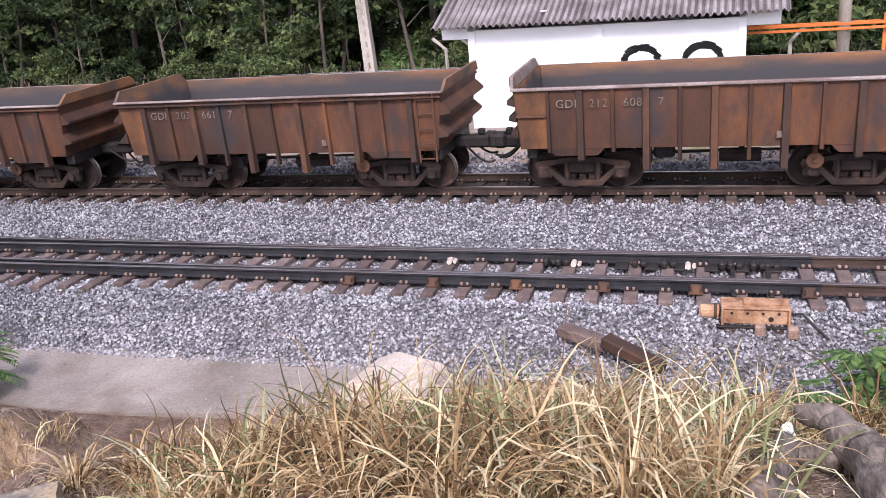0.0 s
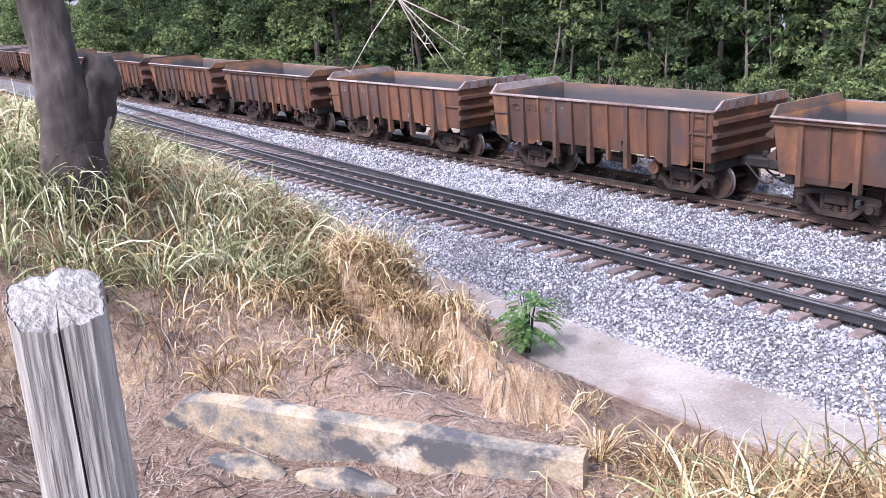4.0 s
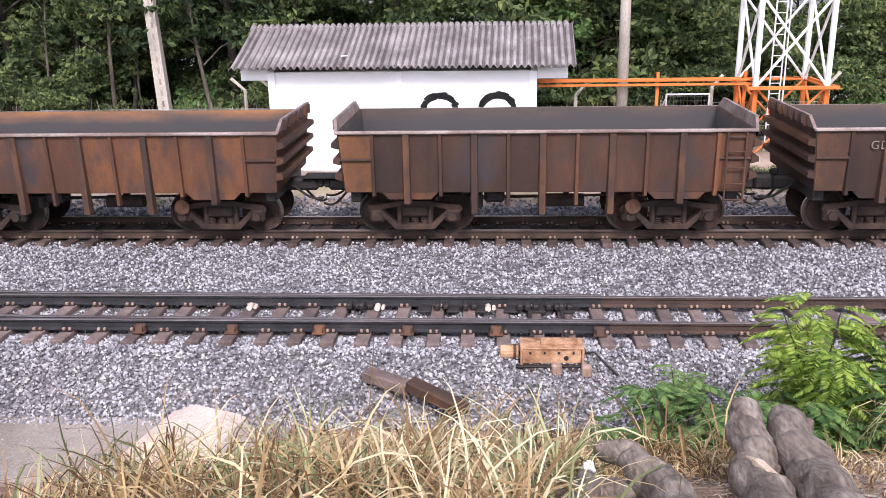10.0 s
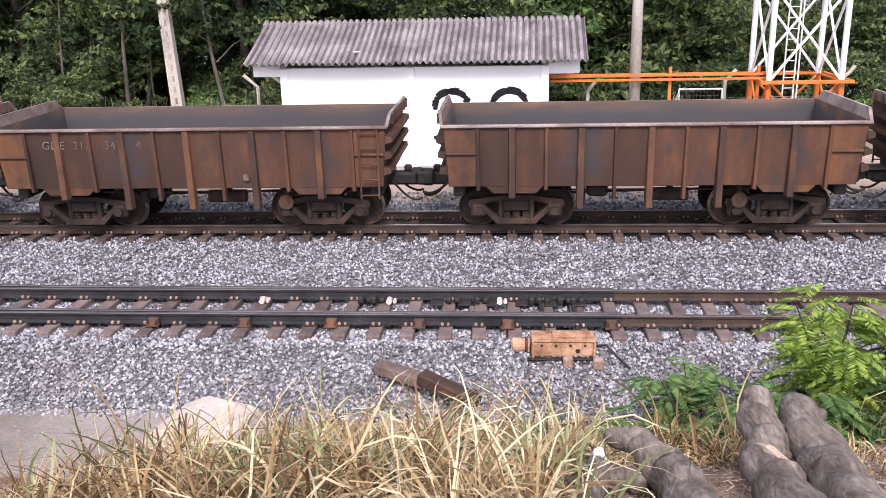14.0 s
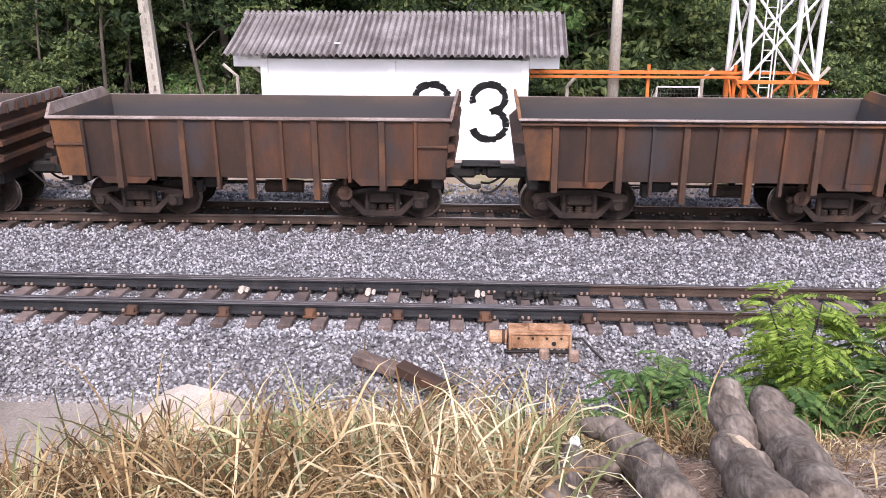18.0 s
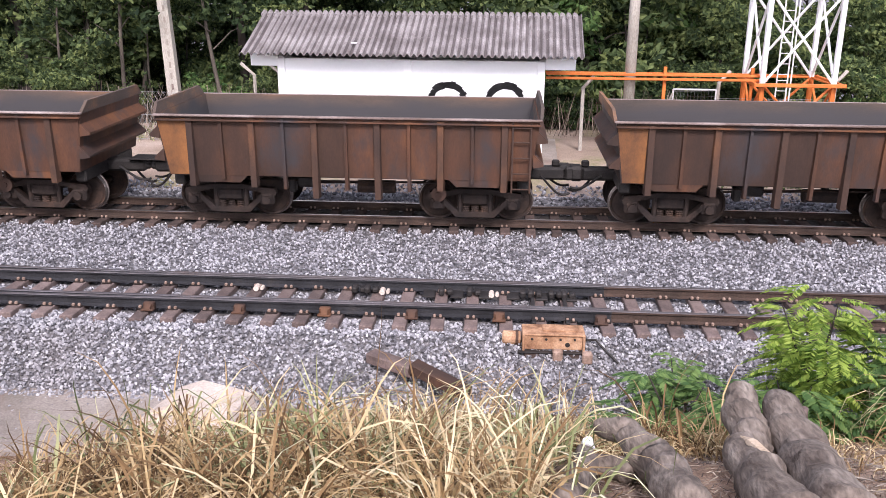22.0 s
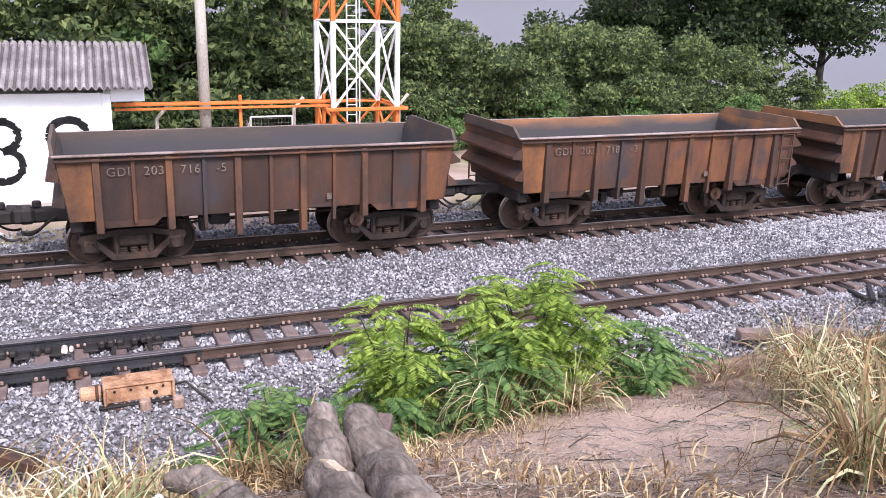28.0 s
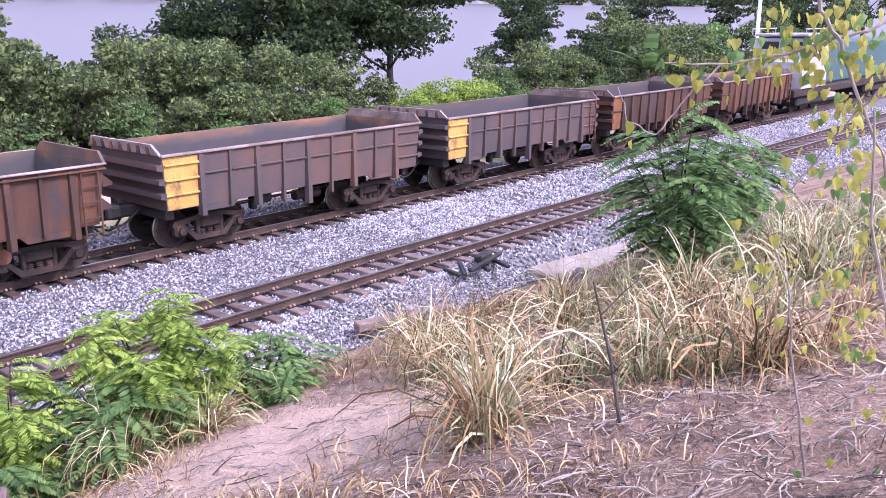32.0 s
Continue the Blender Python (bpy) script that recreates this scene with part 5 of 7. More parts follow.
# slender saplings with bare pale stems at the edge of the wood
SAPLING = [tree_kind(15, 6.5, 0.06, 9, 1.4, LEAF_DARK, SAPBARK, 1500, 0.23, 0.3), tree_kind(16, 5.2, 0.045, 8, 1.2, LEAF_MID, SAPBARK, 1100, 0.22, 0.3)]
x = -66.0
while x < -8.5:
    for _ in range(WR.choice((1, 1, 2, 3))):
        planted("tree", x + WR.uniform(-0.4, 0.4), WR.uniform(29.4, 31.0), SAPLING[WR.randrange(2)], WR.uniform(0.8, 1.3), WR.uniform(0, 6.28), "slender sapling with a bare pale stem", "tree", "saplings at the edge of the wood")
    x += WR.uniform(1.6, 5.0) * (1.0 if x > -40 else 1.5)
# the wood goes on along the line
for k in range(26):
    planted("tree", -92 - k * 5.5, 25.5 + (k % 3) * 4 + WR.uniform(-1, 1), TREES[(k * 2 + 1) % 4], WR.uniform(1.0, 1.4), WR.uniform(0, 6.28), "distant green tree beside the line", "tree", "trees of the wood behind the track")
    planted("shrub", -84 - k * 5.5, 24 + (k % 2) * 4, SHRUBS[(1, 4, 5)[k % 3]], WR.uniform(1.2, 1.7), WR.uniform(0, 6.28), "distant green shrub beside the line", "shrub", "shrubs behind the track")
for k in range(14):
    planted("shrub", -58 - k * 4.2, 30.5 + WR.uniform(-1, 1), SHRUBS[(1, 4, 0)[k % 3]], WR.uniform(1.4, 1.8), WR.uniform(0, 6.28), "distant green shrub beside the line", "shrub", "shrubs behind the track")
for k in range(9):
    planted("tree", -62 - k * 9, 1.0 - k * 0.6 + WR.uniform(-1.5, 1.5), TREES[(1, 3)[k % 2]], WR.uniform(0.8, 1.1), WR.uniform(0, 6.28), "green tree on the bank crest", "tree", "trees on the bank")
# right side: shrubs down to the river, one tall dark tree
for x, y, k in ((-1.5, 32.0, 4), (1.6, 31.4, 5), (4.4, 31.6, 1), (6.8, 33.0, 5), (3.0, 34.0, 4)):
    planted("shrub", x, y, SHRUBS[k], 1.55, x, "tall light green shrub behind the hut", "shrub", "shrubs behind the track")
SHRUBS += [shrub_kind(27, 2.5, 4.2, LEAF_MID, 9000, 0.185), shrub_kind(28, 2.4, 4.0, LEAF_MID, 9000, 0.185), shrub_kind(29, 1.8, 2.4, LEAF_BRIGHT, 5000, 0.15)]
for x, y, k, sc in ((7.5, 31.0, 6, 0.95), (10, 30.3, 7, 0.9), (12.4, 31.0, 6, 1.0), (14.6, 30.4, 7, 0.98), (17.0, 30.4, 6, 1.0), (19.4, 30.6, 6, 0.98), (21.6, 30.2, 7, 0.98), (24.0, 30.6, 6, 0.92), (26.4, 30.4, 7, 0.82), (13.5, 33.5, 6, 1.1), (17.5, 33.8, 7, 1.05), (21.8, 33.6, 6, 1.1), (25.5, 33.2, 7, 1.05), (29.0, 33, 7, 1.0),
                    (29.0, 30.4, 1, 0.85), (31.5, 30.2, 8, 0.8), (34, 30, 8, 0.95), (36.5, 30.4, 8, 0.9), (38.8, 30.2, 2, 1.1), (41.5, 30.0, 4, 1.05), (44, 30.6, 7, 0.95), (46.6, 30.2, 1, 0.9), (50, 31, 3, 0.95), (56, 30, 4, 1.1), (59, 32, 6, 1.1), (63, 31, 1, 1.3), (69, 32, 5, 1.5), (76, 30, 4, 1.6), (84, 31, 3, 1.8), (92, 29, 1, 1.8),
                    (48, 38, 1, 1.3), (60, 38, 3, 1.6), (66, 37, 6, 1.4), (72, 37, 4, 1.7), (12, 28.4, 2, 0.8), (16, 28.6, 5, 0.7), (20, 28.6, 2, 0.9), (25, 28.4, 5, 0.6), (31, 28.4, 2, 0.6), (38, 28.2, 2, 0.7), (46, 28.0, 2, 0.8)):
    planted("shrub", x, y, SHRUBS[k], sc, WR.uniform(0, 6.28), SMALL_DARK if k in (0, 3, 7) else "bright green low shrub beside the river" if k == 8 else "green spreading shrub beside the river", "shrub", "shrubs behind the track")
BROAD = tree_kind(17, 8.6, 0.24, 22, 5.0, LEAF_DARK, TRUNK, 21000, 0.27, 0.42)
for x, y, sc, turn in ((36.8, 36.2, 1.0, 0.4), (30.6, 38.6, 1.05, 2.6), (26.0, 40.5, 0.8, 4.0)):
    planted("tree", x, y, BROAD, sc, turn, "tall dark broad-crowned tree between the track and the river", "tree", "trees beside the river")
for x, y, k, sc in ((5.5, 34, 3, 0.95), (8.5, 33.5, 1, 0.85), (11.5, 35, 3, 0.9), (14.2, 35.2, 1, 0.8), (9.8, 38, 1, 1.0), (15.4, 39, 3, 0.85), (72, 42, 3, 1.2), (83, 38, 0, 1.1), (95, 36, 2, 1.2), (108, 34, 0, 1.4), (120, 36, 2, 1.5), (60, 45, 2, 1.0), (66, 47, 0, 1.2), (78, 44, 2, 1.2)):
    planted("tree", x, y, TREES[k], sc, WR.uniform(0, 6.28), "tall green tree between the track and the river", "tree", "trees beside the river")
# rank dry brush between the yard and the wood
br = np.random.RandomState(44)
nb = 2600
bx_, by_ = br.uniform(-60, 6, nb), br.uniform(27.6, 29.3, nb)
bz_ = height(bx_, by_)
ang_, len_ = br.uniform(0, 6.28, nb), br.uniform(0.5, 1.5, nb)
tip = np.stack([bx_ + np.cos(ang_) * len_ * 0.45, by_ + np.sin(ang_) * len_ * 0.45, bz_ + len_], -1)
root = np.stack([bx_, by_, bz_ - 0.05], -1)
sd_ = np.stack([-np.sin(ang_), np.cos(ang_), 0 * ang_], -1) * 0.014
V = np.stack([root - sd_, root + sd_, tip + sd_ * 0.4, tip - sd_ * 0.4], 1).reshape(-1, 3)
tagged(new("dry_brush", fast_mesh("dry_brush", V, np.arange(4 * nb).reshape(nb, 4), [noisy("brush_twigs", [(0.2, (0.07, 0.05, 0.04)), (0.5, (0.17, 0.125, 0.1)), (0.85, (0.34, 0.28, 0.23))], 2.0, island=0.8, relief=0)])), "grey-brown dry brush along the edge of the wood", "brush", kind="stuff")
# far bank
fb = Shape()
rr = random.Random(9)
cl = []
for k in range(420):
    x = rr.uniform(-500, 900)
    cl.append((x, 332 + rr.uniform(-2, 40), rr.uniform(14, 19), rr.uniform(3, 8)))
far_bank = new("far_bank_wood", crown("far_bank_wood", cl, 42000, 2.4, LEAF_DARK, 5, 0.7))
tagged(far_bank, "dark distant wood along the far river bank", "wood", kind="stuff")
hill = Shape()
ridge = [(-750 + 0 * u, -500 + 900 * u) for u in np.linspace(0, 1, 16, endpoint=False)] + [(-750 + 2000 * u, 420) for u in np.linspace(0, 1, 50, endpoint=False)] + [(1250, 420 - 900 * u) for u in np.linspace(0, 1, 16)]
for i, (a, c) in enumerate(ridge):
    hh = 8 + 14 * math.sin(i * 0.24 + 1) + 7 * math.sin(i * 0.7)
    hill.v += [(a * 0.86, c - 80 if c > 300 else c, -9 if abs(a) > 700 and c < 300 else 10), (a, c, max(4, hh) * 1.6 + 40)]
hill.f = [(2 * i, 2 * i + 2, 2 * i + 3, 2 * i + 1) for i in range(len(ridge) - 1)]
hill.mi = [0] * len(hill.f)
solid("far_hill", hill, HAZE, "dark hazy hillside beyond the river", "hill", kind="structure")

# a banana-like palm
rr = random.Random(31)
pt = Shape().tube([(0, 0, -0.5), (0.1, 0, 1.0), (0.0, 0, 2.2)], [0.16, 0.12, 0.08], 8)
pv, pf = Shape(), None
for k in range(15):
    a, up = rr.uniform(0, 6.28), rr.uniform(0.35, 1.3)
    ln = rr.uniform(1.8, 2.9)
    prev = None
    for i in range(9):
        u = i / 8
        r = ln * u * math.cos(up) * (1 - 0.15 * u)
        z = 2.0 + ln * u * math.sin(up) - 0.9 * u * u * ln * 0.45
        wd = 0.26 * math.sin(math.pi * min(1, 0.08 + u * 0.95)) + 0.01
        c = Vector((math.cos(a) * r, math.sin(a) * r, z))
        sd = Vector((-math.sin(a), math.cos(a), 0)) * wd
        row = [c - sd - Vector((0, 0, 0.08 * wd)), c, c + sd - Vector((0, 0, 0.08 * wd))]
        if prev:
            pv.add(prev + row, [(0, 1, 4, 3), (1, 2, 5, 4)])
        prev = row
planted("palm_tree", 54.3, 29.5, (pt.mesh("trunk", PALEBARK), pv.mesh("crown", LEAF_BUSH)), 1.8, 0.4, "banana-like plant with broad upright fronds", "palm", "", -2.2)


# ---- near bank: post, wall, logs, switch machine, timbers ----
rr = random.Random(8)
post = thing("fence_post_stump", "weathered grey wooden post split by a long crack", "post", pose(-1.847, -0.073, hz(-1.845, -0.06) - 0.3, 0, 0, -14))
post_top = 4.442 - (hz(-1.845, -0.06) - 0.3)
n, rings = 200, 16
vs, fs = [], []
for i in range(rings):
    z = post_top * i / (rings - 1)
    for k in range(n):
        a = 2 * math.pi * k / n
        r = 0.083 * (abs(math.cos(a)) ** 4 + abs(math.sin(a)) ** 4) ** -0.25
        r *= 1 + 0.03 * math.sin(3 * a + 1) + 0.02 * math.sin(7 * a) + 0.014 * math.sin(19 * a + z * 2) + 0.01 * math.sin(43 * a - z * 3) - 0.05 * (z / post_top)
        da = abs((a - 6.25 + math.pi) % (2 * math.pi) - math.pi)
        if da < 0.02:
            r *= 0.7
        zz = z + (-0.032 * math.cos(a) + 0.004 * math.sin(5 * a) + 0.003 * math.sin(11 * a) if i == rings - 1 else 0)
        vs.append((r * math.cos(a), r * math.sin(a), zz))
for i in range(rings - 1):
    for k in range(n):
        fs.append((i * n + k, i * n + (k + 1) % n, (i + 1) * n + (k + 1) % n, (i + 1) * n + k))
part("shaft", Shape().add(vs, fs), POST, post)
top = Shape()
cap = [(v[0] * 0.97, v[1] * 0.97, v[2] - 0.002) for v in vs[-n:]]
top.add(cap + [(0, 0, post_top + 0.004)], [(k, (k + 1) % n, n) for k in range(n)])
part("end_grain", top, POST, post, "pale splintered top")
# black strip set in the notch stands for the shade deep inside
part("crack", Shape().box((0.066, -0.003, post_top * 0.5), (0.01, 0.0045, post_top * 0.96), 0.002, m=None), BLACK, post, "black strip for the shade in the long crack")

# stained concrete wall going down the bank
wall = thing("concrete_wall", "stained old concrete drain wall half buried in the bank", "wall")
A, B = Vector((-8.05, 2.25, 1.3)), Vector((-4.35, 4.45, 1.22))
d = (B - A).normalized()
nrm = Vector((d.y, -d.x, 0))
s = Shape()
secs = []
for u in np.linspace(-0.06, 0.92, 20):
    p = A.lerp(B, u)
    top = p.z + 0.006 * math.sin(u * 21) - (0.28 * ((0.05 - u) / 0.11) ** 2 if u < 0.05 else 0)
    secs.append((p, top))
for p, top in secs:
    w0 = 0.16 + 0.02 * math.sin(p.x * 5)
    for off, z in ((0.0, top - 0.03), (0.03, top), (w0, top + 0.01), (w0 + 0.04, top - 0.04), (w0 + 0.05, top - 1.0), (-0.04, top - 1.0)):
        q = p - nrm * off
        s.v.append((q.x, q.y, z))
for k in range(len(secs) - 1):
    for i in range(6):
        j = (i + 1) % 6
        s.f.append((k * 6 + i, k * 6 + j, (k + 1) * 6 + j, (k + 1) * 6 + i))
        s.mi.append(0)
s.f += [tuple(range(6)), tuple((len(secs) - 1) * 6 + i for i in range(6))]
s.mi += [0, 0]
part("wall_body", s, OLDWALL, wall)
for u0, u1, z in ((0.1, 0.3, -0.5), (0.33, 0.56, -0.46)):
    part("broken_footing", Shape().tube([A.lerp(B, u) + nrm * 0.28 + Vector((0, 0, z + 0.015 * math.sin(u * 60))) for u in np.linspace(u0, u1, 9)], [0.04, 0.1, 0.13, 0.15, 0.15, 0.14, 0.12, 0.1, 0.05], 10, wob=0.12, rnd=rr), OLDWALL, wall, "broken edge of the footing")


# pale concrete block in the grass
s = Shape().prism([(-0.74, -0.5), (-0.6, 0.12), (-0.34, 0.34), (-0.05, 0.45), (0.12, 0.42), (0.45, 0.37), (0.58, 0.33), (0.64, 0.12), (0.8, -0.5)], -0.35, 0.45)
solid("concrete_block", s, PEACH, "pale weathered concrete block in the dry grass", "block", m=pose(-3.65, 8.65, -0.34, -6, 0, -6))


def log(path, radii, label, seed, mat=None):
    r_ = random.Random(seed)
    o = thing("cut_log", label, "log", group="cut logs on the bank")
    pts = [Vector(p) for p in path]
    fine, rad = [], []
    for i in range(len(pts) - 1):
        for u in np.linspace(0, 1, 12, endpoint=i == len(pts) - 2):
            fine.append(pts[i].lerp(pts[i + 1], u) + Vector((0.02 * math.sin(4.0 * (i + u) + seed), 0, 0.012 * math.sin(3.0 * u + seed))))
            rad.append(radii[i] + (radii[i + 1] - radii[i]) * u)
    lead, tail = (fine[0] - fine[1]).normalized(), (fine[-1] - fine[-2]).normalized()
    fine = [fine[0] + lead * rad[0] * 0.35, fine[0] + lead * rad[0] * 0.22] + fine + [fine[-1] + tail * rad[-1] * 0.22, fine[-1] + tail * rad[-1] * 0.35]
    rad = [rad[0] * 0.45, rad[0] * 0.82] + rad + [rad[-1] * 0.82, rad[-1] * 0.45]
    body = Shape().tube(fine, rad, 20)
    for i, v in enumerate(body.v):
        c = fine[i // 20]
        v = Vector(v)
        f = 1 + 0.24 * noise.noise(v * 3.2 + Vector((seed, 0, 0))) + 0.12 * noise.noise(v * 9.0) + 0.07 * noise.noise(v * 21.0)
        body.v[i] = tuple(c + (v - c) * f)
    part("bark", body, mat or BARK, o, smooth=True)
    return o


# the end nearest the rails is the upper end of each log
log([(1.82, 6.05, 1.66), (1.78, 5.7, 1.66), (1.75, 5.4, 1.66), (1.71, 5.1, 1.69)], [0.13, 0.15, 0.15, 0.13], "short grey-brown cut log lying on the bank", 1)
log([(2.1, 5.95, 1.63), (2.05, 5.4, 1.69), (2.0, 4.93, 1.75), (1.8, 3.8, 2.1)], [0.135, 0.165, 0.175, 0.17], "thick grey-brown cut log with peeling bark", 2)
split_log = log([(1.64, 5.2, 1.7), (1.6, 4.75, 1.78), (1.56, 4.44, 1.88), (1.52, 3.75, 2.1)], [0.12, 0.15, 0.16, 0.16], "grey-brown cut log with a pale split face", 3)
part("split_face", Shape().tube([(1.6, 5.18, 1.79), (1.62, 4.95, 1.87), (1.65, 4.72, 1.91), (1.69, 4.55, 1.9)], [0.012, 0.04, 0.035, 0.01], 8), SPLIT, split_log, "pale split wood")
log([(0.66, 5.2, 1.83), (0.8, 5.04, 1.86), (0.95, 4.7, 1.87), (0.97, 4.3, 1.98), (0.95, 3.75, 2.13)], [0.07, 0.11, 0.14, 0.135, 0.13], "bent dark cut log with a rounded broken end", 4)
pale_log = log([(0.54, 4.97, 1.75), (0.45, 4.45, 1.9), (0.31, 3.75, 2.11)], [0.07, 0.085, 0.09], "thin pale cut log beside a dark bent one", 5)
log([(0.6, 4.86, 1.72), (0.82, 4.72, 1.74)], [0.07, 0.08], "small stub of log between two others", 6)
log([(0.36, 3.88, 2.05), (0.5, 3.97, 2.04)], [0.04, 0.045], "short stub of branch against a pale log", 7)
part("cut_end", Shape().tube([(0.545, 4.98, 1.77), (0.548, 5.02, 1.79), (0.56, 5.06, 1.8)], [0.05, 0.045, 0.02], 8, wob=0.3, rnd=random.Random(3)), WHITE, pale_log, "white broken end")

# switch machine on its timbers
mach = thing("switch_machine", "rusty orange switch machine box beside the rails", "switch machine", pose(0.7, 11.33, -0.29, 0, 0, 1))
part("case", Shape().box((0, 0, 0.1), (0.84, 0.34, 0.22), 0.02), MACHINE, mach)
part("lid", Shape().box((0.0, 0.0, 0.225), (0.88, 0.38, 0.03), 0.01), MACHINE, mach, "flat rusty lid")
part("lid", Shape().box((0.1, 0.03, 0.25), (0.5, 0.22, 0.025), 0.01), MACHINE, mach, "raised inspection cover")
for x in (-0.42, 0.43):
    part("end_flange", Shape().box((x, 0, 0.1), (0.035, 0.4, 0.27), 0.01), MACHINE, mach)
part("motor", Shape().tube([(-0.72, 0, 0.1), (-0.7, 0, 0.1), (-0.46, 0, 0.1)], [0.07, 0.1, 0.1], 14), MACHINE, mach, "round motor housing")
part("motor_band", Shape().tube([(-0.53, 0, 0.1), (-0.49, 0, 0.1)], 0.115, 14), RIB, mach)
for x in (-0.3, -0.1, 0.1, 0.3):
    part("case_bolt", Shape().tube([(x, -0.185, 0.16), (x, -0.165, 0.16)], 0.018, 8), BLACK, mach)
part("handle_hole", Shape().tube([(0.2, -0.178, 0.08), (0.2, -0.165, 0.08)], 0.035, 10), BLACK, mach, "dark crank hole")
for x, y in ((0.06, -0.24), (0.47, -0.3)):
    part("foot_block", Shape().box((x, y, -0.05), (0.14, 0.13, 0.16), 0.02), CLIP, mach, "pale rusty foot block")
for x in (-0.3, 0.3):
    part("bearer", Shape().box((x, 0.25, -0.1), (0.22, 0.95, 0.14), 0.015), SLEEPER_DARK, mach, "dark timber bearer")
part("tie_plate", Shape().box((0, -0.02, -0.02), (1.0, 0.46, 0.02), 0.005), BLACK, mach, "oily base plate")
for dx in (-0.12, 0.05):
    part("throw_rod", Shape().box((dx, 0.55, 0.05), (0.05, 0.9, 0.035), 0.008), BLACK, mach)
s = Shape().tube([(0.44, -0.05, 0.1), (0.6, -0.1, 0.14), (0.75, -0.2, 0.0), (0.9, -0.34, -0.1)], 0.018, 6)
part("cable", s, BLACK, mach)

# old timbers lying on the ballast and bank
def timber(x, y, z, ln, turn, tilt, label, mat=SLEEPER):
    return solid("old_timber", Shape().box((0, 0, 0), (ln, 0.22, 0.16), 0.02), mat, label, "timber", m=pose(x, y, z, 0, tilt, turn), group="old timbers by the track")


timber(-1.55, 10.78, -0.4, 0.75, -27, 4, "rotten dark brown timber sticking out of the ballast")
timber(-0.85, 10.4, -0.44, 0.9, -27, 12, "rusty split timber end in the grass", RIB)
timber(2.62, 7.15, 0.72, 0.8, 60, -15, "short dark squared timber leaning on the bank")
timber(10.9, 10.35, -0.34, 1.9, -18, 0, "reddish-brown flat timber on the ballast edge")
timber(13.9, 8.75, -0.02, 1.3, 20, 0, "dark brown timber on the bank edge")
for i, (x, y) in enumerate(((13.6, 11.3), (14.1, 11.2), (14.5, 11.1), (13.3, 11.5))):
    solid("switch_bar", Shape().box((0, 0, 0), (1.1, 0.1, 0.07), 0.015), BLACK, "oily black bar lying beside the rails", "bar", m=pose(x, y, -0.2, 0, 3, 46 + 9 * i), group="oily bars by the track")
s = Shape().box((0, 0, 0), (1.5, 0.1, 0.08), 0.02).box((0.2, 0.15, 0.05), (0.5, 0.2, 0.14), 0.03)
solid("ground_lever", s, BLACK, "black oily ground lever beside the rails", "lever", m=pose(14.0, 11.0, -0.08, 0, 0, 14))
# slab
solid("concrete_slab", Shape().box((0, 0, 0), (4.2, 1.3, 0.18), 0.04), CONC, "pale concrete slab at the foot of the bank", "slab", m=pose(16.2, 9.15, -0.22, 6, 0, -8))

# ---- ballast stones ----
def stones(name, count, box, size, seed, parent, clear=True):
    """Many small angular stones strewn over the ground."""
    rs = np.random.RandomState(seed)
    x, y = rs.uniform(box[0], box[1], count), rs.uniform(box[2], box[3], count)
    keep = np.ones(count, bool)
    for yc in (NEAR_Y, FAR_Y):
        for sd in (-1, 1):
            keep &= np.abs(y - yc - sd * GAUGE / 2) > 0.09
        for step in ((0.505,) if yc == NEAR_Y else (0.52,)):
            on = (np.abs(y - yc) < 1.02) & (np.abs((x / step + 0.5) % 1 - 0.5) * step < 0.11)
            keep &= ~(on & (rs.uniform(size=count) < 0.93))
    x, y = x[keep], y[keep]
    n = len(x)
    z = height(x, y) + rs.uniform(-0.01, 0.02, n)
    z += np.where((np.abs(y - NEAR_Y) < 1.0) | (np.abs(y - FAR_Y) < 1.0), 0.015, 0.03)
    base = np.array([(1, 0, 0), (-1, 0, 0), (0, 1, 0), (0, -1, 0), (0, 0, 1), (0, 0, -1)], float)
    sc = size * rs.uniform(0.6, 1.35, (n, 1, 1)) * rs.uniform(0.78, 1.15, (n, 1, 3))
    v = base[None] * sc + rs.normal(size=(n, 6, 3)) * size * 0.17
    an = rs.uniform(0, 6.28, n)
    ti = rs.uniform(-0.9, 0.9, n)
    c, s_ = np.cos(ti)[:, None], np.sin(ti)[:, None]
    v = np.stack([v[..., 0], v[..., 1] * c - v[..., 2] * s_, v[..., 1] * s_ + v[..., 2] * c], -1)
    c, s_ = np.cos(an)[:, None], np.sin(an)[:, None]
    v = np.stack([v[..., 0] * c - v[..., 1] * s_, v[..., 0] * s_ + v[..., 1] * c, v[..., 2]], -1)
    v += np.stack([x, y, z], -1)[:, None, :]
    t = np.array([(0, 2, 4), (2, 1, 4), (1, 3, 4), (3, 0, 4), (2, 0, 5), (1, 2, 5), (3, 1, 5), (0, 3, 5)])
    q = (t[None] + (np.arange(n) * 6)[:, None, None]).reshape(-1, 3)
    o = new(name, fast_mesh(name, v.reshape(-1, 3), q, [STONE]))
    return tagged(o, "grey and white crushed ballast stones", "ballast", kind="stuff")


stones("ballast_stones", 46000, (-16, 15, 10.25, 11.9), 0.027, 1, None)
stones("ballast_stones", 62000, (-20, 20, 11.9, 16.75), 0.026, 2, None)
stones("ballast_stones", 56000, (-60, -16, 10.6, 16.75), 0.038, 3, None)
stones("ballast_stones", 46000, (15, 55, 10.5, 16.75), 0.038, 4, None)
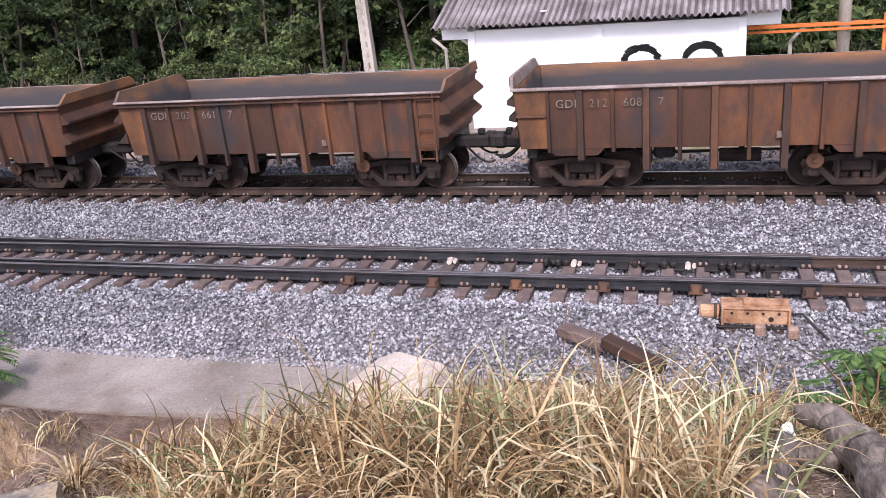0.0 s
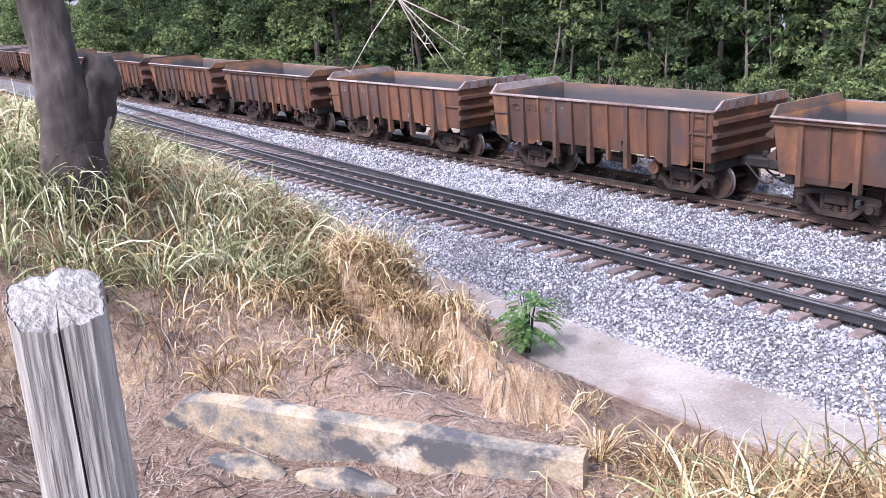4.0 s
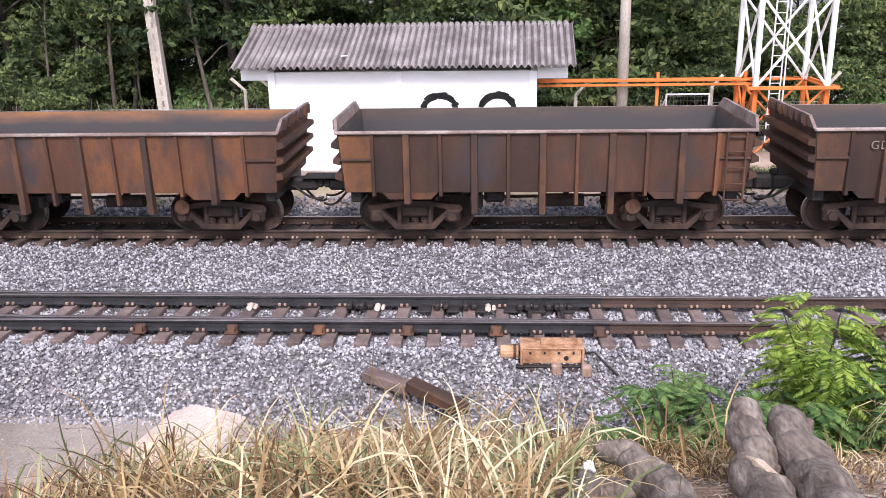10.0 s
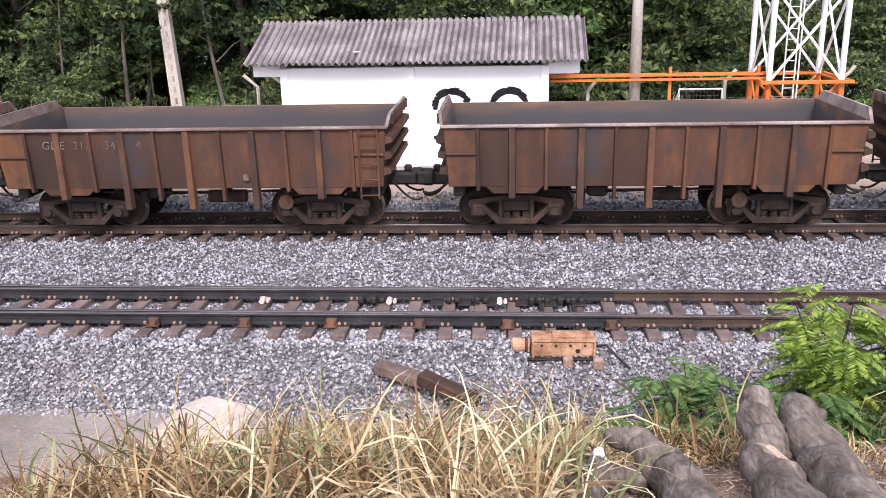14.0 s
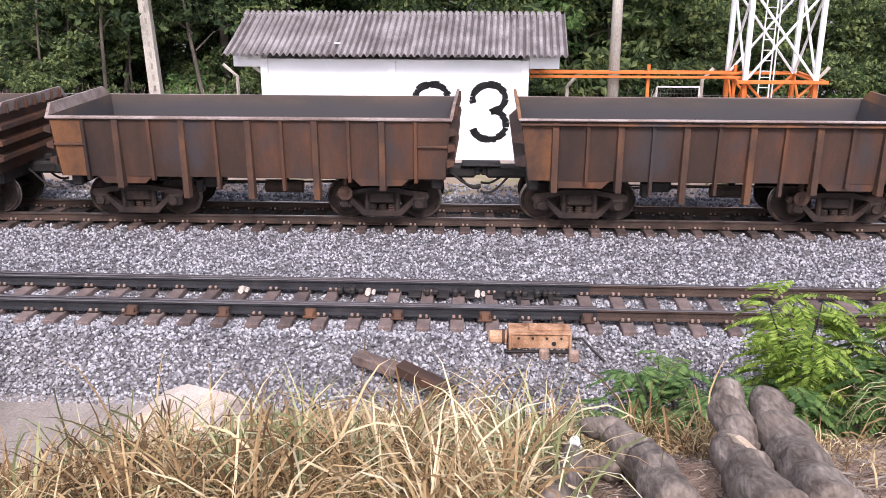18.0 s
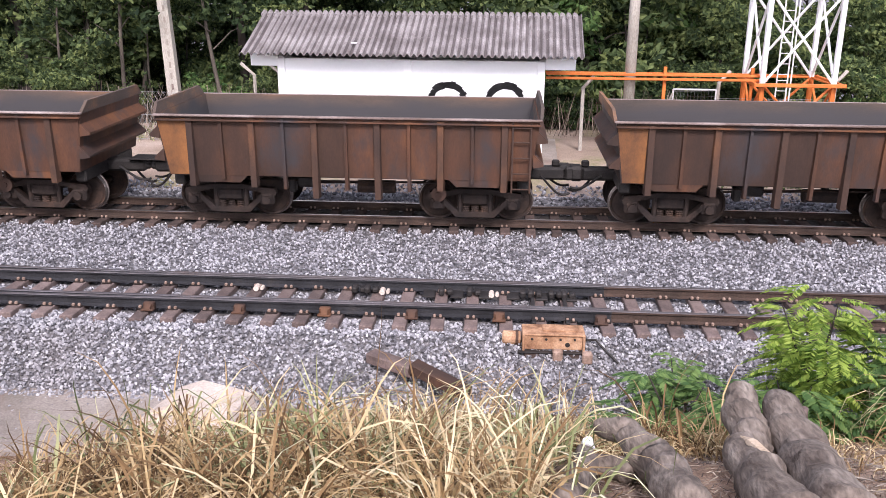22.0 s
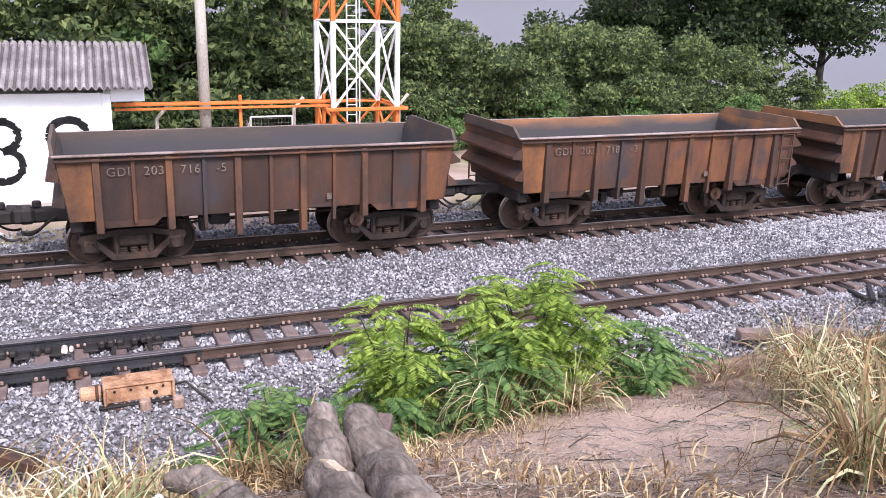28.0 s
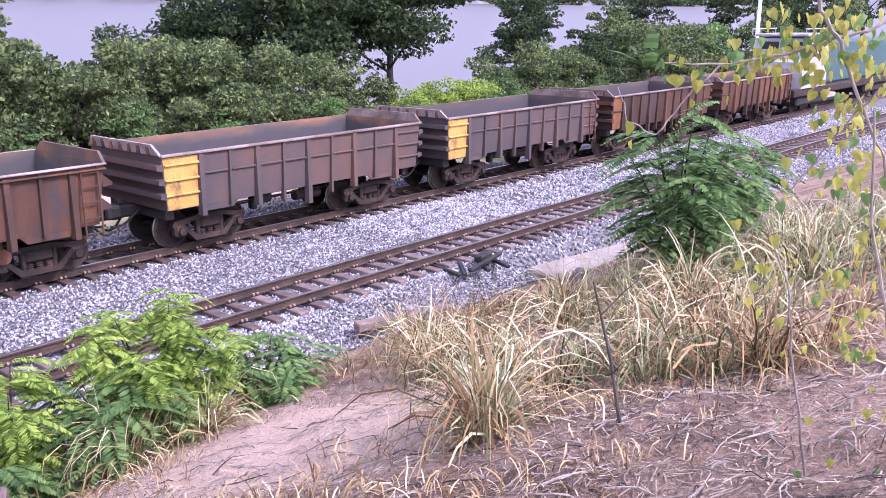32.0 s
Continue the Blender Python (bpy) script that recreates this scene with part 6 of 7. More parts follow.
# oil, brake dust and painted-in wagon shade darken the bed of the far track
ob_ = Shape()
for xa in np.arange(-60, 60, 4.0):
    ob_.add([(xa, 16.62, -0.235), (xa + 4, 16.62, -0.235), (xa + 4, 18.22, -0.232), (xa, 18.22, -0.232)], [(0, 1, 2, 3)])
solid("oily_bed", ob_, noisy("shaded_oily_ballast", [(0.3, (0.02, 0.018, 0.018)), (0.55, (0.055, 0.048, 0.046)), (0.75, (0.12, 0.11, 0.108))], 16.0, rough=0.9, relief=1.0, fine=45), "oily stone bed under the wagons with their shade painted in", "track bed", kind="structure")
stones("ballast_stones", 16000, (-25, 25, 17.9, 21.3), 0.04, 5, None)
# stray stones on the drain strip
stones("stray_stones", 800, (-16, -3, 8.9, 10.3), 0.02, 6, None)


# ---- dry grass ----
def blades(name, roots, mat, length, width, seed, stiff=0.5, label="dry grass"):
    """Arching blades of grass, each a narrow strip of six pieces that leans out of its tuft."""
    rs = np.random.RandomState(seed)
    n = len(roots)
    az = roots[:, 3] + rs.normal(0, 0.7, n)
    lean = rs.uniform(0.05, 1.0, n)
    ln = length * rs.uniform(0.4, 1.3, n)
    bend = rs.uniform(1.0, 4.6, n) * (1 - stiff * 0.4)
    kink = rs.uniform(size=n) < 0.18
    seg = 6
    pts = [np.array(roots[:, :3], float)]
    ang = lean.copy()
    at = rs.randint(2, 5, n)
    for i in range(seg):
        step = ln / seg
        hdir = np.stack([np.cos(az) * np.sin(ang), np.sin(az) * np.sin(ang), np.cos(ang)], -1)
        pts.append(pts[-1] + hdir * step[:, None])
        ang = ang + bend / seg * (0.35 + i * 0.35) + np.where(kink & (at == i), rs.uniform(0.5, 1.6, n), 0)
        az = az + rs.normal(0, 0.16, n)
    side = np.stack([-np.sin(az), np.cos(az), rs.normal(0, 0.35, n)], -1)
    wid = width * rs.uniform(0.5, 1.5, n)
    v = []
    for i, p in enumerate(pts):
        w_ = wid * (0.8, 1.0, 1.0, 0.9, 0.7, 0.45, 0.06)[i]
        v += [p - side * w_[:, None], p + side * w_[:, None]]
    V = np.stack(v, 1)
    q = np.array([(2 * i, 2 * i + 1, 2 * i + 3, 2 * i + 2) for i in range(seg)])
    Q = (q[None] + (np.arange(n) * 2 * (seg + 1))[:, None, None]).reshape(-1, 4)
    o = new(name, fast_mesh(name, V.reshape(-1, 3), Q, [mat]))
    return tagged(o, label, "grass", kind="stuff")


def tufts(spots, per, seed):
    """Roots of the blades of many tufts, with the way in which each leans."""
    rs = np.random.RandomState(seed)
    r = []
    for x, y, rad, m_ in spots:
        k = int(per * m_)
        a, d = rs.uniform(0, 6.28, k), rad * rs.uniform(0, 1, k) ** 0.7
        xs, ys = x + np.cos(a) * d, y + np.sin(a) * d
        r.append(np.stack([xs, ys, height(xs, ys) - 0.02, a], -1))
    return np.concatenate(r)


def field(x0, x1, y0, y1, n, seed, rad=0.22):
    rs = np.random.RandomState(seed)
    return [(rs.uniform(x0, x1), rs.uniform(y0, y1), rad * rs.uniform(0.5, 1.5), rs.uniform(0.4, 1.3)) for _ in range(n)]


# the thick belt in front of the switch
belt = field(-3.4, 0.3, 3.3, 4.6, 36, 6, 0.16) + field(-3.4, 1.1, 4.5, 5.9, 50, 1, 0.16) + field(-1.2, 1.9, 5.9, 6.9, 16, 2, 0.14) + field(-5.0, -3.2, 4.4, 5.2, 12, 3, 0.14)
belt = [q for q in belt if not (q[0] > 0.15 and q[1] < 5.85)]
blades("dry_grass", tufts([q for q in belt if q[0] > -2.2], 46, 1), STRAW, 0.92, 0.0068, 11, -0.2, "tall arching straw-coloured dry grass on the bank")
blades("dry_grass", tufts(belt, 20, 22), STRAW, 0.55, 0.0045, 23, -0.2, "thin tangled straw under the tall grass")
blades("dry_grass", tufts(field(-3.2, 0.4, 3.6, 6.4, 40, 4, 0.18), 34, 2), GREEN_GRASS, 0.88, 0.0068, 12, 0.0, "tall grass still half green among the straw")
blades("flattened_grass", tufts([q for q in field(-4.2, 3.0, 3.6, 7.4, 130, 5, 0.4) if q[0] < 0.2 or q[1] > 5.6], 44, 3), STRAW, 0.45, 0.005, 13, -0.8, "flattened mat of dry straw")
blades("grass_stalks", tufts(field(-3.5, 1.5, 5.0, 6.6, 14, 31, 0.1), 3, 31), STRAW, 1.2, 0.005, 31, 1.2, "single tall dry grass stalks")
blades("dry_grass", tufts([q for q in belt if q[0] <= -2.2], 44, 46), STRAW, 0.72, 0.0066, 46, -0.3, "shorter arching straw at the end of the belt")
# left bank
blades("dry_grass", tufts(field(-10.3, -7.7, 5.2, 5.8, 56, 47, 0.16), 46, 47), STRAW, 0.5, 0.0065, 47, -1.2, "straw hanging down over the broken bank edge")
blades("dry_grass", tufts(field(-7.9, -5.6, 5.0, 5.7, 10, 71, 0.12), 26, 71), STRAW, 0.4, 0.0055, 71, -1.2, "thin straw over the broken bank edge")
blades("dry_grass", tufts(field(-13.8, -9.3, 4.4, 6.5, 120, 6, 0.18), 55, 4), STRAW, 0.62, 0.0075, 14, 0.0, "orange straw hanging over the bank edge")
blades("green_grass", tufts(field(-18.5, -9.8, 1.4, 6.8, 210, 7, 0.2), 44, 5), GREEN_GRASS, 0.95, 0.009, 15, 0.0, "grey-green tufted grass on the bank")
blades("dry_grass", tufts(field(-13, -7.6, 2.6, 5.6, 110, 8, 0.3), 40, 6), STRAW, 0.5, 0.006, 16, -0.4, "thin dry grass on bare soil")
blades("dry_grass", tufts(field(-34, -16, 2.0, 7.8, 190, 9, 0.4), 55, 7), STRAW, 0.7, 0.013, 17, 0.1, "pale dry grass on the far bank crest")
blades("dry_grass", tufts(field(-17.5, -9.4, 1.6, 6.6, 130, 45, 0.22), 40, 45), STRAW, 0.8, 0.0085, 45, -0.2, "bent straw among the green tufts")
# right bank tufts
right = [(4.6, 3.45, 0.14, 1.7), (4.9, 3.7, 0.14, 1.6), (4.5, 7.9, 0.16, 1.8), (4.1, 7.6, 0.16, 1.4), (5.1, 7.7, 0.14, 1.3), (7.4, 5.7, 0.2, 2.4), (7.0, 6.1, 0.2, 1.4), (8.4, 7.8, 0.25, 1.6), (8.0, 7.2, 0.25, 1.4), (9.0, 7.4, 0.25, 1.4), (9.6, 6.1, 0.25, 2.2), (10.2, 6.7, 0.2, 1.6), (9.9, 4.5, 0.2, 2.6), (9.2, 4.9, 0.2, 1.6), (10.6, 4.9, 0.25, 2), (11.4, 5.3, 0.3, 2), (12.4, 5.8, 0.3, 2.2), (7.6, 3.6, 0.2, 1.0), (12.7, 4.5, 0.4, 2.6), (13.4, 5.0, 0.4, 2.6), (12.4, 3.9, 0.4, 2.6), (14.5, 4.6, 0.5, 2.6), (11.2, 3.6, 0.3, 2.0), (6.2, 4.6, 0.15, 0.8), (6.6, 3.4, 0.15, 0.8)]
blades("dry_grass", tufts(right + field(5.6, 9.0, 2.2, 4.2, 14, 49, 0.15), 60, 8), STRAW, 1.1, 0.0066, 18, -0.7, "arching tufts of straw-coloured grass")
blades("dry_grass", tufts(right + field(10.5, 17, 2.6, 7.2, 70, 21, 0.3) + field(6.2, 9.5, 2.4, 4.4, 18, 48, 0.16), 38, 9), GREEN_GRASS, 1.15, 0.0062, 19, -0.5, "half green tufts of tall grass")
blades("dry_grass", tufts(field(7.2, 13.5, 6.6, 8.9, 46, 10, 0.25), 34, 10), STRAW, 0.55, 0.006, 20, 0.0, "dry grass along the bank edge")
blades("flattened_grass", tufts([q for q in field(2.4, 12, 2.0, 7.2, 170, 11, 0.4) if math.hypot(q[0] - PATCH[0], q[1] - PATCH[1]) > 1.4], 26, 11), STRAW, 0.32, 0.0045, 21, -0.9, "scattered flattened straw on bare soil")

blades("lawn_grass", tufts(field(4.6, 8.2, 21.6, 24.2, 150, 41, 0.3), 40, 41), LEAF_MID, 0.2, 0.012, 41, 0.2, "short green grass in the yard beside the track")
blades("lawn_grass", tufts(field(-14, -7.5, 25.8, 27.6, 60, 42, 0.35), 20, 42), GREEN_GRASS, 0.4, 0.012, 42, 0.2, "rough half dry grass in the yard")
# small sticks and litter on the soil
rs = np.random.RandomState(60)
n = 100000
x, y = np.where(rs.uniform(size=n) < 0.48, rs.uniform(-12, -3, n), rs.uniform(-0.2, 13, n)), rs.uniform(0.3, 7.5, n)
# the trodden patch is swept nearly bare
bare = (np.hypot(x - PATCH[0], y - PATCH[1]) > 1.5) | (rs.uniform(size=n) < 0.2)
x, y = x[bare], y[bare]
n = len(x)
z = height(x, y) + 0.006
an, ln = rs.uniform(0, 6.28, n), 0.02 + 0.16 * rs.uniform(0, 1, n) ** 2.2
w_ = rs.uniform(0.0014, 0.0046, n)
dx, dy = np.cos(an), np.sin(an)
h2 = height(x + dx * ln, y + dy * ln) + rs.uniform(0.005, 0.03, n)
V = np.stack([np.stack([x - dy * w_, y + dx * w_, z], -1), np.stack([x + dy * w_, y - dx * w_, z], -1), np.stack([x + dx * ln + dy * w_, y + dy * ln - dx * w_, h2], -1), np.stack([x + dx * ln - dy * w_, y + dy * ln + dx * w_, h2], -1)], 1).reshape(-1, 3)
tagged(new("dry_litter", fast_mesh("dry_litter", V, np.arange(4 * n).reshape(n, 4), [noisy("litter", [(0.2, (0.05, 0.035, 0.03)), (0.5, (0.25, 0.18, 0.135)), (0.85, (0.47, 0.385, 0.3))], 2.0, island=0.8, relief=0)])), "dry sticks and leaf litter on the soil", "litter", kind="stuff")


# fallen twigs, real sticks with some thickness
tw_r = random.Random(61)
for label, mt, cnt in (("dark fallen twigs on the soil", TRUNK, 350), ("pale fallen twigs on the soil", TWIG, 900), ("grey-brown fallen twigs on the soil", PALEBARK, 900)):
    s = Shape()
    for _ in range(cnt):
        x, y = (tw_r.uniform(-11, -3.5), tw_r.uniform(0.3, 4.8)) if tw_r.random() < 0.5 else (tw_r.uniform(2.2, 11), tw_r.uniform(0.8, 6.5))
        a, ln = tw_r.uniform(0, 6.28), tw_r.uniform(0.08, 0.4)
        bnd = tw_r.uniform(-0.5, 0.5)
        pts, px_, py_ = [], x, y
        for i in range(4):
            pts.append((px_, py_, hz(px_, py_) + 0.008 + (0.03 * tw_r.random() if i else 0)))
            px_, py_ = px_ + math.cos(a) * ln / 3, py_ + math.sin(a) * ln / 3
            a += bnd
        r = tw_r.uniform(0.0025, 0.007)
        s.tube(pts, [r, r, r * 0.8, r * 0.4], 4)
    tagged(new("fallen_twigs", s.mesh("fallen_twigs", mt)), label, "twigs", kind="stuff")


# ---- feathery bushes ----
def feathery(name, x, y, rad, tall, count, mat, seed, label, leaf=0.1, z=None):
    """A bush of stems with compound leaves, each a stalk with pairs of narrow leaflets."""
    rs = np.random.RandomState(seed)
    r_ = random.Random(seed)
    o = thing(name, label, "bush", pose(x, y, hz(x, y) if z is None else z), group="feathery bushes on the bank")
    st, C, D = Shape(), [], []
    stems = 8
    for k in range(stems):
        a, d = k * 2.4 + r_.uniform(-0.4, 0.4), rad * math.sqrt((k + 0.5) / stems) * 0.8
        tip = Vector((math.cos(a) * d, math.sin(a) * d, tall * (1.0 - 0.5 * (d / rad) ** 2) * r_.uniform(0.82, 1.0)))
        st.tube([(0, 0, -0.2), tip * 0.5 + Vector((0, 0, tall * 0.12)), tip], [0.028, 0.016, 0.005], 5)
        n_f = max(3, count // stems)
        for q in range(n_f):
            u = 0.3 + 0.72 * (q + r_.random()) / n_f
            root = tip * u + Vector((r_.gauss(0, rad * 0.05), r_.gauss(0, rad * 0.05), r_.gauss(0, tall * 0.03)))
            az = r_.uniform(0, 6.28) if u > 0.85 else a + r_.gauss(0, 1.0)
            out = Vector((math.cos(az), math.sin(az), r_.uniform(-0.05, 0.4))).normalized()
            frond = leaf * r_.uniform(3.6, 6.0)
            sd = out.cross(Vector((0, 0, 1))).normalized()
            pairs = 17
            for i in range(pairs):
                f = (i + 0.6) / pairs
                p = root + out * (frond * f) - Vector((0, 0, frond * 0.55 * f * f))
                ll = leaf * (0.35 + 1.0 * math.sin(math.pi * (0.12 + 0.8 * f)))
                for sg in (-1, 1):
                    dd = (sd * sg + out * 0.5 - Vector((0, 0, 0.3 + 0.25 * r_.random()))).normalized()
                    C.append(p + dd * (ll * 0.5))
                    D.append(dd * ll)
    C, D = np.array(C), np.array(D)
    ln = np.linalg.norm(D, axis=1)
    n_ = len(C)
    d = D / ln[:, None]
    side = np.cross(d, np.array([0, 0, 1.0]) + rs.normal(0, 0.18, (n_, 3)))
    side /= np.linalg.norm(side, axis=1, keepdims=True) + 1e-9
    wd = (ln * 0.17)[:, None]
    v = np.stack([C - d * ln[:, None] * 0.5, C + side * wd, C + d * ln[:, None] * 0.5, C - side * wd], 1).reshape(-1, 3)
    part("stem", st, TRUNK, o)
    part("leaves", fast_mesh("leaves", v, np.arange(4 * n_).reshape(n_, 4), [mat]), None, o)
    return o


feathery("acacia_bush", 5.05, 8.6, 1.15, 1.95, 400, LEAF_BRIGHT, 51, "bright green feathery bush on the bank above the rails", 0.088)
feathery("acacia_bush", 3.4, 8.65, 0.78, 2.0, 210, LEAF_BRIGHT, 52, "bright green feathery bush with layered leaves", 0.088)
feathery("acacia_bush", 6.35, 8.35, 0.85, 0.95, 120, LEAF_BUSH, 53, "low green feathery bush beside a taller one")
feathery("acacia_bush", 1.95, 8.6, 1.4, 0.9, 210, LEAF_BUSH, 54, "low blue-green feathery bush by the ballast", 0.095)
feathery("acacia_bush", 2.95, 8.0, 0.8, 0.75, 110, LEAF_BUSH, 55, "low green bush among the grass")
feathery("acacia_bush", 4.3, 8.2, 0.9, 1.1, 130, LEAF_BUSH, 59, "dark green low growth between two bright bushes", 0.11)
feathery("acacia_bush", -10.1, 8.8, 0.35, 1.3, 44, LEAF_BUSH, 56, "small upright feathery seedling at the foot of the bank", 0.1)
feathery("acacia_bush", 12.0, 5.8, 1.0, 2.9, 150, LEAF_BUSH, 57, "tall feathery bush with drooping leaves by the bank", 0.15)
feathery("acacia_bush", 14.6, 6.3, 1.2, 2.3, 170, LEAF_BUSH, 58, "spreading feathery bush behind the tall grass", 0.15)

# ---- the big trunk on the left bank ----
tr = thing("tree", "old dark tree trunk with a broken burl on the bank", "tree")
r_ = random.Random(71)
bx, by, bz = -11.45, 2.55, hz(-11.45, 2.55)
pts = [(bx + 0.05, by - 0.02, bz - 0.4), (bx, by, bz + 0.1), (bx, by, 3.5), (bx - 0.02, by + 0.02, 4.0), (bx - 0.08, by - 0.02, 4.5), (bx - 0.12, by - 0.08, 5.2), (bx - 0.2, by - 0.2, 6.5), (bx, by, 8.5)]


def gnarled(path, radii, amount, seed):
    """A rough tube: rings close together, pushed in and out by noise."""
    pv, pr = [Vector(p) for p in path], []
    line = []
    for i in range(len(pv) - 1):
        k = max(2, int((pv[i + 1] - pv[i]).length / 0.05))
        for j in range(k):
            line.append(pv[i].lerp(pv[i + 1], j / k))
            pr.append(radii[i] + (radii[i + 1] - radii[i]) * j / k)
    sh = Shape().tube(line, pr, 32)
    for i, v in enumerate(sh.v):
        c, v = line[i // 32], Vector(v)
        q = Vector((v.x * 3, v.y * 3, v.z * 1.2)) + Vector((seed, 0, 0))
        sh.v[i] = tuple(c + (v - c) * (1 + amount * (noise.noise(q) + 0.6 * noise.noise(q * 3.1) + 0.35 * noise.noise(q * 7.7))))
    return sh


part("trunk", gnarled(pts, [0.42, 0.38, 0.33, 0.31, 0.27, 0.26, 0.24, 0.2], 0.2, 3), TRUNK, tr, smooth=True)
part("burl", gnarled([(bx, by + 0.1, 3.2), (bx, by + 0.28, 3.7), (bx + 0.03, by + 0.42, 4.1), (bx, by + 0.46, 4.38), (bx, by + 0.46, 4.44)], [0.2, 0.26, 0.25, 0.14, 0.05], 0.3, 8), TRUNK, tr, "knobbly broken burl", True)
part("broken_limb", Shape().tube([(bx + 0.1, by + 0.25, 3.1), (bx + 0.12, by + 0.36, 3.5), (bx + 0.12, by + 0.48, 3.78)], [0.13, 0.09, 0.05], 9, wob=0.15, rnd=r_), PALEBARK, tr, "pale splintered limb")
for k in range(4):
    a = k * 1.7
    part("limb", Shape().tube([(bx, by, 7.5 + k * 0.3), (bx + 1.5 * math.cos(a), by + 1.5 * math.sin(a), 9 + k * 0.2), (bx + 3 * math.cos(a), by + 3 * math.sin(a), 10)], [0.13, 0.08, 0.02], 7), TRUNK, tr)
rr = random.Random(72)
cl = [(bx + 3.2 * math.cos(k * 1.7) + rr.gauss(0, 0.7), by + 3.2 * math.sin(k * 1.7) + rr.gauss(0, 0.7), 10 + rr.gauss(0, 0.5), rr.uniform(0.5, 1.1)) for k in range(4) for _ in range(4)]
part("crown", crown("crown", cl, 3000, 0.16, LEAF_DARK, 73), None, tr)

# bleached dead branch hanging into view
tw = thing("dead_branch", "bleached bare twigs of a dead overhanging branch", "branch")
base = Vector((-4.32, 2.47, 4.92))
up_end = Vector((-4.2, 2.0, 6.6))
part("twig", Shape().tube([up_end, (up_end + base) / 2 + Vector((0.05, 0.1, 0)), base], [0.011, 0.008, 0.005], 6), TWIG, tw)
ends_ = [((-4.47, 2.22, 4.52), 0.3), ((-4.1, 2.74, 4.6), 0.2), ((-4.2, 2.62, 4.57), 0.1), ((-4.06, 2.78, 4.72), 0.15), ((-4.15, 2.68, 4.52), 0.2)]
rr = random.Random(14)
for (p, _), k in zip(ends_, range(9)):
    p = Vector(p)
    mid = base.lerp(p, 0.5) + Vector((rr.uniform(-0.03, 0.03), rr.uniform(-0.03, 0.03), rr.uniform(-0.02, 0.03)))
    part("twig", Shape().tube([base + Vector((0, 0, 0.0)), mid, p], [0.0045, 0.0032, 0.0012], 5), TWIG, tw)
    for _ in range(2):
        q = mid.lerp(p, rr.random())
        part("twig", Shape().tube([q, q + Vector((rr.uniform(-0.06, 0.06), rr.uniform(-0.06, 0.1), rr.uniform(-0.1, 0.06)))], [0.003, 0.0012], 4), TWIG, tw)


# ---- vines and a dry stick on the bank to the right ----
vine = thing("climbing_vine", "bare climbing vine stems with yellowing heart-shaped leaves", "vine")
rr = random.Random(88)


def vine_stem(pts, r):
    pts = [Vector(p) for p in pts]
    fine = []
    for i in range(len(pts) - 1):
        for u in np.linspace(0, 1, 5, endpoint=i == len(pts) - 2):
            fine.append(pts[i].lerp(pts[i + 1], u) + Vector((rr.uniform(-0.006, 0.006), rr.uniform(-0.006, 0.006), rr.uniform(-0.006, 0.006))))
    part("stem", Shape().tube(fine, list(np.linspace(r, r * 0.5, len(fine))), 6), PALEBARK, vine)
    return fine


ST = [vine_stem([(4.75, 0.9, 4.95), (4.43, 1.22, 4.73), (4.37, 1.39, 4.68), (4.31, 1.56, 4.62), (4.22, 1.77, 4.58), (4.11, 2.0, 4.59)], 0.008),
      vine_stem([(4.3, 1.5, 5.6), (4.37, 1.4, 4.82), (4.4, 1.31, 4.68), (4.41, 1.25, 4.51), (4.45, 1.1, 4.2), (4.5, 0.95, 3.6), (4.5, 0.9, hz(4.5, 0.9) - 0.05)], 0.011),
      vine_stem([(4.5, 1.0, 4.6), (4.42, 1.19, 4.42), (4.37, 1.31, 4.25), (4.28, 1.45, 3.98), (4.2, 1.6, 3.8)], 0.006),
      vine_stem([(4.22, 1.77, 4.58), (4.16, 1.9, 4.44), (4.08, 2.01, 4.25), (4.02, 2.13, 4.32), (4.01, 2.18, 4.47)], 0.005),
      vine_stem([(4.55, 0.8, hz(4.55, 0.8) - 0.05), (4.5, 1.0, 3.4), (4.4, 1.1, 3.9), (4.42, 1.15, 4.4)], 0.01),
      vine_stem([(4.4, 1.25, hz(4.4, 1.25) - 0.05), (4.3, 1.35, 3.2), (4.28, 1.4, 3.6), (4.2, 1.5, 3.9)], 0.007)]


def heart(centre, size, seed):
    r_ = random.Random(seed)
    o = [(0, 0), (0.3, 0.12), (0.52, -0.1), (0.46, -0.5), (0.2, -0.9), (0, -1.15), (-0.2, -0.9), (-0.46, -0.5), (-0.52, -0.1), (-0.3, 0.12)]
    m_ = Matrix.Translation(centre) @ Euler((r_.uniform(0.9, 1.9), r_.uniform(-0.5, 0.5), r_.uniform(0, 6.28))).to_matrix().to_4x4()
    vs = [m_ @ Vector((a * size, b_ * size, -0.25 * size * abs(a) + 0.12 * size * b_)) for a, b_ in o] + [m_ @ Vector((0, -0.5 * size, 0.08 * size))]
    return vs, [(i, (i + 1) % 10, 10) for i in range(10)]


k = 0
for f, count, spread in ((ST[0], 50, 0.05), (ST[1], 110, 0.12), (ST[2], 34, 0.08), (ST[3], 5, 0.03), (ST[4], 36, 0.12), (ST[5], 20, 0.12)):
    for _ in range(count):
        p = rr.choice(f)
        c = p + Vector((rr.gauss(0, spread), rr.gauss(0, spread), rr.gauss(-0.03, spread)))
        s = Shape().add(*heart(c, rr.uniform(0.026, 0.055), k))
        k += 1
        part("leaf", s, LEAF_YELLOW if rr.random() < 0.8 else LEAF_BUSH, vine)

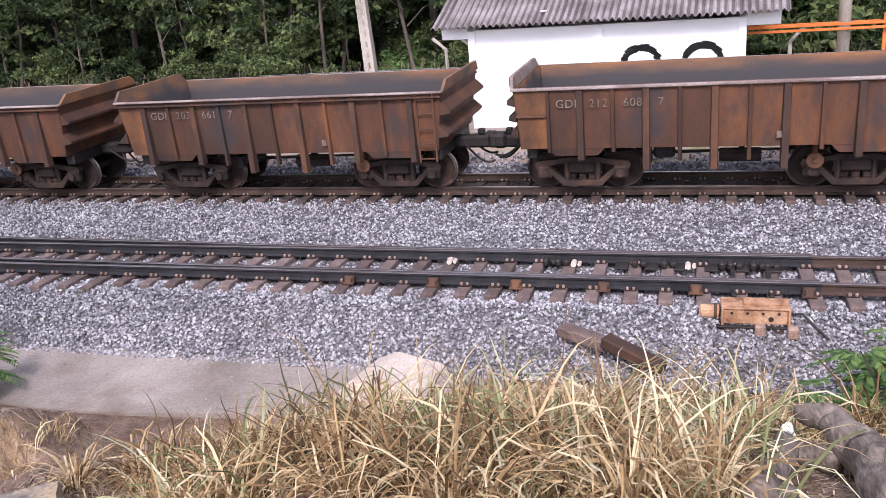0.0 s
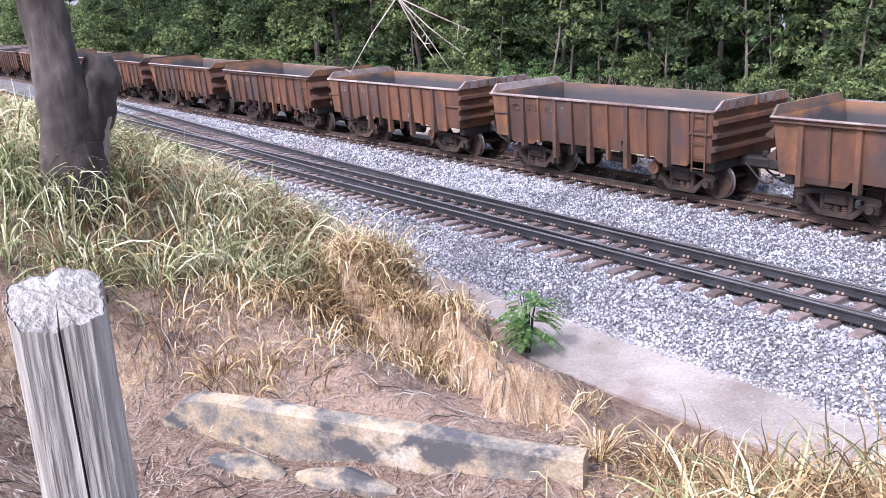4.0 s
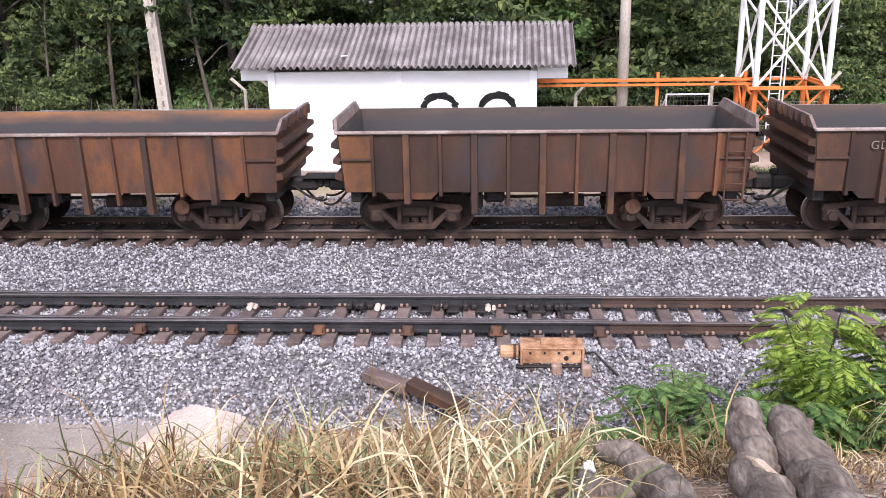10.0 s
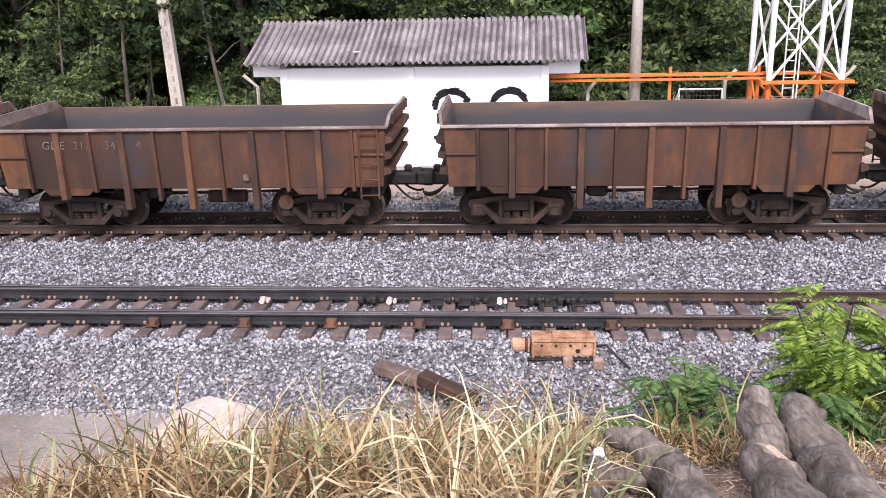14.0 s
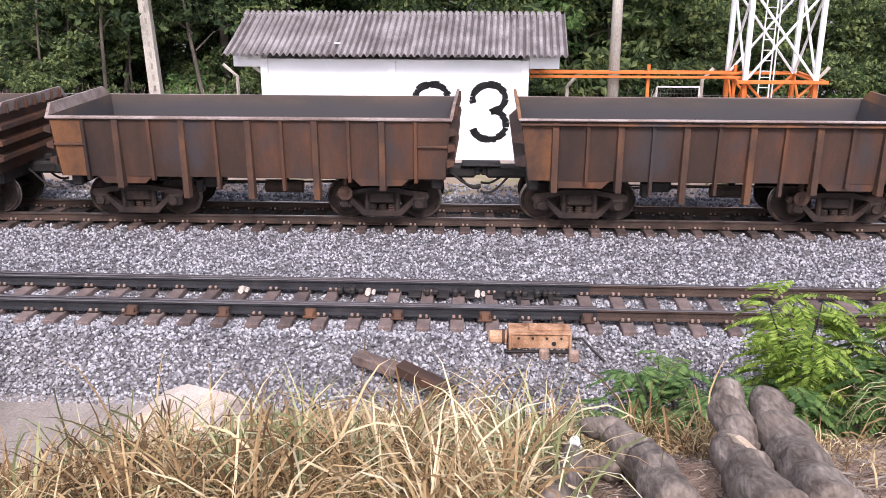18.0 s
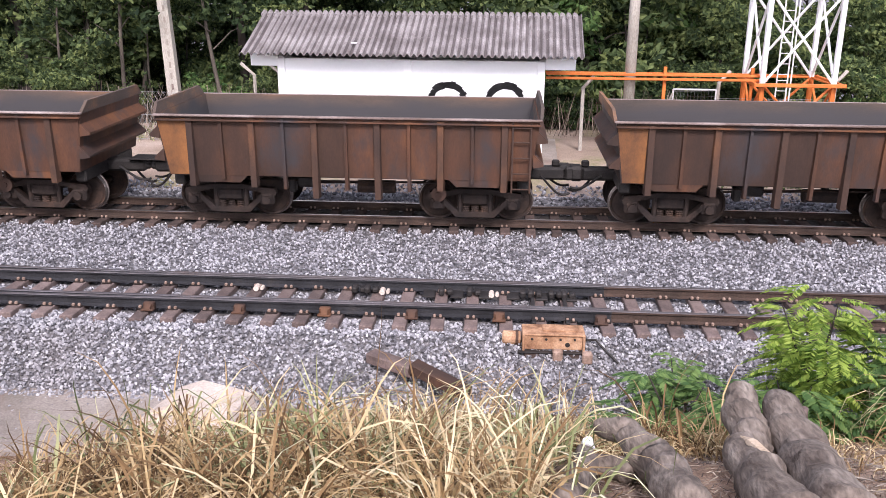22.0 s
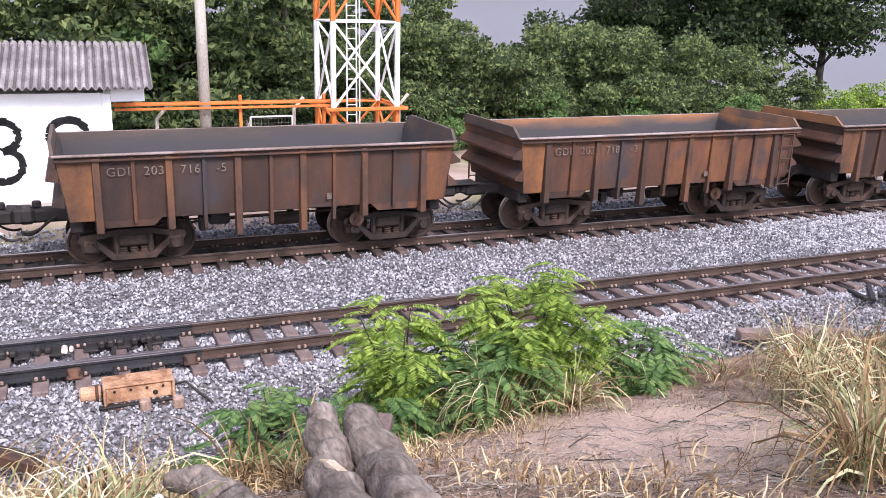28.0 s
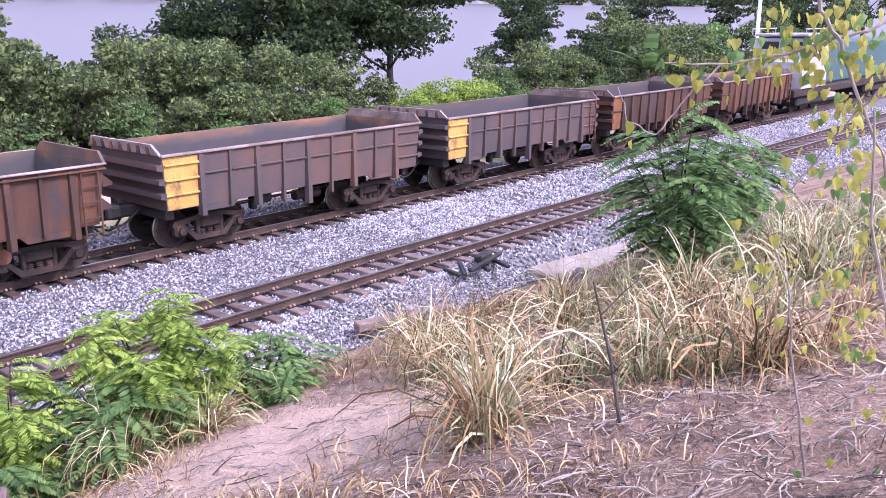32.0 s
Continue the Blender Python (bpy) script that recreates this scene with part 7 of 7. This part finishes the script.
CLUSTERS = ((4.42, 1.72, 4.6), (4.43, 1.6, 4.67), (4.44, 1.48, 4.73), (4.45, 1.33, 4.75), (4.45, 1.28, 4.4), (4.43, 1.42, 4.55), (4.45, 1.22, 4.05), (4.46, 1.25, 3.6), (4.5, 1.14, 3.3), (4.45, 1.18, 4.6))
for cx, cy, cz in CLUSTERS:
    for _ in range(20):
        c = Vector((cx + rr.gauss(0, 0.07), cy + rr.gauss(0, 0.06), cz + rr.gauss(0, 0.06)))
        s = Shape().add(*heart(c, rr.uniform(0.028, 0.055), k))
        k += 1
        part("leaf", s, LEAF_YELLOW if rr.random() < 0.7 else LEAF_BUSH, vine)

stick = thing("dry_sapling", "bare dry sapling stick standing in the grass", "sapling")
z0 = hz(4.78, 2.5)
part("stick", Shape().tube([(4.78, 2.5, z0 - 0.1), (4.8, 2.62, z0 + 0.4), (4.86, 2.8, z0 + 0.85)], [0.014, 0.011, 0.006], 6), TRUNK, stick)
part("side_twig", Shape().tube([(4.83, 2.72, z0 + 0.65), (4.92, 2.62, z0 + 0.8), (5.05, 2.5, z0 + 0.95)], [0.006, 0.004, 0.002], 5), TRUNK, stick)
part("side_twig", Shape().tube([(4.8, 2.6, z0 + 0.3), (4.74, 2.5, z0 + 0.42)], [0.005, 0.002], 5), TRUNK, stick)


# ---- what moves ----
def motions():
    times = [i * 2.0 for i in range(17)]
    for k, o in WAGONS:
        x0 = GAP0 + (k + 0.5) * PITCH + (SLACK if k % 2 == 0 else -SLACK)
        walk(o, [(t, pose(x0 - gone(t), FAR_Y, 0)) for t in times])
    walk(loco, [(t, pose(GAP0 + (LAST + 1) * PITCH - gone(t), FAR_Y, 0)) for t in times])
    # all wheels turn alike: one set of keys for each of the two axle places in a bogie
    lead = {}
    for k, o in WAGONS:
        for bo in o.children:
            if not bo.name.startswith("bogie"):
                continue
            for ws in bo.children:
                if not ws.name.startswith("wheelset"):
                    continue
                x = -0.74 if ws.matrix_basis.translation.x < 0 else 0.74
                if x not in lead:
                    rows = []
                    for i in range(481):
                        t = i / 15
                        rows.append((t, pose(x, 0, WHEEL_R) @ Matrix.Rotation(-gone(t) / WHEEL_R, 4, "Y")))
                    walk(ws, rows)
                    lead[x] = ws
                else:
                    ws.rotation_mode = "QUATERNION"
                    ws.animation_data_create()
                    ws.animation_data.action = lead[x].animation_data.action
                    ws.animation_data.action_slot = lead[x].animation_data.action_slot


motions()
